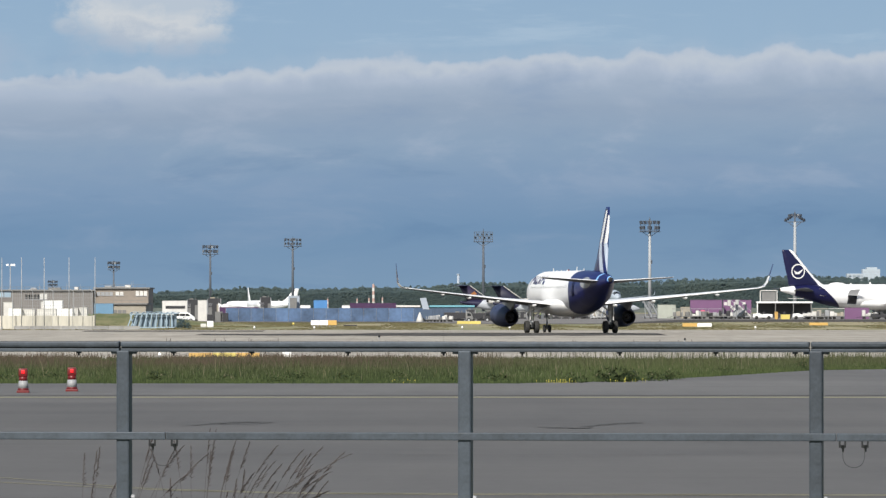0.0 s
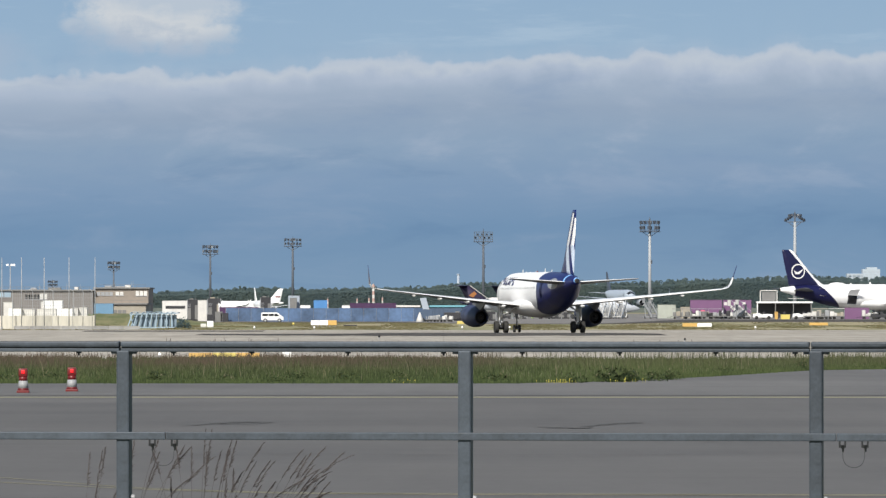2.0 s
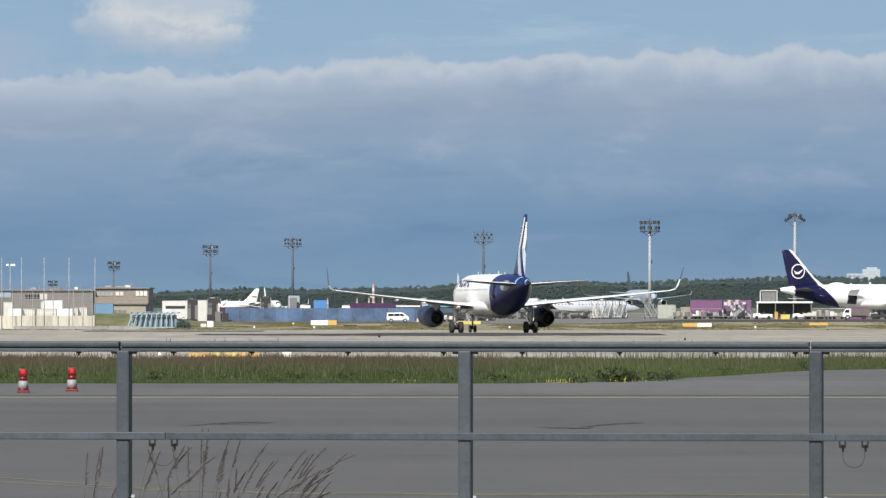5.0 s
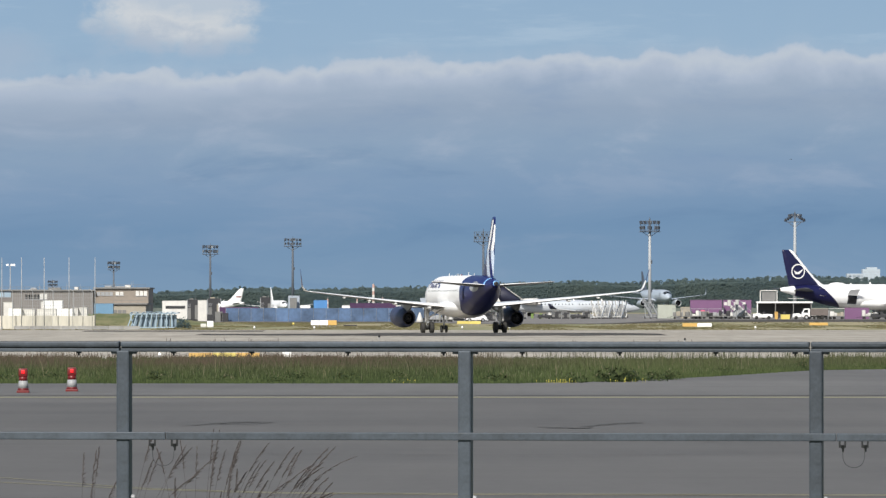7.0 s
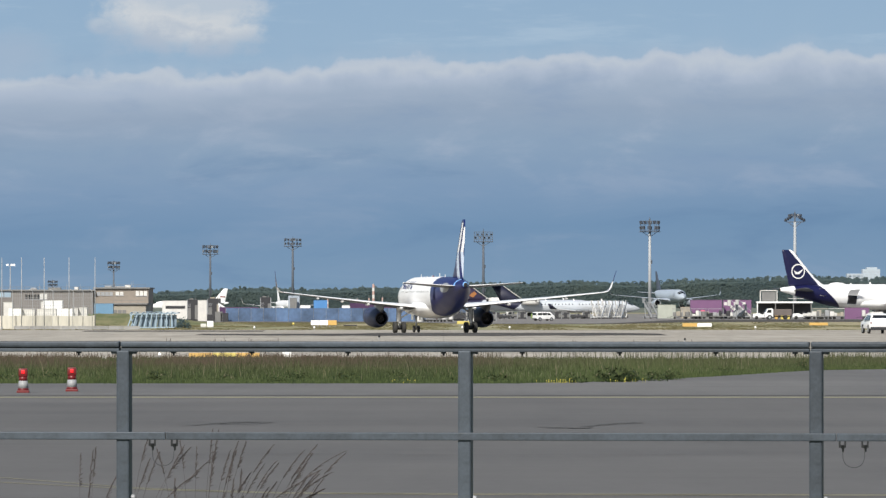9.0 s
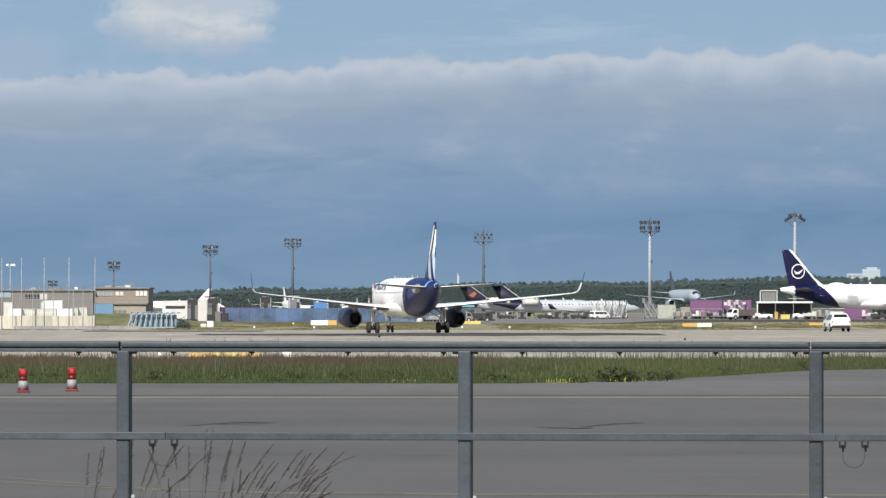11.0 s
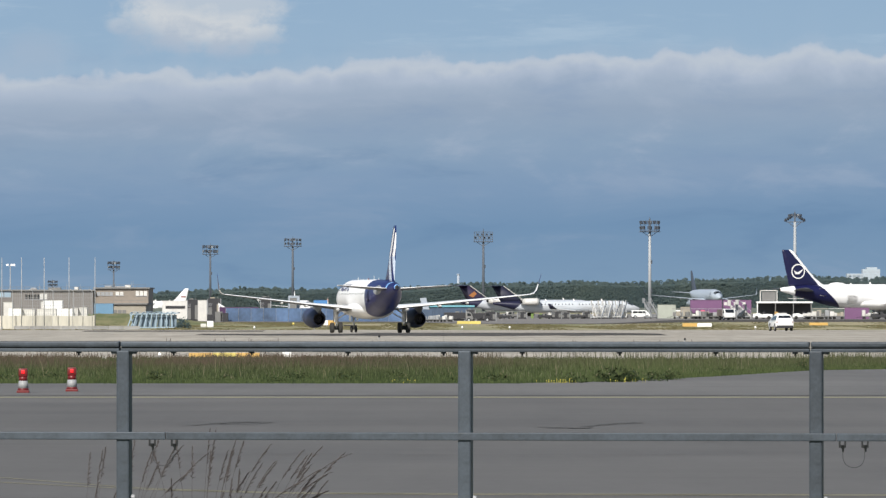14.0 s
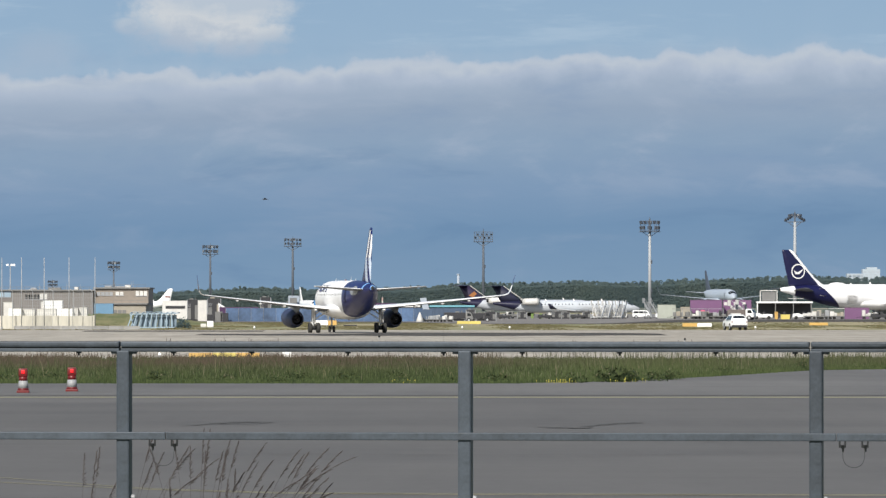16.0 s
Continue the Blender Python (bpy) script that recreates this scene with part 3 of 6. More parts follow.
def tail_paint(name, base, tail, edge, extra=None):
    """Fuselage paint: the tail colour behind a curved edge, dirt along the belly seams."""
    n = Nodes(name)
    v = n.axes()
    x, y, z = n.split(v)
    grime = n.noise(n.axes((1, 0.35, 1)), 0.9, 5.0, 0.65)
    frame_line = n.math("LESS_THAN", n.math("FRACT", n.math("DIVIDE", y, 2.65)), 0.012)
    body = n.mix(n.math("MULTIPLY", n.step(grime, 0.45, 0.75), 0.22), base + (1,), tuple(c * 0.6 for c in base) + (1,))
    body = n.mix(n.math("MULTIPLY", frame_line, 0.35), body, (0.25, 0.25, 0.25, 1))
    soot = n.noise(n.axes((1.6, 0.12, 1.6)), 1.0, 5.0, 0.7)
    body = n.mix(n.math("MULTIPLY", n.step(soot, 0.38, 0.68), n.step(z, 3.6, 2.2, 0.0, 0.5)), body, (0.22, 0.205, 0.185, 1))
    col = n.mix(edge(n, x, y, z), body, tail + (1,))
    if extra:
        col = extra(n, x, y, z, col)
    n.link(col, n.bsdf.inputs["Base Color"])
    n.bsdf.inputs["Roughness"].default_value = 0.38
    n.bsdf.inputs["Specular IOR Level"].default_value = 0.32
    return n.mat


def swept_edge(n, x, y, z):
    """A blue tail whose front edge bows backwards at half height."""
    d = n.math("DIVIDE", n.math("SUBTRACT", z, 3.9), 1.3)
    bow = n.math("MULTIPLY", n.math("POWER", 2.718, n.math("MULTIPLY", n.math("MULTIPLY", d, d), -1.0)), 1.5)
    sweep = n.math("ADD", bow, n.step(z, 3.1, 1.9, 0.0, -1.6))
    return n.step(n.math("ADD", n.math("ADD", y, sweep), 7.2), 0.06, -0.06)


def stabiliser_patch(n, x, y, z, col):
    """Pale bare panel at the tailplane's root and a light arc below the fin."""
    a = n.math("DIVIDE", n.math("ADD", y, 14.3), 1.5)
    b = n.math("DIVIDE", n.math("SUBTRACT", z, 4.75), 0.52)
    inside = n.math("LESS_THAN", n.math("ADD", n.math("MULTIPLY", a, a), n.math("MULTIPLY", b, b)), 1.0)
    col = n.mix(inside, col, (0.27, 0.28, 0.29, 1))
    r = n.math("SQRT", n.math("ADD", n.math("POWER", n.math("ADD", y, 18.6), 2.0), n.math("POWER", n.math("SUBTRACT", z, 4.7), 2.0)))
    arc = n.math("MULTIPLY", n.step(r, 1.15, 1.25), n.step(r, 1.62, 1.52))
    return n.mix(n.math("MULTIPLY", arc, n.math("GREATER_THAN", z, 4.85)), col, (0.22, 0.46, 0.82, 1))


def wave_fin():
    """A dark blue fin with white and pale blue bands that bend at half height."""
    n = Nodes("wave_fin_paint")
    _, y, z = n.split(n.axes())
    lead = n.math("MULTIPLY_ADD", n.math("SUBTRACT", z, 5.9), -0.9, -12.4)
    chord = n.math("MULTIPLY_ADD", n.math("SUBTRACT", z, 5.9), -0.68, 5.9)
    u = n.math("DIVIDE", n.math("SUBTRACT", lead, y), chord)
    up = n.step(z, 8.35, 8.45)
    s = n.math("ADD", u, n.math("MULTIPLY", n.math("SUBTRACT", z, 8.4), n.math("MULTIPLY_ADD", up, -0.22, 0.14)))

    def band(a, b):
        return n.math("MULTIPLY", n.step(s, a - 0.015, a + 0.015), n.step(s, b + 0.015, b - 0.015))

    stripe = n.mix(up, (0.52, 0.60, 0.72, 1), (0.82, 0.83, 0.84, 1))
    col = n.mix(n.math("MULTIPLY", band(0.15, 0.40), n.step(z, 11.48, 11.40)), (0.010, 0.020, 0.110, 1), stripe)
    n.bsdf.inputs["Specular IOR Level"].default_value = 0.15
    col = n.mix(n.math("MULTIPLY", band(0.62, 0.93), n.step(z, 11.05, 10.9)), col, stripe)
    n.link(col, n.bsdf.inputs["Base Color"])
    n.bsdf.inputs["Roughness"].default_value = 0.3
    return n.mat


def wheel(parent, x, y, r, w, name="wheel", bolts=False):
    ob = part(name, loft(bmesh.new(), [disc_ring(r * 0.62, -w * 0.30), disc_ring(r * 0.62, w * 0.30)]), STEEL, parent, "grey metal wheel hub", True)
    bm = loft(bmesh.new(), [disc_ring(r * 0.64, -w * 0.45), disc_ring(r * 0.92, -w * 0.5), disc_ring(r, -w * 0.3), disc_ring(r, w * 0.3), disc_ring(r * 0.92, w * 0.5), disc_ring(r * 0.64, w * 0.45)])
    part("tyre", bm, RUBBER, ob, "black rubber tyre", True)
    for k in range(5 if bolts else 0):
        bm = bmesh.new()
        a = 2 * math.pi * k / 5
        tube(bm, (math.cos(a) * r * 0.4, -w * 0.36, math.sin(a) * r * 0.4), (math.cos(a) * r * 0.4, w * 0.36, math.sin(a) * r * 0.4), r * 0.09, n=6)
        part("wheel_bolt", bm, DARK_STEEL, ob)
    ob.matrix_basis = pose(x, y, r, 0, 0, 90)
    return ob


# grey for undersides, darkened in its colour to stand in for shade
SHADE_GREY = surface("shade_grey", (0.13, 0.135, 0.145), 0.5, vary=0.2)


def shade_below(ob):
    """Shade put into the colour: darker grey on what faces down."""
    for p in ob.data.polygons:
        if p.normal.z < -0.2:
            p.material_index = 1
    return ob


def airliner(label, at, fuselage, fin_paint, tail_engine, tips, wing_paint=WHITE, letters=None, cone=None, name="airliner", tail_paint_wing=None, windows=False):
    """A single-aisle twin-engined airliner; its origin is on the ground under the main gear, the nose points along +y."""
    root = thing(name, label, "aircraft", at)
    S = NARROW
    part("fuselage", loft(bmesh.new(), [[hull(S, y, 360 * i / 32) for i in range(32)] for y in sorted({s[0] for s in S} | set(np.linspace(-19, 15, 24).tolist()))]), fuselage, root, "", True)
    part("tail_exhaust", tube(bmesh.new(), (0, -19.8, 5.02), (0, -19.98, 5.03), 0.26, 0.22, 14), TITANIUM, root, "sooty metal exhaust of the auxiliary power unit", True)
    part("exhaust_hole", tube(bmesh.new(), (0, -19.9, 5.03), (0, -20.0, 5.03), 0.15, 0.15, 12), ENGINE_DARK, root)
    # belly fairing
    part("belly_fairing", loft(bmesh.new(), [[(rx * math.cos(2 * math.pi * i / 24), y, z + rz * math.sin(2 * math.pi * i / 24)) for i in range(24)]
         for y, z, rx, rz in ((7.4, 2.7, 0.9, 0.5), (6.0, 2.6, 1.9, 0.85), (3.0, 2.6, 2.28, 1.08), (-2.5, 2.6, 2.3, 1.08), (-4.8, 2.7, 1.95, 0.92), (-6.8, 2.8, 0.9, 0.6))]), wing_paint, root, "", True)
    skin_patch("windscreen", S, 14.5, 15.9, 40, 140, GLASS, root, "dark cockpit windows", 0.015, 6)
    for side in (1, -1):
        skin_patch("cabin_door", S, 12.2, 13.0, 90 - side * 55, 90 - side * 108, wing_paint, root, "white cabin door", 0.015)
        if windows:
            skin_patch("cabin_door", S, -10.9, -10.1, 90 - side * 55, 90 - side * 108, fuselage, root, "", 0.02)
        secs = ((1.2, 6.2, -1.6, 2.55, 0.85), (2.4, 5.2, -1.7, 2.72, 0.74), (6.4, 2.25, -2.0, 3.12, 0.46), (11.5, -1.2, -4.05, 3.66, 0.28), (16.3, -4.35, -6.1, 4.18, 0.17), (17.05, -4.85, -6.35, 4.27, 0.15))
        shade_below(part("wing", loft(bmesh.new(), [foil(side * x, a, b, z, t) for x, a, b, z, t in secs]), (wing_paint, SHADE_GREY), root, "", True))
        let = ((17.03, -4.85, -6.35, 4.27, 0.15), (17.42, -5.15, -6.5, 4.40, 0.13), (17.7, -5.6, -6.6, 4.75, 0.10), (17.85, -6.2, -6.9, 5.4, 0.07), (18.08, -7.15, -7.5, 6.55, 0.04))
        tip = part("sharklet", loft(bmesh.new(), [foil(side * x, a, b, z, t, k > 1) for k, (x, a, b, z, t) in enumerate(let)]), (tips, wing_paint), root, "upturned wing tip", True)
        for p in tip.data.polygons:
            p.material_index = 1 if p.center.z < 4.6 or (p.normal.x * side < 0.1 and p.center.z < 5.9) else 0
        for x, y, z in ((3.9, -1.2, 2.52), (7.5, -1.9, 2.94), (10.4, -3.2, 3.26), (13.2, -4.8, 3.58)):
            k = 1.0 - (x - 4) * 0.045
            bm = loft(bmesh.new(), [disc_ring(r * k, y + d * k, 10, side * x, z + e * k) for r, d, e in ((0.04, 1.9, 0.16), (0.14, 1.0, 0.12), (0.18, 0.0, 0.08), (0.14, -1.1, 0.08), (0.02, -1.8, 0.14))])
            part("flap_track_fairing", bm, wing_paint, root, "", True)
        shade_below(part("tailplane", loft(bmesh.new(), [foil(side * x, a, b, z, t, rise=0.05) for x, a, b, z, t in ((0.5, -13.6, -17.6, 4.78, 0.42), (1.2, -14.1, -17.7, 4.84, 0.36), (6.2, -17.3, -18.75, 5.22, 0.14))]), (tail_paint_wing or wing_paint, SHADE_GREY), root, "", True))
        ex, ez = side * 5.66, 1.66

        def cowl(rows, n=28):
            """Rings along the engine's axis, which drops a little towards the tail."""
            return [disc_ring(r, y, n, ex, ez - 0.035 * (4.8 - y)) for r, y in rows]

        engine = part("engine", loft(bmesh.new(), cowl(((0.84, 6.2), (0.94, 6.85), (1.02, 6.7), (1.08, 5.8), (1.10, 4.6), (1.06, 3.4), (0.97, 2.2), (0.84, 1.25))), False), tail_engine, root, "", True)
        part("exhaust_nozzle", loft(bmesh.new(), cowl(((0.842, 1.25), (0.74, 0.72), (0.655, 0.38), (0.625, 0.38), (0.64, 0.9), (0.66, 1.8))), False), tail_engine, engine, "tapered exhaust nozzle", True)
        part("nozzle_lip", loft(bmesh.new(), cowl(((0.668, 0.43), (0.662, 0.36), (0.62, 0.36), (0.62, 0.43))), False), TITANIUM, engine, "heat-stained metal rim", True)
        part("intake_lip", loft(bmesh.new(), cowl(((0.85, 6.55), (0.88, 6.8), (0.96, 6.88), (1.035, 6.68))), False), STEEL, engine, "polished intake lip", True)
        part("fan", loft(bmesh.new(), cowl(((0.88, 5.95), (0.25, 6.0), (0.03, 6.5)), 24)), ENGINE_DARK, engine, "dark fan and spinner", True)
        part("core_nozzle", loft(bmesh.new(), cowl(((0.65, 1.9), (0.48, 1.7), (0.40, 1.1), (0.36, 1.12)), 24)), ENGINE_DARK, engine, "blackened core exhaust nozzle", True)
        part("exhaust_plug", loft(bmesh.new(), cowl(((0.26, 1.5), (0.20, 1.0), (0.04, 0.6)), 20)), TITANIUM, engine, "", True)
        part("cowl_seam", loft(bmesh.new(), cowl(((1.100, 4.62), (1.106, 4.60), (1.104, 4.55), (1.098, 4.53))), False), ENGINE_DARK, engine, "", True)
        part("pylon", loft(bmesh.new(), [[(side * 5.66 + w, y, z) for w, z in ((-h, z0), (h, z0), (h, z1), (-h, z1))] for y, z0, z1, h in ((5.2, 2.68, 2.85, 0.1), (3.4, 2.45, 3.1, 0.18), (0.9, 2.1, 3.05, 0.17), (-1.4, 2.75, 3.0, 0.05))]), SHADE_GREY if windows else wing_paint, engine)
        # main gear
        leg = part("main_gear_leg", tube(tube(bmesh.new(), (side * 3.80, 0, 0.58), (side * 3.80, 0.05, 1.35), 0.12, 0.13), (side * 3.8, 0.05, 1.2), (side * 3.75, 0.25, 2.9), 0.15, 0.17, 14), WHITE, root, "white landing gear leg", True)
        part("axle", tube(bmesh.new(), (side * 3.8 - 0.45, 0, 0.58), (side * 3.8 + 0.45, 0, 0.58), 0.09), STEEL, leg, "", True)
        part("side_stay", bar(bmesh.new(), (side * 3.7, 0.1, 1.55), (side * 2.1, 0.3, 2.5), 0.12, 0.12), OFFWHITE, leg)
        part("actuator", tube(bmesh.new(), (side * 3.72, 0.0, 2.1), (side * 2.9, 0.1, 2.7), 0.07, 0.09, 8), STEEL, leg, "", True)
        part("brake_pack", tube(bmesh.new(), (side * 3.8 - 0.24, 0, 0.58), (side * 3.8 + 0.24, 0, 0.58), 0.24, 0.24, 14), DARK_STEEL, leg, "dark brake pack", True)
        part("hydraulic_line", bar(bmesh.new(), (side * 3.8 + 0.16, -0.12, 0.7), (side * 3.8 + 0.18, -0.05, 2.4), 0.035, 0.035), DARK_STEEL, leg)
        part("torque_link", bar(bmesh.new(), (side * 3.8, -0.1, 0.75), (side * 3.8, -0.42, 1.05), 0.16, 0.07), GREY, leg)
        part("gear_door", boxed(side * 4.03 - 0.03, side * 4.03 + 0.03, -0.5, 0.5, 1.2, 2.75, 0.02), wing_paint, leg, "white gear leg door")
    part("fin", loft(bmesh.new(), [foil(0, a, b, z, t, True) for z, a, b, t in ((5.3, -9.6, -18.0, 0.12), (5.95, -12.0, -18.3, 0.5), (7.0, -13.35, -18.5, 0.46), (8.4, -14.65, -18.85, 0.40), (10.0, -16.05, -19.2, 0.32), (11.5, -17.4, -19.5, 0.24), (11.76, -17.9, -19.5, 0.12))]), fin_paint, root, "", True)
    leg = part("nose_gear_leg", tube(bmesh.new(), (0, 12.64, 0.38), (0, 12.75, 2.2), 0.09, 0.11), STEEL, root, "", True)
    part("axle", tube(bmesh.new(), (-0.25, 12.64, 0.38), (0.25, 12.64, 0.38), 0.06), STEEL, leg, "", True)
    part("drag_stay", bar(bmesh.new(), (0, 12.7, 1.2), (0, 13.9, 2.1), 0.1, 0.1), GREY, leg)
    for side in (1, -1):
        part("gear_door", boxed(side * 0.42 - 0.02, side * 0.42 + 0.02, 12.0, 13.4, 1.35, 2.05, 0.015), wing_paint, leg)
    wheels = [wheel(root, side * 3.8 + d, 0, 0.58, 0.42, bolts=bool(letters)) for side in (-1, 1) for d in (-0.46, 0.46)] + [wheel(root, d, 12.64, 0.38, 0.22, "nose_wheel") for d in (-0.25, 0.25)]
    for y, h in ((9.4, 0.30), (7.6, 0.10), (5.4, 0.10), (2.2, 0.12), (-2.8, 0.36), (-6.4, 0.2)):
        part("antenna", loft(bmesh.new(), [foil(0, y, y - 0.4, 5.9, 0.06, True), foil(0, y - 0.15, y - 0.42, 5.92 + h, 0.03, True)]), wing_paint, root, "small white antenna blade")
    part("beacon", tube(bmesh.new(), (0, 1.2, 5.9), (0, 1.2, 6.06), 0.09, 0.06), RED, root, "red anti-collision beacon", True)
    part("beacon", tube(bmesh.new(), (0, -1.2, 1.56), (0, -1.2, 1.40), 0.09, 0.06), RED, root, "red anti-collision beacon", True)
    if cone:
        bm = loft(bmesh.new(), [[hull(S, y, 360 * i / 24, 0.012) for i in range(24)] for y in np.linspace(-19.8, -17.3, 6).tolist()], False)
        part("tail_cone", bm, cone, root, "white tail cone", True)
    if letters:
        y = 11.8
        # each group: an upright, then a lower and an upper block beside it
        for w, a0, a1, k in ((1.15, 22, 51, 0), (0.95, 23, 51, 1), (1.15, 22, 51, 2), (0.95, 23, 51, 1), (1.15, 22, 51, 0), (1.05, 22, 51, 2)):
            cut = ((34, 46), (24, 37), (22, 31))[k]
            for side in (1, -1):
                skin_patch("lettering_bar", S, y, y - w * 0.34, 90 - side * (90 - a0), 90 - side * (90 - a1), letters, root, "blue bar of the airline's lettering", 0.012, 3)
                skin_patch("lettering_bar", S, y - w * 0.36, y - w * 0.9, 90 - side * (90 - cut[0]), 90 - side * (90 - cut[1]), letters, root, "blue bar of the airline's lettering", 0.012, 3)
            y -= w + 0.2
    for i in range(36 if windows else 0):
        for side in (1, -1):
            w = 10.9 - i * 0.53
            skin_patch("cabin_window", S, w, w - 0.12, 90 - side * 79, 90 - side * 74, GLASS, root, "", 0.006, 1)
    return root, wheels


def regional_jet(label, at, fuselage, fin_paint):
    """A rear-engined regional jet with a T-tail, nose along +y."""
    root = thing("regional_jet", label, "aircraft", at)
    S = REGIONAL
    part("fuselage", loft(bmesh.new(), [[hull(S, y, 360 * i / 24) for i in range(24)] for y in sorted({s[0] for s in S} | set(np.linspace(-17, 15, 16).tolist()))]), fuselage, root, "", True)
    skin_patch("windscreen", S, 13.7, 14.9, 45, 135, GLASS, root, "dark cockpit windows", 0.012, 5)
    skin_patch("cabin_door", S, 11.6, 12.4, 30, -22, GREY, root, "outlined cabin door", 0.012)
    for i in range(24):
        if i not in (11,):
            skin_patch("cabin_window", S, 10.4 - i * 0.79, 10.4 - i * 0.79 - 0.24, 19, 30, GLASS, root, "", 0.012, 1)
    for side in (1, -1):
        part("wing", loft(bmesh.new(), [foil(side * x, a, b, z, t) for x, a, b, z, t in ((0.9, 3.4, -2.4, 1.55, 0.6), (3.4, 1.0, -2.5, 1.68, 0.4), (11.0, -4.0, -5.6, 2.05, 0.16))]), WHITE, root, "", True)
        part("winglet", loft(bmesh.new(), [foil(side * x, a, b, z, t, True) for x, a, b, z, t in ((11.0, -4.0, -5.6, 2.05, 0.1), (11.3, -4.8, -5.9, 2.7, 0.08), (11.5, -5.6, -6.2, 3.3, 0.05))]), fin_paint, root, "dark winglet", True)
        engine = part("engine", loft(bmesh.new(), [disc_ring(r, y, 20, side * 2.15, 3.75) for r, y in ((0.6, -7.1), (0.72, -6.9), (0.8, -7.9), (0.78, -9.4), (0.58, -11.0), (0.54, -10.9))], False), OFFWHITE, root, "white engine nacelle", True)
        part("nozzle", loft(bmesh.new(), [disc_ring(0.56, -10.4, 18, side * 2.15, 3.75), disc_ring(0.36, -11.4, 18, side * 2.15, 3.75)]), ENGINE_DARK, engine, "", True)
        part("fan", loft(bmesh.new(), [disc_ring(0.6, -7.3, 18, side * 2.15, 3.75), disc_ring(0.04, -7.0, 18, side * 2.15, 3.75)]), ENGINE_DARK, engine, "", True)
        part("tailplane", loft(bmesh.new(), [foil(side * x, a, b, z, t) for x, a, b, z, t in ((0.0, -15.6, -18.2, 7.4, 0.26), (4.2, -17.9, -19.2, 7.3, 0.12))]), fin_paint, root, "", True)
        leg = part("main_gear_leg", tube(bmesh.new(), (side * 2.05, -0.2, 0.45), (side * 1.9, -0.2, 1.6), 0.1), STEEL, root, "", True)
        for d in (-0.25, 0.25):
            wheel(root, side * 2.05 + d, -0.2, 0.45, 0.25)
    part("fin", loft(bmesh.new(), [foil(0, a, b, z, t, True) for z, a, b, t in ((3.5, -10.0, -15.6, 0.5), (4.6, -11.7, -16.2, 0.42), (7.4, -15.3, -17.8, 0.3))]), fin_paint, root, "", True)
    part("nose_gear_leg", tube(bmesh.new(), (0, 13.6, 0.3), (0, 13.6, 1.5), 0.08), STEEL, root, "", True)
    for d in (-0.18, 0.18):
        wheel(root, d, 13.6, 0.28, 0.16, "nose_wheel")
    part("fin_stripe", bar(bmesh.new(), (0, -9.8, 3.65), (0, -15.0, 7.35), 0.54, 0.12), OFFWHITE, root, "pale stripe along the fin's leading edge")
    for y in (8.0, 1.5, -5.0):
        part("antenna", loft(bmesh.new(), [foil(0, y, y - 0.4, 3.95, 0.05, True), foil(0, y - 0.2, y - 0.45, 4.4, 0.03, True)]), WHITE, root)
    return root


# the airliner that taxies away
jet, jet_wheels = airliner("white airliner with a dark blue tail and striped fin, taxiing away", pose(12.2, 710, height(710), 0, 0, 10),
                           tail_paint("blue_tailed_paint", (0.87, 0.87, 0.865), (0.010, 0.016, 0.100), swept_edge, stabiliser_patch), wave_fin(), surface("nacelle_blue", (0.034, 0.046, 0.100), 0.55, vary=0.25), ROYAL, windows=True, letters=surface("letter_blue", (0.035, 0.07, 0.33), 0.35, vary=0.05))


def slant_edge(a, k, z0):
    def edge(n, x, y, z):
        return n.step(n.math("ADD", n.math("MULTIPLY_ADD", z, -k, y), a + k * z0), 0.06, -0.06)
    return edge


def navy_edge(n, x, y, z):
    """Navy from the fin's root forwards and down, up to a white tail cone."""
    front = n.step(n.math("ADD", n.math("MULTIPLY", n.math("SUBTRACT", z, 6.0), 1.05), n.math("ADD", y, 13.2)), 0.06, -0.06)
    return n.math("MULTIPLY", front, n.step(y, -17.4, -17.3))


def navy_fin():
    """A navy fin with a white leading edge."""
    n = Nodes("navy_fin_paint")
    _, y, z = n.split(n.axes())
    lead = n.math("MULTIPLY_ADD", n.math("SUBTRACT", z, 5.9), -0.93, -12.0)
    d = n.math("SUBTRACT", lead, y)
    n.link(n.mix(n.step(d, 0.9, 0.82), (0.009, 0.010, 0.050, 1), (0.86, 0.86, 0.86, 1)), n.bsdf.inputs["Base Color"])
    n.bsdf.inputs["Roughness"].default_value = 0.3
    return n.mat


# its whole tailplane takes the dark grey that stands in for shade
parked, _ = airliner("white airliner with a navy tail, parked and being loaded", pose(57.17 + 18.3, 1262 + 7.6, height(1262, 60), 0, 0, -68),
                     tail_paint("navy_tailed_paint", (0.88, 0.88, 0.88), (0.009, 0.010, 0.052), navy_edge), navy_fin(), WHITE, NAVY, tail_paint_wing=SHADE_GREY)
# fin badge: a ring with a plain wing shape in it
for side in (1, -1):
    bm = bmesh.new()
    ring = [[(side * (0.225 + d), -16.6 + r * math.cos(a), 8.1 + r * math.sin(a)) for r, d in ((1.08, 0), (1.27, 0), (1.27, 0.03), (1.08, 0.03))] for a in np.linspace(0, 2 * math.pi, 33).tolist()]
    part("badge_ring", loft(bm, ring, False), WHITE, parked, "white ring on the navy fin")
    bm = bmesh.new()
    shape = ((-17.4, 8.3), (-16.95, 8.0), (-16.5, 8.0), (-15.75, 8.5), (-15.85, 8.15), (-16.4, 7.65), (-17.1, 7.6))
    part("badge_wing", prism(bm, shape, side * 0.2, side * 0.26), WHITE, parked, "white plain shape in the ring")
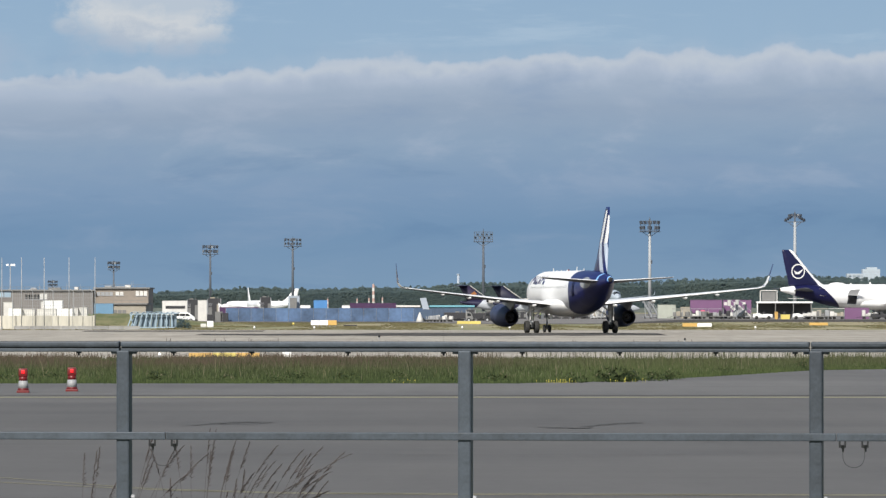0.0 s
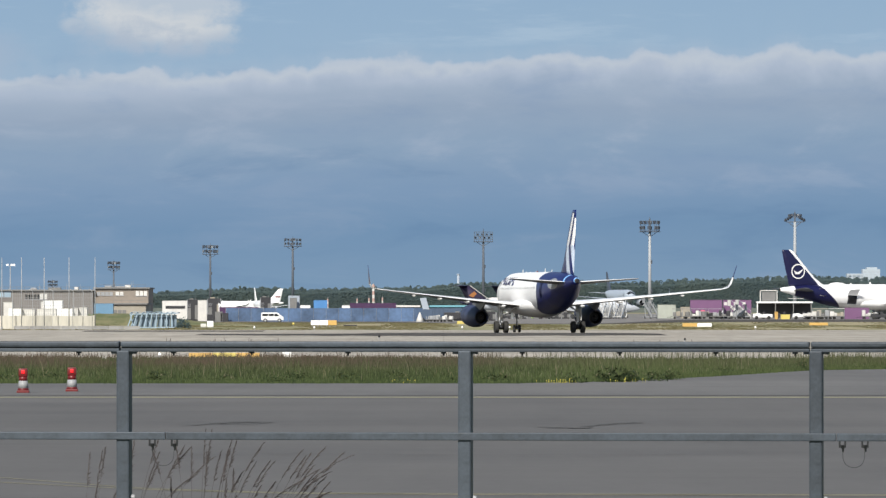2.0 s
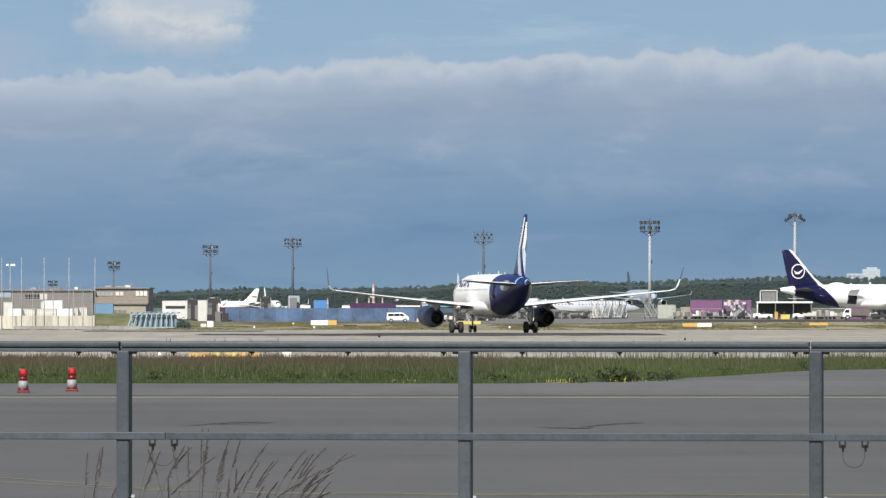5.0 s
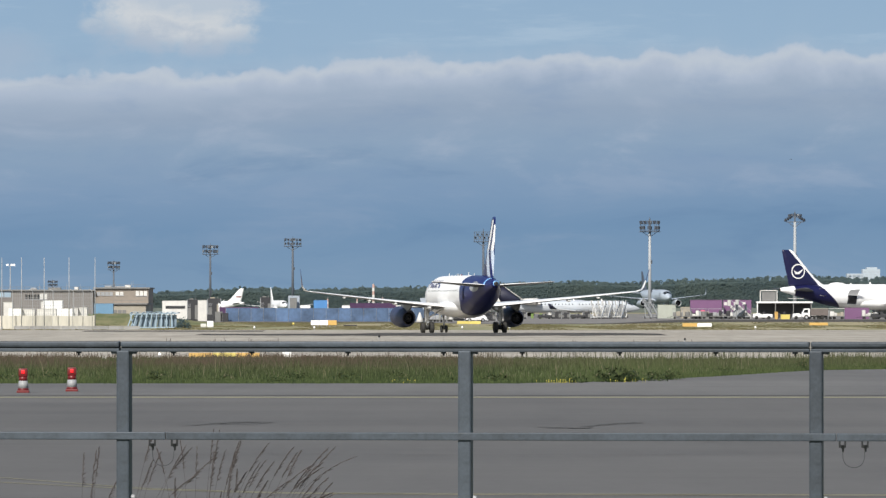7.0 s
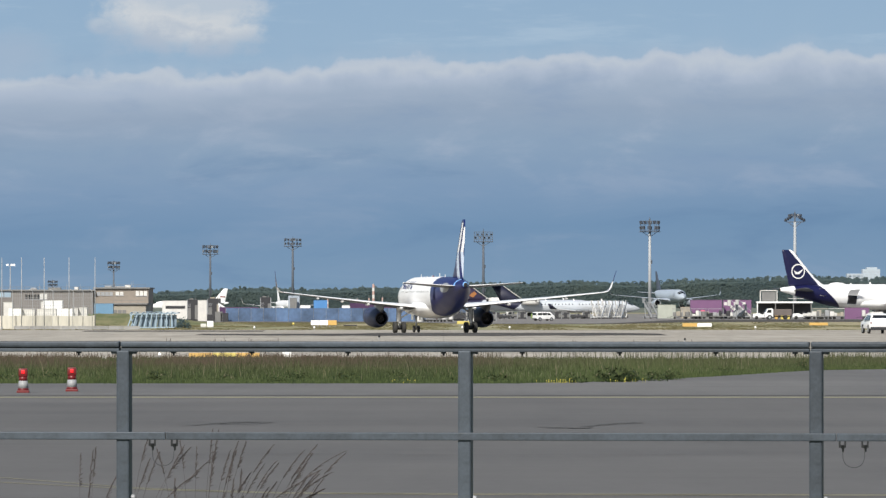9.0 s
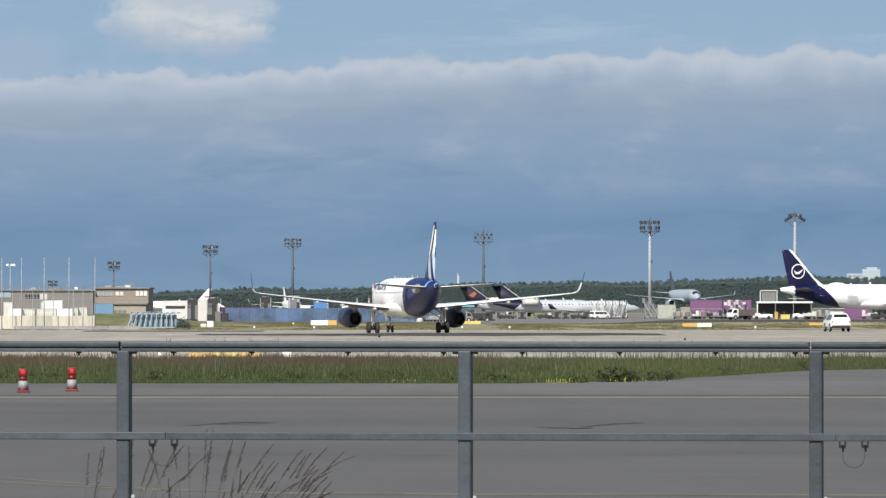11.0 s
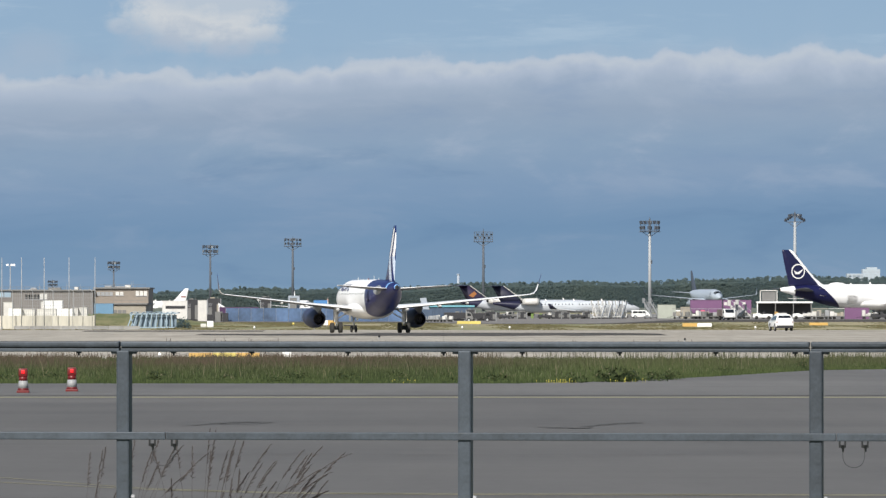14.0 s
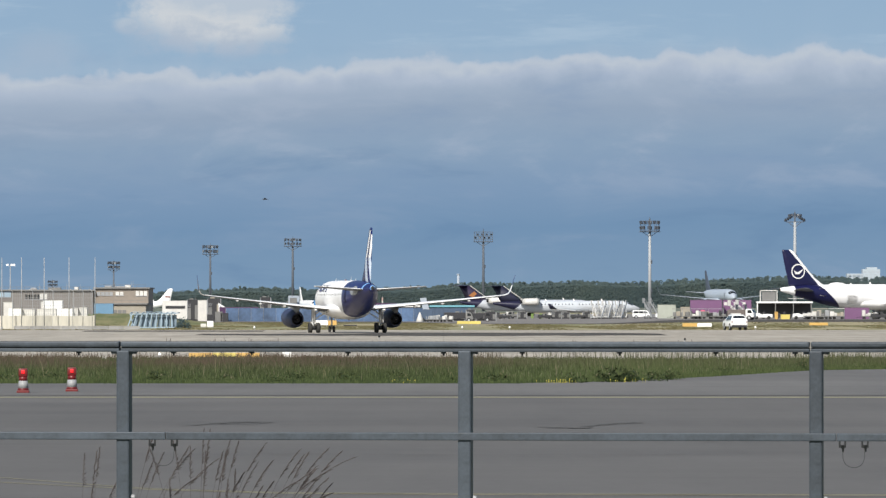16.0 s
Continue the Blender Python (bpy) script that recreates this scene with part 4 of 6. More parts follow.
part("radome", loft(bmesh.new(), [[(rx * math.cos(2 * math.pi * i / 16), y, 5.86 + rz * max(0.0, math.sin(2 * math.pi * i / 16))) for i in range(16)] for y, rx, rz in ((-7.6, 0.1, 0.05), (-8.1, 0.45, 0.28), (-9.2, 0.6, 0.42), (-10.3, 0.45, 0.28), (-10.8, 0.1, 0.05))]), WHITE, parked, "white aerial radome on the roof", True)
for side in (1, -1):
    edges = ((-12.1, -12.26, 90 - side * 58, 90 - side * 100), (-12.98, -13.14, 90 - side * 58, 90 - side * 100), (-12.1, -13.14, 90 - side * 54, 90 - side * 58.5), (-12.1, -13.14, 90 - side * 99, 90 - side * 103))
    for a, b, c, d in edges:
        skin_patch("door_outline", NARROW, a, b, c, d, WHITE, parked, "white door outline", 0.014, 1)
# the open hold's shade is a dark panel laid on the skin
skin_patch("cargo_hold", NARROW, -6.4, -8.1, 4, -40, CHARCOAL, parked, "dark panel standing in for the shaded cargo hold", 0.015)
HINGE = Vector(hull(NARROW, -7.25, 5, 0.05))
bm = bmesh.new()
grid = [[bm.verts.new(Vector(hull(NARROW, -6.3 - 1.9 * i / 4, 5 - 47 * j / 6, 0.022)) - HINGE) for j in range(7)] for i in range(5)]
bmesh.ops.solidify(bm, geom=[bm.faces.new((grid[i][j], grid[i][j + 1], grid[i + 1][j + 1], grid[i + 1][j])) for i in range(4) for j in range(6)], thickness=0.02)
hatch = part("cargo_hatch", bm, WHITE, parked, "white cargo hatch hinged at its top")
hatch.matrix_basis = Matrix.Translation(HINGE) @ pose(0, 0, 0, 0, -145, 0)

PALE = surface("pale_grey_paint", (0.34, 0.385, 0.44), 0.4, vary=0.1)
FAR_TAIL = surface("dark_blue_grey_paint", (0.06, 0.075, 0.11), 0.4, vary=0.1)
no_edge = slant_edge(60, 0, 0)
left_jet, _ = airliner("all-white airliner taxiing far behind the blue wall", pose(-86.97, 3500, height(3500), 0, 0, 82),
                       tail_paint("plain_white_paint", (0.80, 0.80, 0.80), (0.8, 0.8, 0.8), no_edge), WHITE, WHITE, WHITE)
for side in (1, -1):
    part("fin_mark", boxed(side * 0.19 - 0.02, side * 0.19 + 0.02, -18.2, -15.9, 7.6, 8.2, 0.01), RED, left_jet, "small red mark on the white fin")
front_jet, _ = airliner("white airliner taxiing towards the viewer far off", pose(-88.06, 3350, height(3350), 0, 0, 192),
                        tail_paint("plain_white_paint", (0.78, 0.78, 0.78), (0.8, 0.8, 0.8), no_edge), WHITE, WHITE, WHITE)
# haze over its wings is put into their grey
right_jet, _ = airliner("pale grey airliner with a dark fin, taxiing behind the trailers", pose(52.36, 2400, height(2400), 0, 0, 192),
                        tail_paint("pale_hull_paint", (0.37, 0.42, 0.48), (0.5, 0.5, 0.5), no_edge), FAR_TAIL, PALE, FAR_TAIL, PALE)

# white hulls: haze and dimness are put into their paint as blue-grey
regional_jet("white regional jet with a navy T-tail, parked nose to the stairs", pose(28.93, 1720, height(1720), 0, 0, -84),
             tail_paint("regional_paint", (0.50, 0.535, 0.575), (0.014, 0.015, 0.04), slant_edge(11.9, 1.2, 2.6)), surface("near_black_navy", (0.014, 0.015, 0.035), 0.4, vary=0.15))
DUSK = surface("navy_orange_fin", (0.030, 0.022, 0.05), 0.35, vary=0.2)
second = regional_jet("white regional jet with an orange-marked T-tail, parked behind another", pose(21.27, 1790, height(1790), 0, 0, -80),
                      tail_paint("regional_paint_b", (0.44, 0.47, 0.51), (0.02, 0.02, 0.05), slant_edge(13.2, 1.0, 2.6)), DUSK)
for side in (1, -1):
    part("fin_mark", prism(bmesh.new(), ((-14.3, 4.5), (-13.4, 5.4), (-14.0, 6.0), (-15.4, 5.0)), side * 0.2, side * 0.23), surface("orange_mark", (0.36, 0.15, 0.05), 0.4), second, "orange mark on the fin")


# ---- railing in front of the viewer ----
CABLE = surface("steel_cable", (0.07, 0.07, 0.075), 0.5, 0.3, vary=0.2)


def railing():
    """Galvanised railing on the bank: posts of square tube, a channel on top and a flat rail below."""
    turn = -7.0
    root = thing("railing", "galvanised steel railing with two rails, spotted and weathered", "railing", pose(0.098, 32.6, 1.4, 0, 0, turn))
    top, low = 1.340, 0.9425
    for x in (-3.06, -1.511, 0.0, 1.536, 3.07):
        post = part("post", boxed(-0.0285, 0.0285, -0.04, 0.052, 0, top - 0.04, 0.007), GALVANISED, root)
        post.location = (x, 0, 0)
        cap = part("gusset", prism(bmesh.new(), ((-0.02, top - 0.055), (0.02, top - 0.055), (0.02, top - 0.04), (-0.02, top - 0.04)), -0.055, 0.055, 0.003), GALVANISED, post)
        part("bolt", tube(bmesh.new(), (0.036, -0.012, 0.655), (0.05, -0.012, 0.655), 0.013, 0.011, 8), GREY, post, "grey hexagon bolt")
    for x0, x1 in ((-4.6, -1.528), (-1.522, 1.508), (1.514, 4.6)):
        part("top_rail", boxed(x0, x1, -0.034, 0.03, top - 0.026, top, 0.008), GALVANISED, root, "rounded steel top rail")
        part("rail_groove", boxed(x0, x1, -0.022, 0.022, top - 0.031, top - 0.026), DARK_STEEL, root, "dark gap under the top rail")
        part("rail_lip", boxed(x0, x1, -0.03, 0.026, top - 0.046, top - 0.031, 0.003), GALVANISED, root)
    for x0, x1 in ((-4.6, -1.32), (-1.317, 1.625), (1.628, 4.6)):
        part("lower_rail", boxed(x0, x1, -0.05, -0.031, low - 0.034, low, 0.004), GALVANISED, root, "flat steel lower rail")
    for i in range(20):
        x = -4.1 + 0.398 * i + 0.03 * math.sin(i * 2.1)
        part("screw", tube(tube(bmesh.new(), (x, -0.01, top - 0.046), (x, -0.01, top - 0.053), 0.012, 0.012, 8), (x, -0.01, top - 0.053), (x, -0.01, top - 0.062), 0.005, 0.005, 6), DARK_STEEL, root, "dark screw end under the rail")
    # wire slings under the lower rail
    for x0 in (-1.378, 1.653):
        for x in (x0, x0 + 0.098):
            bm = box(box(box(bmesh.new(), x - 0.016, x - 0.008, -0.05, -0.044, low - 0.062, low - 0.034), x + 0.008, x + 0.016, -0.05, -0.044, low - 0.062, low - 0.034), x - 0.008, x + 0.008, -0.05, -0.044, low - 0.062, low - 0.054)
            bracket = part("bracket", bm, DARK_STEEL, root, "dark open bracket")
            part("shackle", tube(tube(bmesh.new(), (x, -0.052, low - 0.05), (x, -0.052, low - 0.064), 0.009, 0.007, 8), (x + 0.002, -0.05, low - 0.06), (x + 0.003, -0.05, low - 0.08), 0.006, 0.004, 6), DARK_STEEL, bracket, "dark cable shackle")
        cu = bmesh.new()
        pts = [(x0 + 0.049 - 0.048 * math.cos(math.pi * k / 16), -0.05, low - 0.078 - 0.07 * math.sin(math.pi * k / 16) ** 0.6) for k in range(17)]
        for p, q in zip(pts, pts[1:]):
            tube(cu, p, q, 0.0016, 0.0016, 5)
        part("wire_loop", cu, CABLE, root, "thin hanging steel cable")


railing()


def stalk_clump(x, y, count, seed, spread, lean):
    """Tall dry grass stalks with seed heads; a clump bends as one in the wind."""
    rng = random.Random(seed)
    bm = bmesh.new()
    for _ in range(count):
        bx, by, h = rng.uniform(-spread, spread), rng.uniform(-0.25, 0.25), rng.uniform(0.58, 0.92)
        dx = lean * rng.uniform(0.55, 1.45) + rng.uniform(-0.05, 0.05)

        def along(u):
            return Vector((bx + dx * u ** 2.3, by, h * u - 0.22 * abs(dx) * u ** 4))

        pts = [along(k / 7) for k in range(8)]
        for k, (p, q) in enumerate(zip(pts, pts[1:])):
            tube(bm, p, q, 0.0015 - 0.00012 * k, 0.0014 - 0.00012 * k, 4)
        # feathery head: short spikelets that hang to the lee side
        head = rng.uniform(0.16, 0.26)
        for k in range(34):
            f = k / 34
            c = along(1.0 - head * 0.45 + head * f)
            ahead = (along(1.02 - head * 0.45 + head * f) - c).normalized()
            r = 0.017 * (1 - f * 0.75) * rng.uniform(0.2, 1.3)
            d = ahead * rng.uniform(0.010, 0.022) + Vector((r * rng.choice((-0.5, 1, 1)), rng.uniform(-r, r), -0.3 * r))
            tube(bm, c, c + d, 0.0023, 0.0007, 4)
        if rng.random() < 0.5:
            c = pts[3]
            tube(bm, c, c + Vector((rng.choice((-1, 1)) * rng.uniform(0.04, 0.09), 0, rng.uniform(0.05, 0.12))), 0.0022, 0.0006, 4)
    ob = part("grass_stalks", bm, STALK)
    ob.matrix_basis = pose(x, y, height(y))
    return tagged(ob, "tall dry grass stalks with brown seed heads by the railing", "grass", kind="stuff")


stalks = [stalk_clump(-1.27, 40, 7, 5, 0.11, 0.05), stalk_clump(-1.17, 40.5, 11, 8, 0.14, 0.13), stalk_clump(-1.05, 41, 13, 11, 0.16, 0.22),
          stalk_clump(-1.82, 40, 8, 21, 0.14, 0.07), stalk_clump(-0.98, 41, 11, 17, 0.14, 0.26), stalk_clump(-1.62, 40, 6, 33, 0.10, 0.18),
          stalk_clump(-1.40, 40.2, 4, 52, 0.06, -0.04)]


SLEEVE = surface("dull_reflective", (0.29, 0.295, 0.30), 0.5, vary=0.3, grain=8)


def warning_cone(x, y):
    root = thing("warning_cone", "red and white traffic cone with a lit red lamp", "traffic cone", pose(x, y, height(y) + 0.03), "cones on the taxiway")
    part("base", boxed(-0.205, 0.205, -0.205, 0.205, 0, 0.085, 0.02), RED, root, "dark red rubber base")
    part("foot_band", loft(bmesh.new(), [disc_ring_z(0.19, 0.085), disc_ring_z(0.178, 0.15)]), RED, root, "red foot of the cone", True)
    part("body", loft(bmesh.new(), [disc_ring_z(0.178, 0.15), disc_ring_z(0.142, 0.40)]), SLEEVE, root, "dull white reflective sleeve", True)
    part("band", loft(bmesh.new(), [disc_ring_z(0.142, 0.40), disc_ring_z(0.135, 0.54)]), RED, root, "red sleeve", True)
    lamp = part("lamp", boxed(-0.145, 0.145, -0.12, 0.12, 0.54, 0.80, 0.03), RED, root, "red square lamp housing", True)
    part("bulb", boxed(-0.06, 0.06, -0.135, -0.118, 0.63, 0.75, 0.02), RED_LAMP, lamp, "glowing red lamp")
    part("handle", boxed(-0.012, 0.012, -0.012, 0.012, 0.80, 0.87, 0.004), DARK_STEEL, root)
    return root


def disc_ring_z(r, z, n=18, x=0.0, y=0.0):
    return [(x + r * math.cos(2 * math.pi * i / n), y + r * math.sin(2 * math.pi * i / n), z) for i in range(n)]


warning_cone(-13.68, 243)
warning_cone(-12.28, 246.8)


def flower(x, y, n, seed):
    rng = random.Random(seed)
    bm = bmesh.new()
    for _ in range(n):
        px, py, pz = rng.gauss(0, 0.33), rng.gauss(1.2, 1.2), rng.uniform(0.03, 0.20)
        tube(bm, (px, py, 0), (px, py, pz), 0.006, 0.004, 4)
        bmesh.ops.create_icosphere(bm, subdivisions=1, radius=rng.uniform(0.013, 0.026), matrix=pose(px, py, pz))
    ob = part("wild_flowers", bm, surface("flower_yellow", (0.40, 0.35, 0.06), 0.7, vary=0.3))
    ob.matrix_basis = pose(x, y, height(y))
    return tagged(ob, "yellow wild flowers at the grass edge", "flowers", kind="stuff")


flower(4.24, 272.4, 46, 1)
flower(-1.48, 271.8, 14, 2)
flower(6.79, 275, 16, 3)


def weed_bush(x, y, w, h, seed, material=BLADES, name="weed"):
    rng = np.random.default_rng(seed)
    verts, faces = [], []
    for _ in range(240):
        u = rng.normal(0, 1, 3)
        u /= np.linalg.norm(u)
        r = rng.random() ** 0.4
        c = np.array((u[0] * w * r, u[1] * w * r, abs(u[2]) * h * r))
        i = len(verts)
        for e in rng.normal(0, 1, (3, 3)):
            verts.append(tuple(c + e * h * 0.09))
        faces.append((i, i + 1, i + 2))
    me = bpy.data.meshes.new(name)
    me.from_pydata(verts, [], faces)
    me.materials.append(material)
    ob = new(name, me)
    ob.matrix_basis = pose(x, y, height(y))
    return tagged(ob, "low leafy green weeds in the grass", "bush", kind="stuff")


for i, (px, d) in enumerate(((6.21, 277), (7.98, 280), (8.66, 285), (4.79, 274), (1.99, 274), (-3.4, 274))):
    weed_bush(px, d, 0.55, 0.42, i)
for i, (px, d) in enumerate(((6.45, 277), (6.9, 278), (6.1, 278.5))):
    weed_bush(px, d, 0.5, 0.6, 60 + i)
weeds = random.Random(4)
for i in range(34):
    wx = weeds.uniform(-17, 20)
    weed_bush(wx, grass_front(wx) + weeds.uniform(0.3, 9), weeds.uniform(0.25, 0.7), weeds.uniform(0.2, 0.5), 100 + i)
def tall_weeds(x, y, count, spread, seed):
    """Tall thin weeds with dark seed heads at the edge of the concrete."""
    rng = random.Random(seed)
    bm = bmesh.new()
    for _ in range(count):
        px, py, h = rng.uniform(-spread, spread), rng.uniform(-2, 2), rng.uniform(0.7, 1.15)
        lean = rng.uniform(-0.05, 0.12)
        tube(bm, (px, py, 0), (px + lean, py, h), 0.008, 0.005, 4)
        tube(bm, (px + lean * 0.8, py, h * 0.8), (px + lean * 1.1, py, h * 1.04), 0.022, 0.008, 5)
    ob = part("tall_weeds", bm, STALK)
    ob.matrix_basis = pose(x, y, height(y))
    return tagged(ob, "tall brown weeds with dark seed heads", "grass", kind="stuff")


tall_weeds(-14, 390, 8, 0.5, 1)
tall_weeds(-12.23, 390, 22, 0.9, 2)
tall_weeds(-9.57, 390, 18, 1.2, 3)
for k, (wx, count, wide) in enumerate(((6.6, 5, 0.3), (9.5, 6, 0.4), (10.4, 5, 0.35), (11.2, 8, 0.6), (12.4, 6, 0.4), (3.0, 6, 0.8), (0.4, 8, 1.6), (-4.0, 9, 1.8), (14.5, 7, 1.0))):
    tall_weeds(wx, 368, count, wide, 20 + k)
weed_bush(-33.9, 975, 1.0, 1.5, 50, HAZE_LEAVES, "bush")
weed_bush(-34.97, 978, 0.8, 1.2, 51, HAZE_LEAVES, "bush")


# ---- signs and lights along the taxiway ----
def sign_box(x, y, w, h, colours, label, gap=0.2):
    """A low guidance sign of one or more panels on short legs."""
    root = thing("taxiway_sign", label, "sign", pose(x, y, height(y, x)), "taxiway guidance signs")
    k = w / len(colours)
    for i, m in enumerate(colours):
        x0 = -w / 2 + i * k
        part("panel", boxed(x0, x0 + k - 0.02, -0.12, 0.12, gap, gap + h, 0.03), m, root)
        for d in (0.2 * k, 0.8 * k):
            part("leg", tube(bmesh.new(), (x0 + d, 0, 0), (x0 + d, 0, gap), 0.04), GREY, root)
    return root


sign_box(-11.84, 404, 3.86, 0.25, (ORANGE, YELLOW, ORANGE), "long low orange-yellow taxiway sign at the grass edge", 0.06)
sign_box(-8.45, 404, 0.49, 0.30, (WHITE,), "small white taxiway marker at the grass edge", 0.06)
sign_box(-16.14, 1010, 3.52, 0.66, (WHITE, WHITE, ORANGE), "white and orange taxiway sign on dry grass", 0.28)
sign_box(3.8, 1090, 3.47, 0.42, (YELLOW, YELLOW), "yellow taxiway sign on dry grass", 0.25)
sign_box(34.09, 1000, 3.94, 0.48, (ORANGE, WHITE), "yellow and white taxiway sign on dry grass", 0.1)
sign_box(53.4, 1060, 2.65, 0.40, (ORANGE, ORANGE), "yellow taxiway sign on dry grass", 0.12)
sign_box(-12.8, 1030, 1.87, 0.16, (CHARCOAL,), "low dark sign seen from behind", 0.12)


def edge_light(x, y, r, material, label):
    root = thing("edge_light", label, "airfield light", pose(x, y, height(y, x)), "taxiway edge lights")
    part("stem", tube(bmesh.new(), (0, 0, 0), (0, 0, 0.22), 0.05, 0.06), GREY, root)
    part("lens", loft(bmesh.new(), [disc_ring_z(r, 0.22, 12), disc_ring_z(r * 1.05, 0.22 + r, 12), disc_ring_z(r * 0.5, 0.22 + r * 2, 12)]), material, root, "", True)
    return root


for px in (-23.08, -15.75, 2.35, 8.15, 38.21):
    edge_light(px, 912, 0.13, WHITE, "small white light on a stem beside the taxiway")
edge_light(-15.21, 400, 0.06, WHITE_LAMP, "lit white edge light in the grass")
edge_light(-5.14, 600, 0.10, DARK_STEEL, "dark edge light on the concrete")
edge_light(18.16, 560, 0.08, DARK_STEEL, "dark edge light on the concrete")
edge_light(-21.28, 1060, 0.16, YELLOW, "yellow light on dry grass")


def cabinet(x, y, w, h, material, label):
    root = thing("cabinet", label, "cabinet", pose(x, y, height(y, x)))
    part("body", boxed(-w / 2, w / 2, -0.35, 0.35, 0.08, h, 0.03), material, root)
    part("plinth", boxed(-w / 2 + 0.05, w / 2 - 0.05, -0.3, 0.3, 0, 0.08), GREY, root)
    part("door", boxed(-w / 2 + 0.06, w / 2 - 0.06, -0.37, -0.345, 0.15, h - 0.1, 0.01), material, root)
    return root


cabinet(-31.21, 1000, 0.86, 0.86, WHITE, "white steel equipment cabinet on dry grass")
cabinet(-32.22, 1003, 0.75, 0.5, OFFWHITE, "pale low equipment cabinet on dry grass")


# ---- masts ----
def floodlight_mast(x, y, top, material, label, style="full", width=4.6, head_height=3.3):
    """A tall mast with a platform and floodlights: two full rows, an open grid, a crown round the pole, or wings on a flat deck."""
    base = height(y)
    h = top - base
    root = thing("floodlight_mast", label, "floodlight mast", pose(x, y, base), "apron floodlight masts")
    deck = h - head_height
    part("pole", tube(bmesh.new(), (0, 0, 0), (0, 0, deck), 0.43, 0.30, 14), material, root, "", True)
    for f in (0.28, 0.62):
        part("junction_box", boxed(0.3, 0.62, -0.2, 0.2, deck * f, deck * f + 0.9, 0.04), LAMP_GREY, root, "grey box on the pole")
    steel = MAST_GREY
    head = part("head_frame", bar(bar(bmesh.new(), (-width / 2, 0, deck), (width / 2, 0, deck), 0.3, 0.2), (0, 0, deck), (0, 0, h - 0.1), 0.36, 0.36), steel, root)
    for s in (-1, 1):
        part("brace", bar(bmesh.new(), (0, 0, deck - 1.3), (s * width * 0.36, 0, deck - 0.1), 0.15, 0.15), steel, head)

    def lamp(u, v, z, k, tilt, turn, bright):
        ob = part("floodlight", prism(bmesh.new(), ((-0.35 * k, -0.5 * k), (0.28 * k, -0.62 * k), (0.35 * k, 0.5 * k), (-0.2 * k, 0.58 * k)), -0.42 * k, 0.42 * k, 0.05), LAMP_GREY, root, "grey floodlight housing")
        ob.matrix_basis = pose(u, v, z, tilt, 0, turn)
        part("lens", boxed(-0.34 * k, 0.34 * k, -0.40 * k, -0.35 * k, -0.44 * k, 0.42 * k, 0.01), PALE_LENS if bright else LENS, ob)

    if style == "open":
        for z in (deck + 0.7, deck + 1.5, h - 0.5):
            part("grid_bar", bar(bmesh.new(), (-width / 2, -0.35, z), (width / 2, -0.35, z), 0.12, 0.12), steel, head)
        for i in range(9):
            u = -width / 2 + width * i / 8
            part("upright", bar(bmesh.new(), (u, -0.35, deck), (u, -0.35, h - 0.45), 0.11 if i % 4 else 0.16, 0.11), steel, head)
        for i in range(8):
            u = -width / 2 + width * (i + 0.5) / 8
            lamp(u, 0.15, deck + (1.1, 2.0)[i % 2], 0.46, 16, (i - 3.5) * 14, i == 2)
    elif style == "crown":
        for z, r in ((deck + 0.35, width / 2), (h - 0.6, width / 2 - 0.2)):
            bm = bmesh.new()
            ring = [(r * math.cos(a), r * 0.8 * math.sin(a), z) for a in np.linspace(0, 2 * math.pi, 13).tolist()]
            for p, q in zip(ring, ring[1:]):
                bar(bm, p, q, 0.09, 0.09)
            part("ring_rail", bm, steel, head)
        for i in range(10):
            a = 2 * math.pi * (i + 0.3) / 10
            u, v = width / 2 * math.cos(a), width * 0.4 * math.sin(a)
            part("upright", bar(bmesh.new(), (u, v, deck), (u * 0.95, v, h - 0.5), 0.09, 0.09), steel, head)
            for j, z in enumerate((deck + 0.95, deck + 2.25)):
                if (i * 3 + j) % 5 != 4:
                    lamp(u * 0.92, v * 0.92, z, 0.74, 14, math.degrees(a) + 90, (i, j) in ((6, 1), (8, 0)))
    elif style == "flat":
        for s in (-1, 1):
            part("wing_arm", bar(bmesh.new(), (0, 0, deck + 1.2), (s * width * 0.52, 0, deck + 0.55), 0.16, 0.14), steel, head)
            for i, u in enumerate((0.28, 0.40, 0.53)):
                lamp(s * u * width, 0.3 * (i - 1), deck + 1.0 - 0.28 * i, 0.62, 26, -s * 35, False)
        for i in range(5):
            lamp((i - 2) * 0.62, 0.3 * (i % 2), h - 0.55 - 0.1 * abs(i - 2), 0.62, 10, (i - 2) * 25, i == 3)
        part("top_bar", bar(bmesh.new(), (-1.6, 0, h - 0.75), (1.6, 0, h - 0.75), 0.12, 0.12), steel, head)
    else:
        rows = (deck + head_height * 0.30, deck + head_height * 0.76)
        for s in (-1, 1):
            part("upright", bar(bmesh.new(), (s * width / 2, 0, deck), (s * width / 2, 0, h - 0.3), 0.13, 0.13), steel, head)
            part("upright", bar(bmesh.new(), (s * width / 4, 0, deck), (s * width / 4, 0, h - 0.3), 0.11, 0.11), steel, head)
        part("top_bar", bar(bmesh.new(), (-width / 2, 0, h - 0.35), (width / 2, 0, h - 0.35), 0.16, 0.16), steel, head)
        for j, z in enumerate(rows):
            for i in range(6):
                u = -width / 2 + 0.3 + (width - 0.6) * i / 5
                lamp(u, -0.4 if (i + j) % 2 else 0.5, z + 0.08 * math.sin(i * 2.3 + j), head_height * (0.27 if (i * 2 + j) % 3 else 0.21), 18 if i % 2 else -8, (i - 2.5) * 20, (i + 2 * j + int(y)) % 5 == 0)
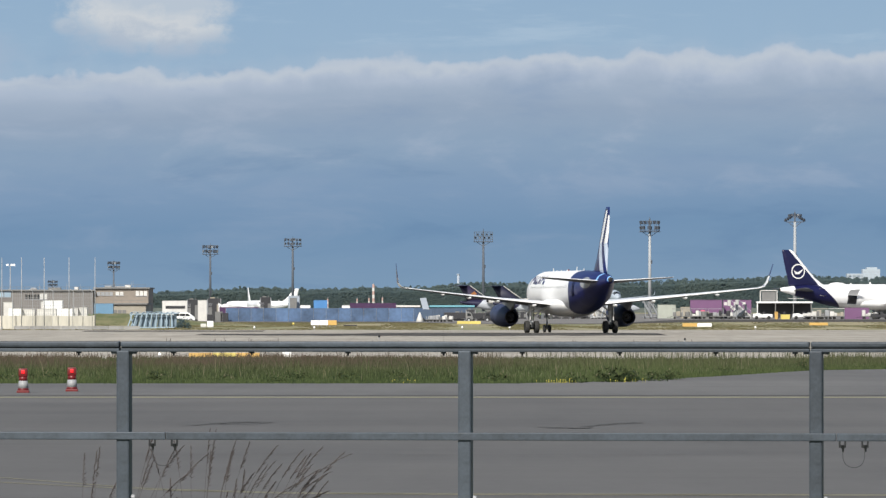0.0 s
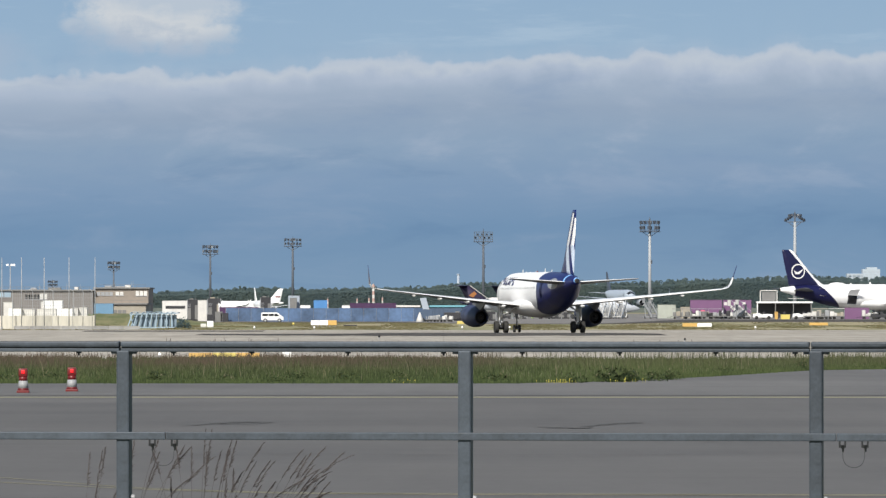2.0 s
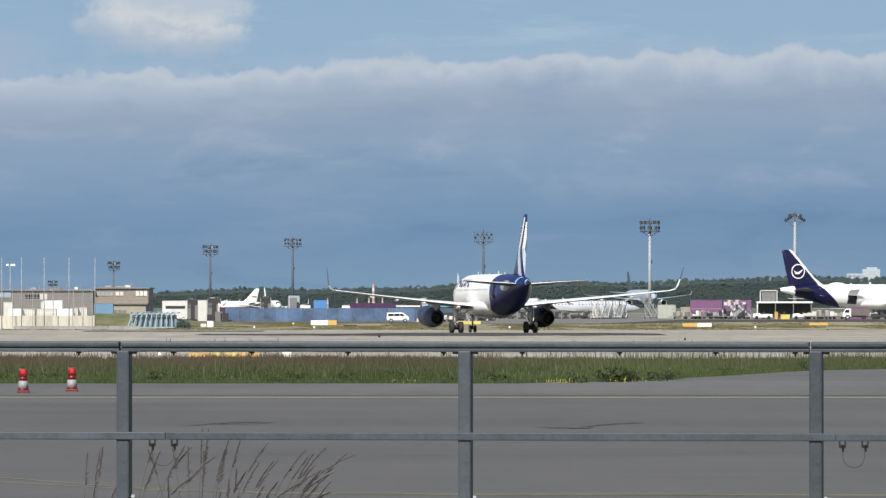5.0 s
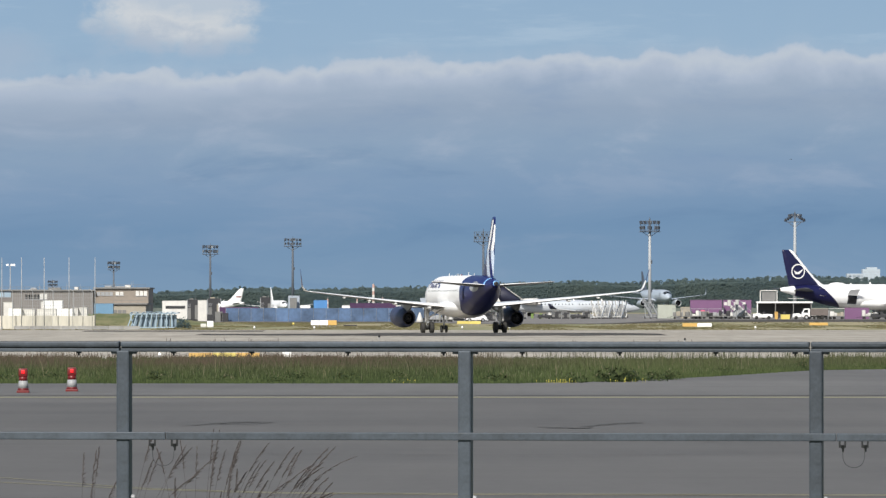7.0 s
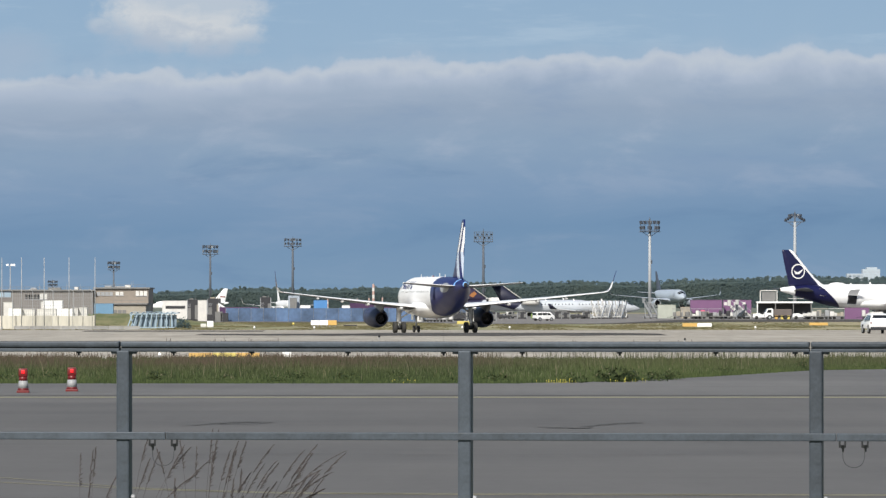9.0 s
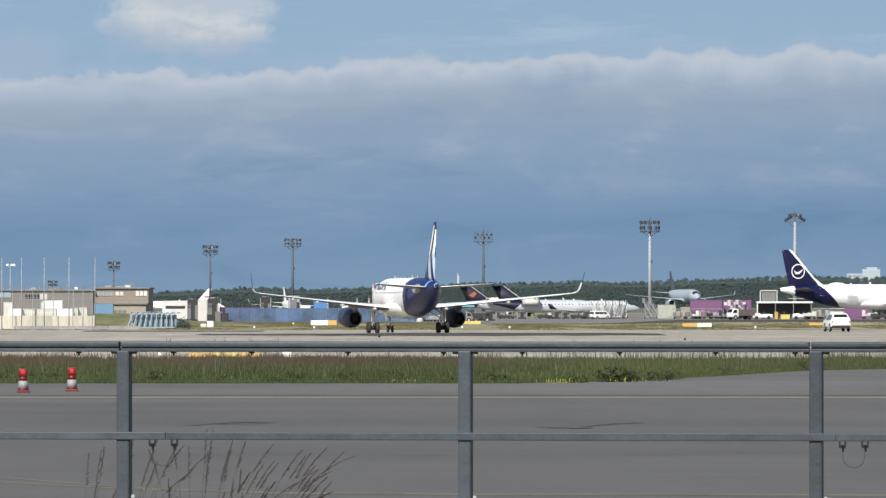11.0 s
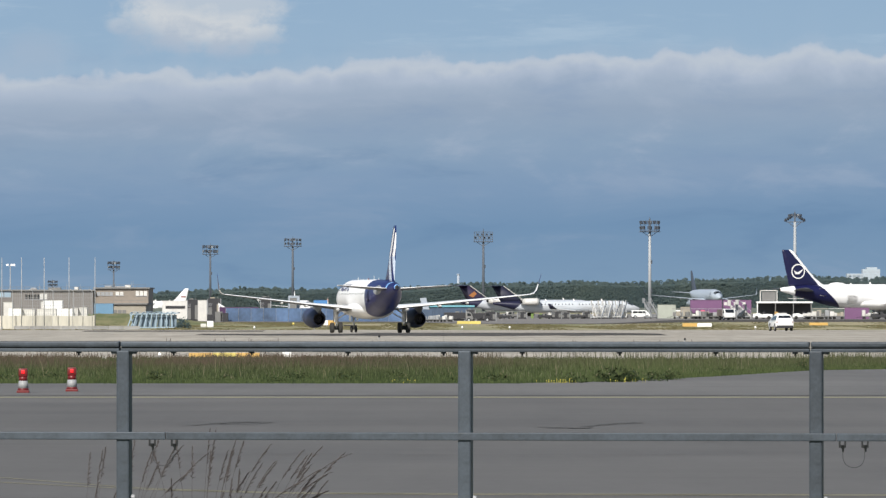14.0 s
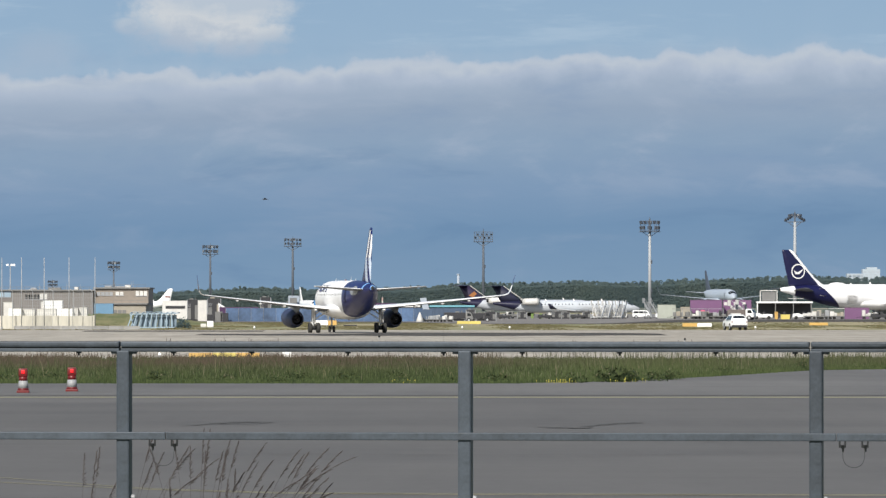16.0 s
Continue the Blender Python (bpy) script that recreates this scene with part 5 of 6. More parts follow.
    if style != "flat":
        part("walkway", boxed(-width / 2 - 0.25, width / 2 + 0.25, -0.7, 0.7, deck - 0.12, deck, 0.03), LAMP_GREY, root)
    part("lightning_rod", tube(bmesh.new(), (0, 0, h - 0.2), (0, 0, h + 0.5), 0.1, 0.03, 6), steel, root)
    return root


PALE_LENS = surface("pale_lamp_glass", (0.42, 0.44, 0.46), 0.5, vary=0.2)
MASTS = ((-141.33, 21.81, 3200, MAST_GREY, "full", 5.0, 3.8, "dark concrete floodlight mast with two rows of lamps"),
         (-76.47, 22.76, 2450, MAST_GREY, "full", 5.0, 3.2, "dark concrete floodlight mast with two rows of lamps"),
         (-45.14, 23.09, 2240, MAST_GREY, "full", 5.0, 2.6, "brown-grey concrete floodlight mast with two rows of lamps"),
         (11.15, 23.55, 2060, MAST_GREY, "open", 5.0, 3.2, "brown-grey floodlight mast with an open lamp frame"),
         (50.19, 23.88, 1810, MAST_LIGHT, "crown", 4.8, 3.2, "pale grey floodlight mast with a crown of lamps"),
         (79.76, 23.9, 1690, MAST_LIGHT, "flat", 3.9, 2.2, "pale grey floodlight mast with a flat lamp head"))
for mx, top, d, paint, style, wide, tall, label in MASTS:
    floodlight_mast(mx, d, top, paint, label, style, wide, tall)
floodlight_mast(-193.69, 3700, 15.23, MAST_GREY, "dark floodlight mast behind the terminal roof")


def light_pole(x, y, top):
    base = height(y)
    root = thing("light_pole", "thin pole with two white floodlights", "light pole", pose(x, y, base))
    h = top - base
    part("pole", tube(bmesh.new(), (0, 0, 0), (0, 0, h), 0.14, 0.09), GREY, root, "", True)
    part("arm", bar(bmesh.new(), (-0.8, 0, h), (0.9, 0, h + 0.1), 0.12, 0.12), GREY, root)
    for dx in (-0.6, 0.3, 0.8):
        part("lamp", prism(bmesh.new(), ((-0.35, h - 0.12), (0.2, h + 0.12), (0.25, h + 0.36), (-0.3, h + 0.12)), dx - 0.24, dx + 0.24, 0.04), WHITE, root)
    return root


light_pole(-92.85, 1600, 11.38)


def striped_mast(x, y, h, r, n, label):
    """Aerial mast in red and white sections."""
    root = thing("aerial_mast", label, "mast", pose(x, y, height(y)))
    for i in range(n):
        part("section", tube(bmesh.new(), (0, 0, h * i / n), (0, 0, h * (i + 1) / n), r, r * 0.95, 8), RED_MAST if i % 2 == 0 else OFFWHITE, root)
    part("tip", tube(bmesh.new(), (0, 0, h), (0, 0, h + 0.4), r * 0.3, r * 0.2, 6), GREY, root)
    return root


striped_mast(-21.43, 2300, 7.5, 0.40, 7, "red and white banded aerial mast")
for px, h in ((580, 4.6), (632, 4.6), (653, 4.8), (677, 4.9)):
    striped_mast((px - 784) / 13200 * 2000, 2000, h - 1.0, 0.2, 5, "short red and white banded marker post")
ch = thing("chimney", "white tapered chimney beyond the trees", "chimney", pose(8.16, 3990, height(3990)))
part("shaft", tube(bmesh.new(), (0, 0, 0), (0, 0, 20.5), 0.88, 0.66, 14), PALE, ch, "", True)
part("rim", tube(bmesh.new(), (0, 0, 20.2), (0, 0, 20.8), 0.82, 0.82, 14), PALE, ch, "", True)


# ---- buildings and walls ----
def terminal(x0, x1, y, top, material, label, bands, roof_items=()):
    """A flat-roofed hall with bands of windows."""
    base = height(y)
    root = thing("building", label, "building", pose(0, y, base))
    part("wall", boxed(x0, x1, 0, 24, 0, top - base, 0.05), material, root)
    part("roof", boxed(x0 - 0.3, x1 + 0.3, -0.4, 24.4, top - base, top - base + 0.3, 0.05), MIDGREY, root, "grey flat roof with a thin edge")
    for a, b, z0, z1, m, count in bands:
        k = (b - a) / count
        for i in range(count):
            w = part("window", boxed(a + i * k + 0.08, a + (i + 1) * k - 0.08, -0.06, 0.1, z0 - base, z1 - base, 0.02), m, root)
            part("frame", boxed(a + i * k + 0.02, a + (i + 1) * k - 0.02, -0.10, -0.02, z0 - base - 0.12, z0 - base, 0.01), GREY, w)
    rail = bmesh.new()
    for u in np.arange(x0 + 0.4, x1, 1.6).tolist():
        bar(rail, (u, 0.3, top - base + 0.28), (u, 0.3, top - base + 0.85), 0.06, 0.06)
    bar(rail, (x0 + 0.4, 0.3, top - base + 0.82), (x1 - 0.4, 0.3, top - base + 0.82), 0.06, 0.06)
    part("roof_rail", rail, MIDGREY, root, "thin grey roof rail")
    for a, w, h, m in roof_items:
        part("aerial", tube(bmesh.new(), (a + w, 1.5, top - base + 0.25), (a + w, 1.5, top - base + 1.5), 0.05, 0.03, 6), GREY, root)
        part("roof_unit", boxed(a - w / 2, a + w / 2, 2, 5, top - base + 0.3, top - base + 0.3 + h, 0.05), m, root, "roof-top ventilation unit")
    return root


terminal(-94.63, -69.4, 1480, 5.65, BROWN_WALL, "long brown airport hall with a flat roof",
         ((-82.97, -80.05, 4.02, 5.03, GLASS, 5), (-80.05, -78.48, 4.02, 5.14, OFFWHITE, 2), (-90.15, -85.66, 4.47, 5.59, PALE_BLUE, 3)),
         ((-81.4, 1.2, 0.35, GREY), (-77.25, 2.5, 0.4, MIDGREY), (-72.88, 0.8, 0.5, OFFWHITE)))
terminal(-69.2, -58.5, 1481, 6.08, TAN_WALL, "brown clad airport hall with white window bands",
         ((-68.8, -65.5, 4.80, 5.48, GREY, 4), (-65.1, -63.4, 4.80, 5.50, OFFWHITE, 2), (-61.1, -58.7, 4.72, 5.66, OFFWHITE, 3)),
         ((-66.6, 1.4, 0.35, GREY), (-62.7, 1.1, 0.45, OFFWHITE), (-64.2, 2.2, 0.25, GREY)))
terminal(-65.2, -58.4, 1466, 2.95, BEIGE_WALL, "low beige annex in front of an airport hall", ((-64.9, -62.2, 1.0, 1.9, MIDGREY, 3),))


def far_block():
    y = 4350
    root = thing("tower_block", "white building beyond the woods", "building", pose(245.84, y, height(y)))
    # white walls with the far haze mixed into the colour as blue-grey
    pale = surface("hazy_tower_paint", (0.36, 0.42, 0.48), 0.7, vary=0.2, grain=0.4, stain=0.15)
    for i, (a, b, z) in enumerate(((-1, 9.2, 25.2), (1.5, 7.5, 26.3), (-10, -1.05, 22.6))):
        part("wall", boxed(a, b, i * 0.5, 14, 0, z, 0.1), pale, root)
    for z in (20.0, 21.6, 23.2):
        for i in range(4 if z > 22.5 else 7):
            u = (-0.4 if z > 22.5 else -9.4) + i * 2.5
            part("window", boxed(u, u + 1.5, -0.1, 0.1, z, z + 0.7, 0.03), PALE, root)
    return root


far_block()


def concrete_wall():
    y = 930
    root = thing("blast_wall", "pale stained concrete panel wall", "wall", pose(0, y, height(y)))
    x = -63.69
    i = 0
    while x < -43.96:
        part("panel", boxed(x, x + 2.46, 0, 0.3, 0, 1.72 + 0.015 * math.sin(i * 1.7), 0.03), WALL_CONCRETE, root)
        x, i = x + 2.5, i + 1
    part("end_panel", boxed(x, -43.33, -0.05, 0.35, 0, 1.74, 0.03), WALL_CONCRETE, root)
    return root


concrete_wall()
BARRIER_GREY = surface("grey_concrete", (0.24, 0.238, 0.228), 0.85, vary=0.4, grain=2.5, stain=0.5)
g = thing("concrete_barrier", "row of low grey concrete barrier blocks before a wall", "barrier", pose(0, 921, height(921)))
for i in range(8):
    u = -53.0 + i * 1.95
    part("block", prism(bmesh.new(), ((-0.28, 0.0), (-0.28, 0.10), (-0.12, 0.22), (-0.08, 0.46), (0.08, 0.46), (0.12, 0.22), (0.28, 0.10), (0.28, 0.0)), u, u + 1.9, 0.02), BARRIER_GREY, g)


def grass_bank():
    """A low green bank between the wall and the halls."""
    bm = bmesh.new()
    rng = random.Random(6)
    rows = []
    for x in np.linspace(-56.0, -33.5, 46).tolist():
        crest = float(np.interp(x, (-56, -54.5, -48, -43, -38, -33.5), (0.0, 1.62, 1.66, 1.15, 0.45, 0.0)))
        z0 = height(1150)
        row = []
        for k in range(9):
            f = k / 8
            y = 1118 + 64 * f + rng.uniform(-1, 1)
            row.append(bm.verts.new((x, y, z0 - 0.06 + (crest - z0 * (crest > 0)) * math.sin(math.pi * f) ** 0.8 + (rng.uniform(-0.04, 0.04) if 0 < k < 8 else 0))))
        rows.append(row)
    for a, b in zip(rows, rows[1:]):
        for k in range(8):
            bm.faces.new((a[k], b[k], b[k + 1], a[k + 1]))
    return tagged(part("grass_bank", bm, GREEN_BANK, smooth=True), "low green grass bank beside the concrete wall", "bank", kind="structure")


grass_bank()


def security_fence():
    y = 945
    root = thing("security_fence", "tall wire security fence with cranked posts", "fence", pose(0, y, height(y)))
    top = 4.7
    for px in (-54.55, -51.98, -49.4, -46.82, -45.6, -44.46):
        bm = tube(bmesh.new(), (px, 0, 0), (px, 0, top), 0.05, 0.045, 8)
        tube(bm, (px, 0, top), (px - 0.22, 0, top + 0.28), 0.045, 0.04, 8)
        tube(bm, (px - 0.22, 0, top + 0.28), (px - 0.5, 0, top + 0.3), 0.05, 0.04, 8)
        part("post", bm, GREY, root, "grey cranked post")
    mesh = bmesh.new()
    for u in np.arange(-54.5, -44.5, 0.28).tolist():
        bar(mesh, (u, 0, 0.4), (u, 0, 4.68), 0.022, 0.022)
    for z in np.arange(0.5, 4.7, 0.35).tolist():
        bar(mesh, (-54.55, 0.02, z), (-44.46, 0.02, z), 0.022, 0.022)
    part("wire_mesh", mesh, GREY, root, "fine grey wire mesh")
    for z in (1.8, 2.9, 3.9, 4.7):
        part("wire", tube(bmesh.new(), (-54.55, 0, z), (-44.46, 0, z), 0.012, 0.012, 4), GREY, root)
    return root


security_fence()
for px in (3, 38, 78, 122, 168):
    p = thing("flagpole", "slender white lightning pole beside the wall", "pole", pose((px - 784) / 13200 * 926, 926, height(926)), "lightning poles")
    part("shaft", tube(bmesh.new(), (0, 0, 0), (0, 0, 8.95), 0.07, 0.04, 10), GREY, p, "", True)
    part("foot", tube(bmesh.new(), (0, 0, 0), (0, 0, 0.3), 0.16, 0.14, 10), GREY, p)


FRAME_SHEET = surface("dull_blue_sheet", (0.17, 0.23, 0.285), 0.6, vary=0.3, grain=2)


def blast_deflector():
    """A row of leaning pale blue steel frames."""
    y = 965
    root = thing("blast_deflector", "pale blue steel frame stack standing on the grass", "steel frame", pose(-37.58, y, height(y)))
    for row in (0, 1.5):
        bm = bar(bmesh.new(), (-2.9, row, 1.85), (3.2, row, 1.95), 0.2, 0.16)
        bar(bm, (-3.3, row, 0.12), (2.9, row, 0.12), 0.2, 0.16)
        part("rail", bm, PALE_BLUE, root)
        for i in range(9):
            x = -3.25 + i * 0.72 + 0.34 * (row > 0)
            part("strut", bar(bmesh.new(), (x, row, 0.1), (x + 0.62 - 0.085 * i, row, 1.9), 0.21 if row == 0 else 0.12, 0.13), PALE_BLUE, root)
            if i % 3 == 1 and row == 0:
                part("brace", bar(bmesh.new(), (x + 0.1, row, 0.2), (x - 0.45, row + 1.4, 1.85), 0.1, 0.1), PALE_BLUE, root)
    for i in range(7):
        u = -2.75 + i * 0.84
        bm = bmesh.new()
        k = 0.42 - 0.06 * i
        loft(bm, [[(u, 0.62, 0.25), (u + 0.76, 0.62, 0.25), (u + 0.76, 0.68, 0.25), (u, 0.68, 0.25)], [(u + k, 0.62, 1.75), (u + 0.76 + k, 0.62, 1.75), (u + 0.76 + k, 0.68, 1.75), (u + k, 0.68, 1.75)]])
        part("panel", bm, FRAME_SHEET, root, "dull blue-grey sheet panel")
    for i in range(9):
        part("cross_beam", bar(bmesh.new(), (-2.85 + i * 0.76, -0.2, 1.98), (-2.7 + i * 0.76, 2.2, 2.05), 0.15, 0.12), PALE_BLUE, root)
    for i in range(4):
        part("deck", boxed(-2.6 + i * 1.5, -1.5 + i * 1.5, 0.1, 1.6, 2.08, 2.16, 0.02), PALE_BLUE, root)
    return root


blast_deflector()


def blue_wall():
    y = 1500
    root = thing("site_fence", "weathered blue sheet-metal site fence", "fence", pose(0, y, height(y)))
    x, i = -43.64, 0
    while x < -4.77:
        part("panel", boxed(x, x + 2.46, 0.02 * (i % 2), 0.1 + 0.02 * (i % 2), 0.05, 2.74 + 0.03 * math.sin(i * 2.3), 0.015), BLUE_WALL, root)
        part("post", boxed(x - 0.06, x + 0.06, 0.1, 0.22, 0, 2.76, 0.01), GREY, root)
        x, i = x + 2.52, i + 1
    return root


blue_wall()


# ---- vehicles and apron equipment ----
def road_vehicle(name, label, category, at, outline, width, body, side_windows, screens, axles, r=0.33, group=""):
    """A vehicle pulled from its side outline; nose along +y."""
    root = thing(name, label, category, at, group)
    hw = width / 2
    part("body", prism(bmesh.new(), outline, -hw, hw, 0.06), body, root, "", True)
    for s in (-1, 1):
        for pts in side_windows:
            part("side_window", prism(bmesh.new(), pts, s * (hw - 0.02), s * (hw + 0.008)), GLASS, root)
        for y in axles:
            part("wheel_arch", loft(bmesh.new(), [disc_ring_x(r * 1.18, s * (hw - 0.05), y, r), disc_ring_x(r * 1.18, s * (hw + 0.006), y, r)]), CHARCOAL, root)
            w = part("wheel", loft(bmesh.new(), [disc_ring_x(r * 0.62, s * (hw - 0.16), y, r), disc_ring_x(r * 0.62, s * (hw + 0.02), y, r)]), STEEL, root)
            part("tyre", loft(bmesh.new(), [disc_ring_x(r * 0.6, s * (hw - 0.2), y, r), disc_ring_x(r, s * (hw - 0.18), y, r), disc_ring_x(r, s * (hw + 0.008), y, r), disc_ring_x(r * 0.6, s * (hw + 0.014), y, r)]), RUBBER, w, "", True)
    for (y0, z0), (y1, z1) in screens:
        bm = bmesh.new()
        d = 0.02 if y0 > 0 else -0.02
        bar(bm, (0, y0 + d, z0), (0, y1 + d, z1), width * 0.84, 0.03)
        part("windscreen" if y0 > 0 else "rear_window", bm, GLASS, root)
    ends = [p[0] for p in outline]
    for s in (-1, 1):
        part("headlight", boxed(s * hw * 0.75 - 0.15, s * hw * 0.75 + 0.15, max(ends) - 0.08, max(ends) + 0.01, 0.68, 0.84, 0.02), STEEL, root)
        part("tail_light", boxed(s * hw * 0.9 - 0.05, s * hw * 0.9 + 0.05, min(ends) - 0.012, min(ends) + 0.1, 0.9, 1.12, 0.02), RED, root, "red tail light")
    part("rear_bumper", boxed(-hw * 0.94, hw * 0.94, min(ends) - 0.03, min(ends) + 0.1, 0.32, 0.52, 0.03), CHARCOAL, root)
    return root


def disc_ring_x(r, x, y, z, n=16):
    return [(x, y + r * math.cos(2 * math.pi * i / n), z + r * math.sin(2 * math.pi * i / n)) for i in range(n)]


VAN = ((-2.12, 0.34), (-2.18, 1.0), (-2.1, 1.76), (-1.96, 1.84), (0.8, 1.86), (1.12, 1.78), (1.74, 1.18), (2.13, 1.0), (2.19, 0.34))
VAN_WINDOWS = (((-1.96, 1.15), (-1.88, 1.62), (-0.8, 1.64), (-0.8, 1.15)), ((-0.7, 1.15), (-0.7, 1.64), (0.31, 1.64), (0.31, 1.15)), ((0.4, 1.15), (0.4, 1.64), (0.85, 1.64), (1.36, 1.15)))


def minibus(label, at):
    return road_vehicle("van", label, "van", at, VAN, 1.9, WHITE, VAN_WINDOWS, (((1.18, 1.72), (1.70, 1.22)), ((-2.16, 1.15), (-2.12, 1.64))), (-1.34, 1.38))


def box_truck(label, at, body, length=6.0, tall=2.7, cab=WHITE):
    """A lorry: cab, chassis and a box body."""
    root = road_vehicle("truck", label, "truck", at, ((1.2, 0.5), (1.2, 2.1), (1.45, 2.25), (2.4, 2.2), (2.85, 1.4), (2.95, 0.5)), 2.2, cab,
                        (((1.6, 1.35), (1.6, 2.0), (2.3, 2.0), (2.6, 1.35)),), (((2.45, 2.12), (2.82, 1.45)),), (1.95,), 0.42)
    part("chassis", boxed(-0.5, 0.5, 1.3 - length, 1.3, 0.5, 0.72, 0.02), CHARCOAL, root)
    part("box_body", boxed(-1.2, 1.2, 1.1 - length, 1.1, 0.78, tall, 0.05), body, root)
    for s in (-1, 1):
        part("rear_wheel", loft(bmesh.new(), [disc_ring_x(0.25, s * 0.7, 2.3 - length, 0.42), disc_ring_x(0.42, s * 0.72, 2.3 - length, 0.42), disc_ring_x(0.42, s * 1.08, 2.3 - length, 0.42), disc_ring_x(0.25, s * 1.1, 2.3 - length, 0.42)]), RUBBER, root, "", True)
    for k in range(4):
        part("rib", boxed(1.2, 1.23, 0.6 - k * length * 0.25, 0.66 - k * length * 0.25, 0.8, tall - 0.03), body, root)
    return root


def container(label, x, y, z, w, h, body, depth=2.4, name="container", legs=0.0, ribs=True):
    """A ribbed box body on runners."""
    root = thing(name, label, "container", pose(x, y, z))
    part("body", boxed(-w / 2, w / 2, 0, depth, legs, legs + h, 0.05), body, root)
    k = max(3, int(w / 0.9))
    if ribs:
        for i in range(k + 1):
            u = -w / 2 + 0.05 + (w - 0.1) * i / k
            part("rib", boxed(u - 0.04, u + 0.04, -0.04, 0.0, legs + 0.05, legs + h - 0.05), body, root)
    part("roof_edge", boxed(-w / 2 - 0.02, w / 2 + 0.02, -0.05, depth + 0.02, legs + h, legs + h + 0.06, 0.02), body, root)
    part("runner", boxed(-w / 2 + 0.1, w / 2 - 0.1, 0.1, depth - 0.1, 0.0, max(0.08, legs)), CHARCOAL if legs < 0.4 else MIDGREY, root)
    if legs >= 0.4:
        for u in (-0.38, -0.3, 0.3, 0.38):
            part("wheel", loft(bmesh.new(), [disc_ring(0.4, -0.12, 14, u * w, 0.4), disc_ring(0.4, 0.16, 14, u * w, 0.4)]), RUBBER, root)
    return root


def service_unit(label, x, y, w, h, body, pale, depth=3.0):
    """A dark equipment unit: frame, doors, louvres, roof pipe and a pale panel."""
    root = container(label, x, y, height(y), w, h, body, depth, "service_unit", ribs=False)
    for i, u in enumerate((-0.30, 0.02, 0.32)):
        part("door", boxed(u * w - 0.13 * w, u * w + 0.13 * w, -0.05, 0.0, 0.35, h * (0.62, 0.9, 0.75)[i], 0.01), (MIDGREY, body, pale)[i], root)
    for k in range(4):
        part("louvre", bar(bmesh.new(), (-0.42 * w, -0.05, h * 0.68 + 0.16 * k), (-0.16 * w, -0.05, h * 0.68 + 0.16 * k), 0.06, 0.05), GREY, root)
    part("corner_post", boxed(-w / 2 - 0.02, -w / 2 + 0.12, -0.04, 0.1, 0.05, h, 0.01), GREY, root)
    part("corner_post", boxed(w / 2 - 0.12, w / 2 + 0.02, -0.04, 0.1, 0.05, h, 0.01), GREY, root)
    part("roof_pipe", tube(bmesh.new(), (0.25 * w, 0.6, h), (0.25 * w, 0.6, h + 0.45), 0.1, 0.1, 8), MIDGREY, root)
    part("roof_unit", boxed(-0.3 * w, 0.05 * w, 0.3, 1.6, h + 0.06, h + 0.3, 0.03), pale, root)
    return root


def stairs(label, x, y, turn, tall=3.4, paint=WHITE, rails=OFFWHITE):
    """A mobile boarding stair on wheels."""
    root = thing("boarding_stairs", label, "boarding stairs", pose(x, y, height(y, x), 0, 0, turn), "boarding stairs on the apron")
    n = 14
    for i in range(n):
        part("step", boxed(-0.7, 0.7, i * 0.33, i * 0.33 + 0.35, 0.35 + i * (tall - 0.5) / n, 0.41 + i * (tall - 0.5) / n), GREY, root)
    for s in (-1, 1):
        part("stringer", bar(bmesh.new(), (s * 0.78, -0.1, 0.3), (s * 0.78, n * 0.33, tall - 0.2), 0.08, 0.5), paint, root, "white side beam")
        part("handrail", bar(bar(bmesh.new(), (s * 0.78, 0, 1.4), (s * 0.78, n * 0.33, tall + 0.95), 0.06, 0.06), (s * 0.78, n * 0.33, tall + 0.95), (s * 0.78, n * 0.33 + 1.2, tall + 0.95), 0.06, 0.06), rails, root)
        for f in (0.0, 0.3, 0.65, 1.0):
            part("baluster", bar(bmesh.new(), (s * 0.78, n * 0.33 * f, 0.4 + (tall - 0.5) * f), (s * 0.78, n * 0.33 * f, 1.4 + (tall - 0.45) * f), 0.07, 0.07), rails, root)
        part("side_panel", boxed(s * 0.78 - 0.02, s * 0.78 + 0.02, n * 0.33, n * 0.33 + 1.2, tall - 0.1, tall + 0.9, 0.01), paint, root, "white parapet")
        for f in (0.25, 0.95):
            part("leg", bar(bmesh.new(), (s * 0.6, n * 0.33 * f, 0.3), (s * 0.6, n * 0.33 * f + 0.5, 0.3 + (tall - 0.6) * f), 0.12, 0.12), rails, root)
            part("wheel", loft(bmesh.new(), [disc_ring_x(0.28, s * 0.75 - 0.1, n * 0.33 * f, 0.28), disc_ring_x(0.28, s * 0.75 + 0.1, n * 0.33 * f, 0.28)]), RUBBER, root)
    part("platform", boxed(-0.78, 0.78, n * 0.33, n * 0.33 + 1.25, tall - 0.15, tall - 0.05, 0.02), GREY, root)
    part("base", boxed(-0.85, 0.85, 0.2, n * 0.33 + 0.9, 0.25, 0.5, 0.04), rails, root)
    return root


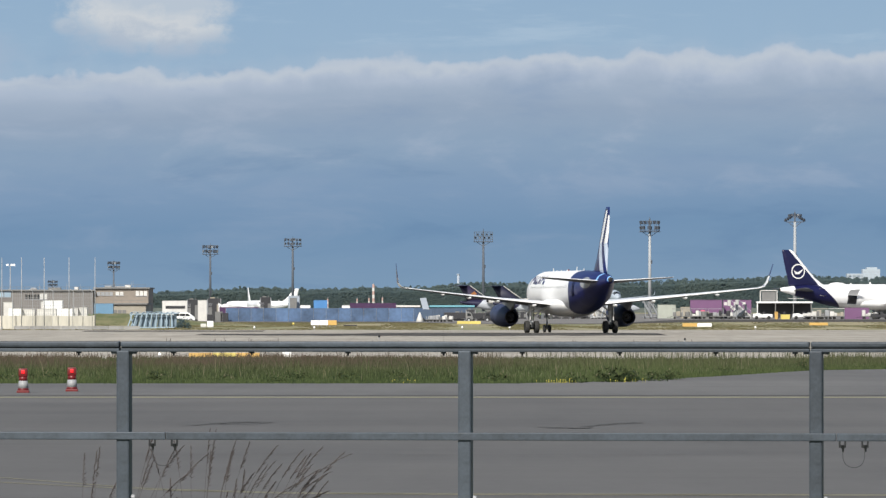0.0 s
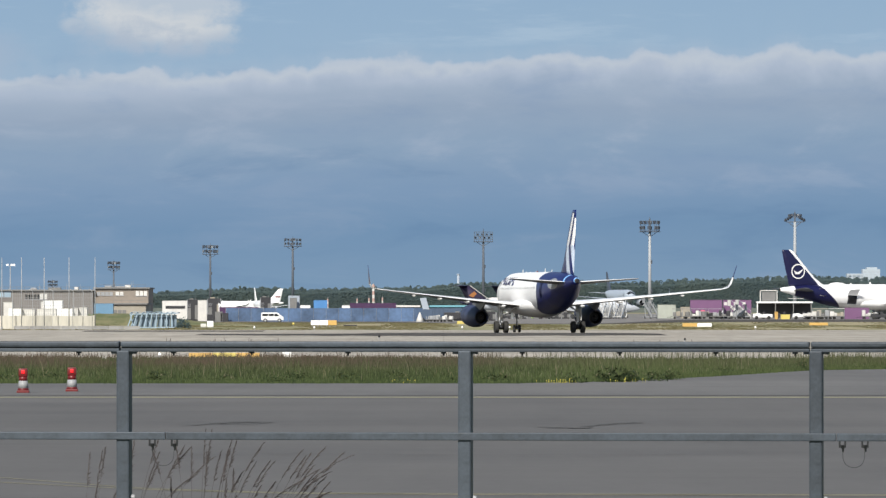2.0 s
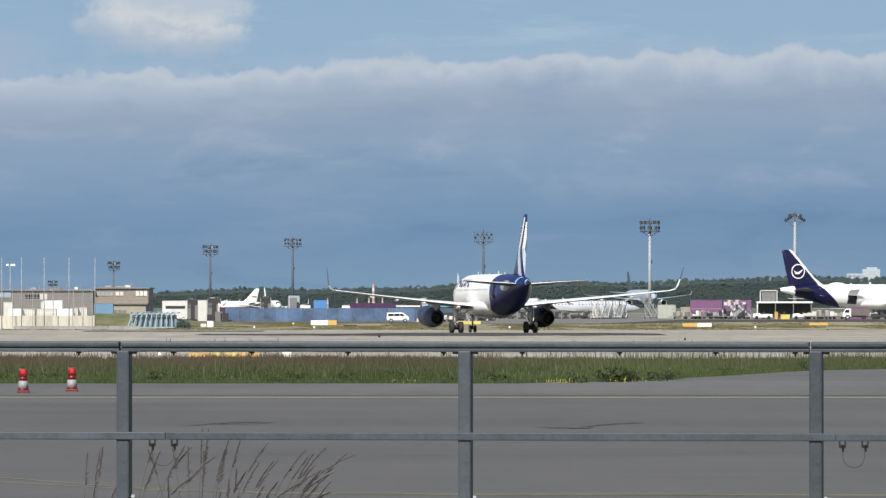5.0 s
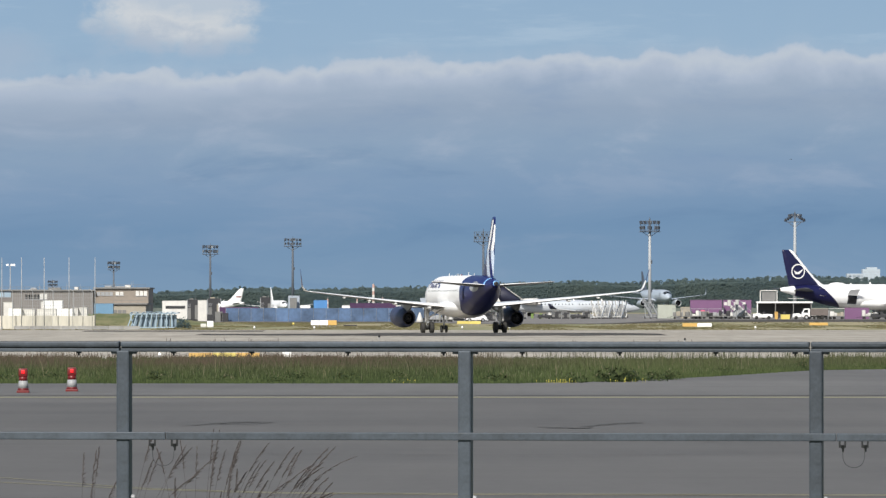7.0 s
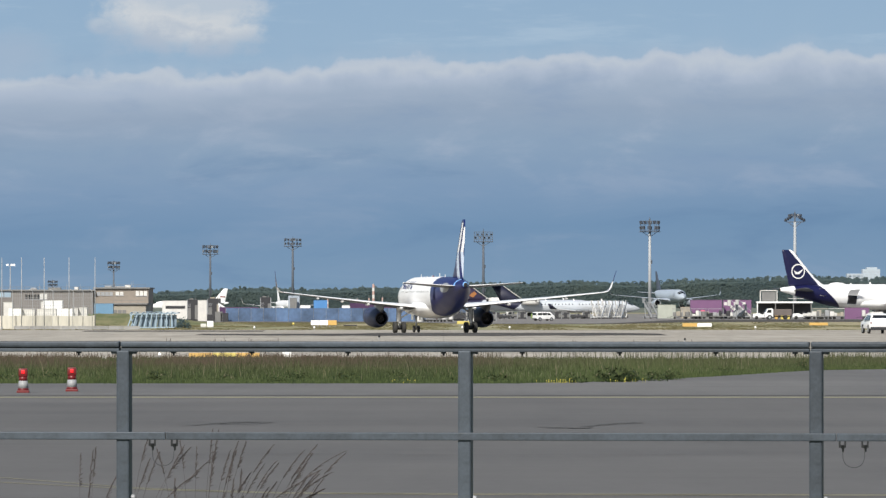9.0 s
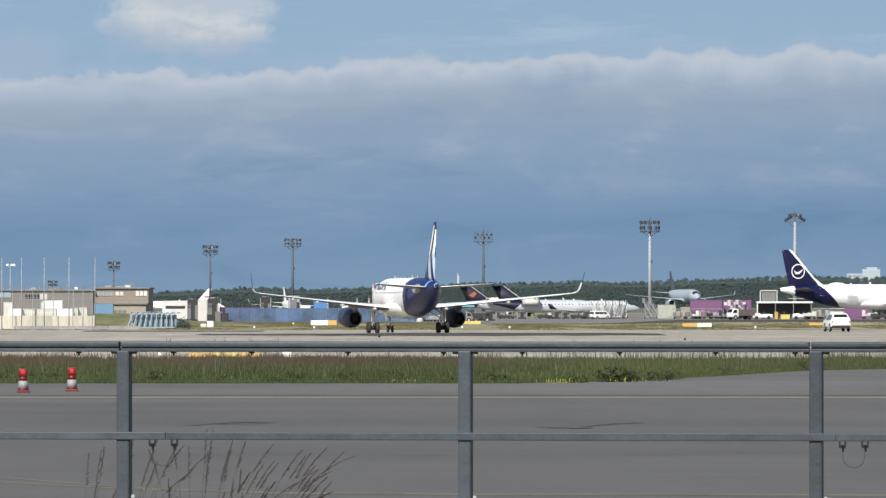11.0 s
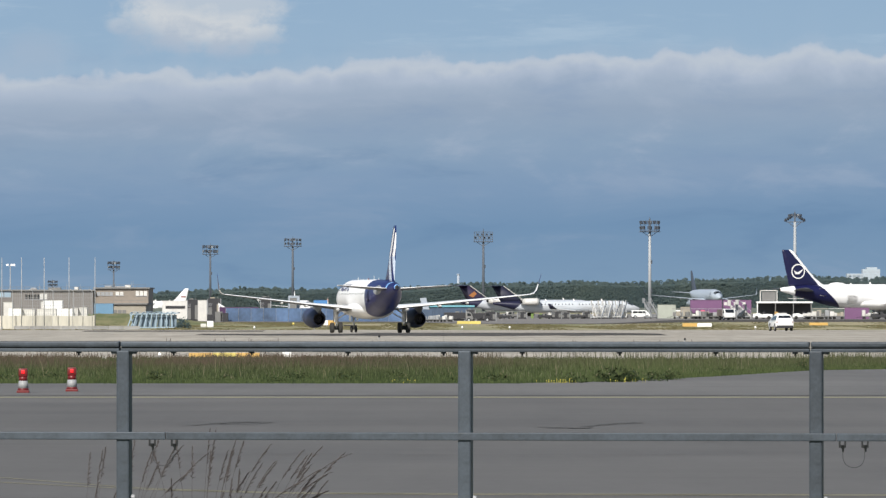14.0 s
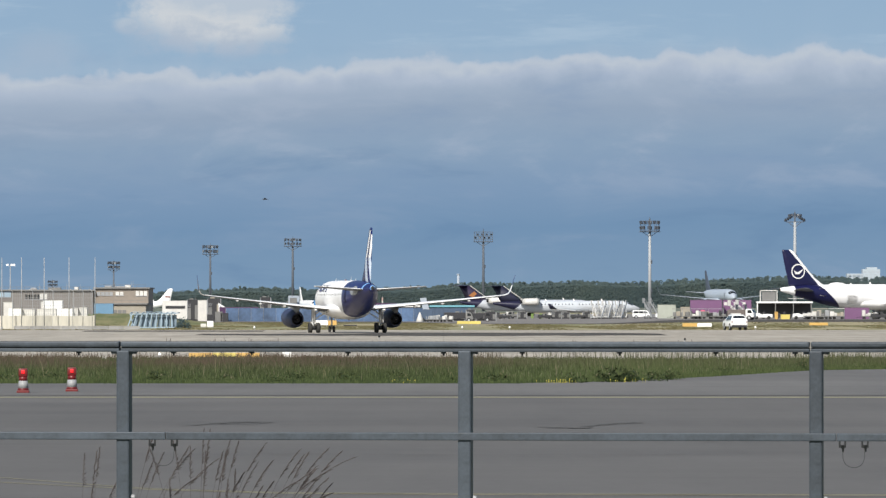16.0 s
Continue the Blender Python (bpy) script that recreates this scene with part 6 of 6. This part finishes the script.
def baggage_cart(x, y, load, label):
    root = thing("baggage_cart", label, "cart", pose(x, y, height(y, x), 0, 0, 90 + 4 * math.sin(x)), "baggage carts")
    part("deck", boxed(-0.75, 0.75, -1.4, 1.4, 0.42, 0.55, 0.02), MIDGREY, root)
    rng = random.Random(int(x * 10))
    covered = rng.random() < 0.45
    for sx in (-0.55, 0.55):
        for sy in (-1.0, 1.0):
            part("wheel", loft(bmesh.new(), [disc_ring_x(0.22, sx - 0.08, sy, 0.22), disc_ring_x(0.22, sx + 0.08, sy, 0.22)]), RUBBER, root)
            part("post", boxed(sx - 0.03, sx + 0.03, sy * 1.3 - 0.03, sy * 1.3 + 0.03, 0.55, 1.75 if covered else 1.15, 0.005), GREY, root)
    if covered:
        part("canopy", boxed(-0.75, 0.75, -1.45, 1.45, 1.75, 1.82, 0.02), load, root)
    u = -1.2
    while u < 0.9:
        w = rng.uniform(0.35, 0.8)
        part("load", boxed(-0.6, 0.6, u, u + w - 0.04, 0.55, rng.uniform(0.85, 1.55), 0.08), rng.choice((load, load, OFFWHITE, CHARCOAL, MIDGREY, BEIGE_WALL)), root)
        u += w
    part("drawbar", bar(bmesh.new(), (0, 1.4, 0.4), (0, 2.3, 0.3), 0.07, 0.07), DARK_STEEL, root)
    return root


def tractor(label, at, body):
    """A low open baggage tractor."""
    root = thing("tractor", label, "tractor", at)
    part("body", prism(bmesh.new(), ((-1.6, 0.3), (-1.6, 0.85), (-0.4, 0.9), (0.2, 0.75), (0.5, 1.0), (1.55, 0.95), (1.65, 0.3)), -0.75, 0.75, 0.06), body, root)
    part("seat", boxed(-0.3, 0.3, -0.45, 0.0, 0.85, 1.25, 0.06), CHARCOAL, root)
    part("steering_column", tube(bmesh.new(), (0, 0.5, 0.9), (0, 0.25, 1.3), 0.03), DARK_STEEL, root)
    part("tow_hook", boxed(-0.08, 0.08, -1.75, -1.6, 0.35, 0.5, 0.02), DARK_STEEL, root)
    for sx in (-1, 1):
        for y in (-1.0, 1.05):
            part("wheel", loft(bmesh.new(), [disc_ring_x(0.18, sx * 0.6, y, 0.3), disc_ring_x(0.3, sx * 0.62, y, 0.3), disc_ring_x(0.3, sx * 0.77, y, 0.3), disc_ring_x(0.18, sx * 0.79, y, 0.3)]), RUBBER, root, "", True)
    return root


def high_loader(x, y):
    """A cargo loader: bridge, scissor lift, cab and white canopy edge."""
    root = thing("cargo_loader", "dark open cargo loader with a white canopy edge", "loader", pose(x, y, height(y, x)))
    part("canopy", boxed(-5.2, 4.6, 0, 3.4, 2.75, 3.05, 0.06), WHITE, root, "white canopy edge")
    part("back_wall", boxed(-5.0, 4.4, 3.1, 3.3, 0.6, 2.75), CHARCOAL, root, "dark interior")
    part("chassis", boxed(-5.0, 4.4, 0.2, 3.2, 0.45, 0.75, 0.03), CHARCOAL, root)
    for u in (-5.05, -1.9, 1.2, 4.3):
        part("post", boxed(u - 0.08, u + 0.08, 0.05, 0.2, 0.4, 2.76, 0.01), WHITE if u < -5 else MIDGREY, root)
    for u in (-4, -3.2, 3.2, 4):
        part("wheel", loft(bmesh.new(), [disc_ring(0.42, 0.1, 14, u, 0.42), disc_ring(0.42, 0.5, 14, u, 0.42)]), RUBBER, root)
    lift = part("lift_frame", bar(bar(bar(bmesh.new(), (-4.5, 1, 3.05), (-4.5, 1, 5.0), 0.16, 0.16), (-1.6, 1, 3.05), (-1.6, 1, 5.0), 0.16, 0.16), (-4.6, 1, 4.95), (-1.5, 1, 4.95), 0.16, 0.16), OFFWHITE, root, "raised pale lift frame")
    part("lift_cage", boxed(-4.2, -1.8, 1.1, 2.2, 3.1, 4.8, 0.04), MIDGREY, lift)
    part("guard_rail", bar(bar(bmesh.new(), (0.2, 0.3, 3.6), (4.4, 0.3, 3.5), 0.06, 0.06), (4.4, 0.3, 3.0), (4.4, 0.3, 3.6), 0.06, 0.06), OFFWHITE, root)
    return root


def shrink(root, k):
    """A smaller build of the same vehicle."""
    for ob in root.children_recursive:
        ob.data.transform(Matrix.Scale(k, 4))
    return root


van = minibus("white minibus driving along the apron road", pose(-50.07, 1440, height(1440), 0, 0, -90))
SUV_K = 1.12
SUV_OUT = tuple((a * SUV_K, b * SUV_K) for a, b in ((-2.18, 0.42), (-2.26, 0.95), (-2.12, 1.2), (-1.72, 1.6), (-1.2, 1.68), (0.2, 1.66), (1.05, 1.12), (2.0, 0.98), (2.2, 0.75), (2.2, 0.42)))
suv = road_vehicle("car", "white sport utility car driving behind the airliner", "car", pose(50.61, 850, height(850), 0, 0, 18), SUV_OUT, 2.0, WHITE,
                   (((-2.07, 1.25), (-1.79, 1.68), (-0.56, 1.72), (-0.56, 1.25)), ((-0.47, 1.25), (-0.47, 1.72), (0.17, 1.72), (0.87, 1.25))),
                   (((0.34, 1.79), (1.12, 1.30)), ((-2.35, 1.31), (-2.0, 1.72))), (-1.51, 1.51), 0.40)
for ob in suv.children:
    for v in ob.data.vertices:
        if v.co.z > 1.2:
            v.co.x *= 1 - 0.34 * (v.co.z - 1.2) / 0.7
part("rear_skirt", boxed(-0.92, 0.92, -2.58, -2.4, 0.36, 0.62, 0.04), CHARCOAL, suv, "dark plastic rear skirt")
part("light_bar", boxed(-0.6, 0.6, -0.6, -0.3, 1.86, 2.02, 0.03), OFFWHITE, suv, "pale roof light bar")
second_van = minibus("white minibus passing behind the purple trailers", pose(62.55, 1600, height(1600, 50), 0, 0, 90))
truck = box_truck("white service truck with a brown-grey load", pose(63.54, 1205, height(1205, 62), 0, 0, 90), surface("brown_grey_load", (0.15, 0.125, 0.115), 0.7, vary=0.4), 3.7, 2.1)
shrink(truck, 0.8)

# left of the apron: white units behind the wall
for px, py0, py1, w, d in ((14, 535, 556, 16, 1050), (27, 546, 558, 24, 1046), (50, 547, 558, 22, 1047), (76, 534, 549, 8, 1056), (93, 532, 548, 34, 1055), (82, 547, 558, 34, 1046), (118, 546, 558, 20, 1047), (132, 545, 558, 12, 1048), (147, 544, 557, 14, 1049)):
    top, low = 2.9 + (540 - py0) * d / 13200, height(d)
    container("white ribbed cargo unit stacked behind the wall", (px - 784) * d / 13200, d, low, w * d / 13200, top - low - 0.06, WHITE if px in (27, 93, 118) else OFFWHITE)
container("pale blue and grey cargo container beside the hall", -63.74, 1400, height(1400), 3.61, 3.11 - height(1400), surface("faded_blue", (0.12, 0.235, 0.36), 0.6, vary=0.2))
container("white service vehicle body beside the hall", -62.1, 1380, height(1380), 2.93, 0.9, MIDGREY)
# sheds and vans behind the steel frames
shed = container("white shed with a dark window slot", -56.14, 1560, height(1560), 5.2, 3.73 - height(1560), OFFWHITE, 5)
part("window_slot", boxed(-1.9, 2.2, -0.08, 0.1, 2.55, 3.14, 0.02), CHARCOAL, shed, "long dark window slot")
service_unit("dark grey generator unit", -52.02, 1550, 2.35, 3.96 - height(1550), CHARCOAL, MIDGREY)
container("white tool container beside a generator unit", -49.86, 1545, height(1545), 1.87, 3.84 - height(1545), OFFWHITE, 3)
service_unit("dark service unit by the mast", -47.25, 1540, 2.8, 4.18 - height(1540), CHARCOAL, BEIGE_WALL)
for px, h, m in ((388, 2.0, MIDGREY), (398, 1.7, CHARCOAL), (374, 1.4, CHARCOAL)):
    container("low dark apron equipment unit", (px - 784) * 1500 / 13200, 1496, height(1496), 1.5, h, m)
sl = thing("conveyor", "white conveyor boom standing at a slant", "conveyor", pose(-45.9, 1530, height(1530)))
part("boom", bar(bmesh.new(), (-0.2, 0, 3.6), (2.3, 0, 2.1), 0.5, 0.3), WHITE, sl)
part("stand", bar(bmesh.new(), (0.0, 0, 0), (0.0, 0, 3.6), 0.3, 0.3), WHITE, sl)
bus = box_truck("dark bus parked behind the blue fence", pose(-38.95, 1530, height(1530), 0, 0, -90), PLUM, 8.0, 2.9, PLUM)
service_unit("dark vehicle body behind the blue fence", -36.51, 1535, 2.21, 4.41 - height(1535), CHARCOAL, MIDGREY)
box_truck("dark truck parked behind the blue fence", pose(-32.96, 1532, height(1532), 0, 0, -90), PLUM, 6.0, 2.5, MIDGREY)
container("pale grey portal unit beside the mast", -32, 1600, height(1600), 2.42, 4.84 - height(1600), PALE, 3)
container("grey cladding unit beside the mast", -32.04, 1596, height(1596), 1.45, 4.35 - height(1596), MIDGREY, 3)
container("white flat trailer behind the blue fence", -28.84, 1560, height(1560), 2.13, 2.78 - height(1560), WHITE, 2)
container("blue cargo container behind the fence", -25.81, 1570, height(1570), 2.85, 3.85 - height(1570), BLUE, 3)
container("long dark plum trailer behind the fence", -14.84, 1580, height(1580), 9.82, 3.26 - height(1580), PLUM, 3)
container("white van body behind the fence", -20.61, 1582, height(1582), 1.68, 2.78 - height(1582), WHITE, 2)
DUSK_BLUE = surface("dull_blue_sheet", (0.050, 0.078, 0.125), 0.6, vary=0.5, grain=1.6, stain=0.3)
for label, px, w in (("dull blue trailer with a pale top edge", -7.7, 5.22), ("long dark blue trailer with a turquoise canopy edge", 1.99, 9.72)):
    edge = container(label, px, 1642, height(1642), w, 2.65, DUSK_BLUE, 3)
    part("canopy_edge", boxed(-w / 2 - 0.1, w / 2 + 0.1, -0.25, 3.1, 2.65 + 0.07, 3.02 + 0.1, 0.03), TURQUOISE if "turquoise" in label else OFFWHITE, edge, "pale canopy edge")
tent = thing("cover", "white cone-shaped canvas cover", "cover", pose(-4.57, 1470, height(1470)))
part("canvas", loft(bmesh.new(), [disc_ring_z(0.85, 0.0, 10), disc_ring_z(0.55, 0.7, 10), disc_ring_z(0.12, 1.9, 10)]), OFFWHITE, tent, "", True)
part("tip", tube(bmesh.new(), (0, 0, 1.85), (0, 0, 2.05), 0.05), GREY, tent)
for k, (px, load) in enumerate(((766, GREY), (778, MIDGREY), (790, GREY))):
    baggage_cart((px - 784) * 1480 / 13200, 1480 + k, load, "baggage cart with a flat canopy")
shrink(box_truck("dark truck parked on the apron", pose(3.52, 1500, height(1500), 0, 0, -90), CHARCOAL, 5.0, 2.2, MIDGREY), 0.85)
shrink(box_truck("dark truck parked on the apron", pose(7.33, 1512, height(1512), 0, 0, -90), CHARCOAL, 4.6, 2.0, CHARCOAL), 0.85)
lift = thing("lift_platform", "grey lift platform with a tilted pale panel", "lift platform", pose(-3.2, 1498, height(1498)))
part("body", boxed(-1.1, 1.1, 0, 2.2, 0.35, 2.45, 0.06), DUSK_BLUE, lift, "dull blue-grey body")
part("panel", loft(bmesh.new(), [[(-0.85, 0.2, 2.5), (0.45, 0.2, 2.5), (0.45, 0.35, 2.5), (-0.85, 0.35, 2.5)], [(-1.45, 0.2, 4.75), (-0.2, 0.2, 4.85), (-0.2, 0.35, 4.85), (-1.45, 0.35, 4.75)]]), PALE, lift, "tilted pale panel")
for u in (-0.8, 0.8):
    part("wheel", loft(bmesh.new(), [disc_ring(0.38, -0.05, 14, u, 0.38), disc_ring(0.38, 0.2, 14, u, 0.38)]), RUBBER, lift)
for px, w, h in ((756, 1.6, 1.5), (812, 2.4, 1.7), (833, 2.0, 2.3), (851, 1.8, 1.6), (868, 2.4, 1.9)):
    service_unit("dark apron service unit with a pale panel", (px - 784) * 1550 / 13200, 1550, w, h, CHARCOAL, MIDGREY)
# round the regional jets
for px, w, h in ((893, 1.6, 1.3), (924, 2.2, 1.5), (964, 1.3, 1.2), (985, 2.4, 1.6), (1001, 2.0, 1.4), (1022, 1.4, 1.2), (1038, 1.8, 1.5)):
    if w < 1.7:
        tractor("small dark tug under a regional jet", pose((px - 784) * 1668 / 13200, 1668, height(1668), 0, 0, 90), CHARCOAL)
    else:
        service_unit("low dark loading unit under a regional jet", (px - 784) * 1668 / 13200, 1668, w, h, CHARCOAL, MIDGREY, 2.0)
for k, px in enumerate((880, 900, 915, 975, 990, 1010, 1030, 1045)):
    d = 1690 - 6 * (k % 3)
    if k in (2, 5):
        shrink(box_truck("grey apron tug beside a regional jet", pose((px - 784) * d / 13200, d, height(d), 0, 0, 90), MIDGREY, 3.4, 1.5, MIDGREY), 0.75)
    else:
        baggage_cart((px - 784) * d / 13200, d, (MIDGREY, GREY, CHARCOAL)[k % 3], "baggage cart beside a regional jet")
# plain boxes in place of workers in lime vests
for px in (942, 957):
    container("lime-green box standing in for an apron worker in hi-vis", (px - 784) * 1690 / 13200, 1690, height(1690), 0.6, 1.1, HI_VIS, 0.6)
for px, turn in ((1063, 13), (1071, -11), (1083, 14), (1094, -13), (1103, 9)):
    stairs("white boarding stairs beside the regional jet", (px - 784) * (1652 + turn * 0.1) / 13200, 1652 + turn * 0.1, turn, 3.1, OFFWHITE if turn > 0 else PALE, WHITE if turn > 0 else OFFWHITE)
stairs("grey boarding stairs beside the mast", 46.72, 1640, 20, 3.6, GREY, GREY)
container("pale grey-green container beside the mast", 46.8, 1560, height(1560, 47), 3.78, 2.9 - height(1560, 47), surface("grey_green_paint", (0.36, 0.38, 0.33), 0.6, vary=0.2), 2.6)
container("brown-grey freight unit beside a purple trailer", 46.8, 1440, height(1440, 47), 1.75, 2.2, BEIGE_WALL, 2.4)
container("purple trailer on wheels", 46.95, 1330, height(1330, 47), 5.64, 2.35, PURPLE, 2.5, "trailer", 1.0, ribs=False)
marked = container("purple trailer with pale square markings, on wheels", 52.65, 1334, height(1334, 52), 5.05, 2.35, PURPLE, 2.5, "trailer", 1.0, ribs=False)
for u in (-2.1, -0.35, 1.2):
    part("marking", boxed(u - 0.28, u + 0.28, -0.012, 0.02, 2.45, 3.0, 0.005), OFFWHITE, marked, "pale square marking")
for px, m in ((1205, MIDGREY), (1222, MIDGREY), (1236, GREY), (1250, PINK), (1268, GREY), (1285, OFFWHITE)):
    baggage_cart((px - 784) * 1290 / 13200, 1290 + px % 3, m, "baggage cart loaded with pink bags" if m is PINK else "grey baggage cart in front of a trailer")
stairs("white boarding stairs in front of a purple trailer", 52.98, 1300, 25, 2.4, OFFWHITE, GREY)
stairs("grey boarding stairs in front of a purple trailer", 50.27, 1296, -20, 1.6, GREY, MIDGREY)
high_loader(59.65, 1295)
for px, d, m in ((1350, 1240, WHITE), (1386, 1250, CHARCOAL), (1420, 1240, WHITE), (1441, 1243, OFFWHITE)):
    tractor("low white baggage tractor on the apron" if m is not CHARCOAL else "small dark tug on the apron", pose((px - 784) * d / 13200, d, height(d, 56), 0, 0, 90), m)
for px, m in ((1437, OFFWHITE), (1452, BEIGE_WALL), (1466, GREY), (1480, OFFWHITE)):
    baggage_cart((px - 784) * 1238 / 13200, 1238, m, "loaded baggage cart beside the parked airliner")
container("yellow ground power unit on the apron", 56.84, 1238, height(1238, 57), 1.5, 0.75, YELLOW, 1.0)
container("orange crate on the apron", 55.25, 1236, height(1236, 57), 0.5, 1.2, ORANGE, 0.6)
container("pale purple freight unit beside the parked airliner", 69.5, 1252, height(1252, 66), 4.1, 1.9, PURPLE, 1.4)
tractor("dark belt loader beside the parked airliner", pose(72.71, 1240, height(1240, 70), 0, 0, 90), CHARCOAL)
baggage_cart(71.19, 1243, OFFWHITE, "loaded baggage cart beside the parked airliner")


def swift(label):
    """A small dark bird with long swept wings, flying along -x."""
    root = thing("bird", label, "bird", pose(300, 230, 7))
    part("body", loft(bmesh.new(), [[(x, r * math.cos(2 * math.pi * i / 8), r * math.sin(2 * math.pi * i / 8)) for i in range(8)] for x, r in ((-0.085, 0.004), (-0.06, 0.016), (-0.01, 0.02), (0.04, 0.013), (0.08, 0.004))]), CHARCOAL, root, "", True)
    for s in (-1, 1):
        part("wing", loft(bmesh.new(), [[(x0, s * y, z), (x1, s * y, z), (x1, s * y, z + t), (x0, s * y, z + t)] for x0, x1, y, z, t in ((-0.035, 0.02, 0.01, 0.005, 0.006), (-0.03, 0.02, 0.08, 0.03, 0.005), (0.03, 0.045, 0.19, 0.035, 0.003))]), CHARCOAL, root)
    part("tail", loft(bmesh.new(), [[(0.07, -0.008, 0), (0.07, 0.008, 0), (0.07, 0.008, 0.005), (0.07, -0.008, 0.005)], [(0.13, -0.025, 0), (0.13, 0.025, 0), (0.13, 0.025, 0.003), (0.13, -0.025, 0.003)]]), CHARCOAL, root)
    return root


early_bird, late_bird, diving_bird, low_bird = (swift("small dark swift in fast flight") for _ in range(4))


# ---- what moves ----
def motions():
    # the airliner rolls away to the left at a brisk walking-to-cycling taxi pace
    track = ((0, 12.19, 710.0), (2, 9.41, 726.4), (4, 6.55, 743.3), (6, 3.62, 760.6), (8, 0.65, 778.1), (10, -2.32, 795.6), (12, -5.25, 812.9), (14, -8.11, 829.7), (16, -10.85, 845.9))
    walk(jet, [(t, pose(x, y, height(y) + 0.03, 0, 0, 9.6 - 0.045 * t)) for t, x, y in track])
    for k, w in enumerate(jet_wheels):
        base, r = w.matrix_basis.copy(), (0.58 if k < 4 else 0.38)
        step = 0.1 if k < 4 else 1 / 15
        walk(w, [(i * step, base @ pose(0, 0, 0, 0, math.degrees(8.6 * i * step / r), 0)) for i in range(round(16 / step) + 1)])
    # airliners far off
    walk(left_jet, [(t, pose(-86.97 - 3.71 * t, 3500 + 0.5 * t, height(3500), 0, 0, 82)) for t in (0, 8, 16)])
    walk(front_jet, [(t, pose((452 + 5.8 * t - 784) / 13200 * (3350 - 6.5 * t), 3350 - 6.5 * t, height(3350), 0, 0, 192)) for t in (0, 4, 8, 12, 16)])
    walk(right_jet, [(t, pose((1072 + 12.67 * t - 784) / 13200 * (2400 - 7.4 * t), 2400 - 7.4 * t, height(2400 - 7.4 * t), 0, 0, 192)) for t in (0, 4, 8, 12, 16)])
    # road traffic
    rows = ((0, 325, 1440, -90), (1, 403, 1440, -90), (2, 482, 1440, -90), (4, 632, 1445, -88), (6.5, 808, 1470, -82), (9, 962, 1560, -62), (10.5, 1040, 1625, -55), (11.5, 1082, 1660, -60), (13, 1127, 1690, -75), (14, 1134, 1692, -85), (16, 1136, 1692, -88))
    walk(van, [(t, pose((p - 784) / 13200 * d, d, height(d) + 0.03, 0, 0, a)) for t, p, d, a in rows])
    rows = ((0, 2165, 457, 3), (4, 1840, 565, 3), (7, 1646, 646, 5), (8, 1593, 672, 6), (9, 1550, 700, 7), (11.5, 1465, 768, 7), (12.5, 1433, 795, 7), (14, 1382, 838, 8), (15, 1343, 866, 9), (16, 1301, 892, 10))
    walk(suv, [(t, pose((p - 784) / 13200 * d, d, height(d, (p - 784) / 13200 * d) + 0.03, 0, 0, a)) for t, p, d, a in rows])
    rows = ((0, 1687, 1232, 90), (4, 1552, 1232, 90), (6.5, 1462, 1232, 90), (8, 1409, 1232, 91), (9, 1378, 1232, 94), (10.5, 1326, 1228, 108), (11.5, 1302, 1226, 126), (12.2, 1292, 1224, 145), (13, 1283, 1222, 172), (14, 1285, 1220, 194), (15, 1294, 1222, 228), (16, 1312, 1222, 252))
    walk(truck, [(t, pose((p - 784) / 13200 * d, d, height(d, (p - 784) / 13200 * d) + 0.03, 0, 0, a)) for t, p, d, a in rows])
    rows = ((0, 1300), (8, 1262), (11.5, 1238), (13, 1207), (14, 1194), (16, 1178))
    walk(second_van, [(t, pose((p - 784) / 13200 * 1600, 1600, height(1600, (p - 784) / 13200 * 1600) + 0.03, 0, 0, 90)) for t, p in rows])
    # the cargo hatch of the parked airliner swings shut
    walk(hatch, [(t, Matrix.Translation(HINGE) @ pose(0, 0, 0, 0, a, 0)) for t, a in ((0, -145), (9.3, -145), (10.0, -100), (10.7, -40), (11.2, 0), (16, 0))])
    # clouds drift to the right
    walk(backdrop, [(0, pose(0, 0, 0)), (16, pose(20, 0, 0))])
    base = puff.matrix_basis.translation.copy()
    walk(puff, [(t, pose(base.x + 2.4 * t, base.y, base.z)) for t in (0, 8, 16)])
    # swifts cross the view
    walk(early_bird, [(0, pose(72, 230, 8.5)), (3.0, pose(6.2, 230, 7.3)), (3.3, pose(0.82, 230, 6.93)), (3.6, pose(-5.09, 230, 6.33)), (3.9, pose(-11.2, 230, 6.1)), (16, pose(-270, 230, 12))])
    walk(late_bird, [(0, pose(345, 230, 9)), (15.5, pose(6.36, 230, 4.76)), (15.7, pose(1.57, 230, 5.15)), (15.8, pose(-1.17, 230, 5.41)), (15.9, pose(-2.87, 230, 5.70)), (16, pose(-5.49, 230, 6.16))])
    dive = ((0, -130, 100), (6.1, 5.7, 27.5), (6.3, 10.6, 24.4), (6.5, 15.4, 21.1), (6.7, 20.1, 18.8), (6.9, 24.7, 16.4), (7.0, 28.0, 14.6), (8.5, 68, 12), (16, 260, 40))
    walk(diving_bird, [(t, pose(x, 600, z, 0, 0, 180)) for t, x, z in dive])
    sweep = ((0, 463, 12), (13.2, 13.7, 6.0), (13.4, 6.8, 4.78), (13.5, 3.41, 4.17), (13.6, 0.0, 3.7), (14.0, -15.6, 3.6), (16, -84, 8))
    walk(low_bird, [(t, pose(x, 250, z)) for t, x, z in sweep])
    # stalks sway in the wind
    for k, s in enumerate(stalks):
        p = s.location.copy()
        walk(s, [(t * 0.5, pose(p.x, p.y, p.z, 0, 1.6 * math.sin(t * 1.1 + k) + 0.9 * math.sin(t * 2.3 + 2 * k), 0)) for t in range(33)])


motions()
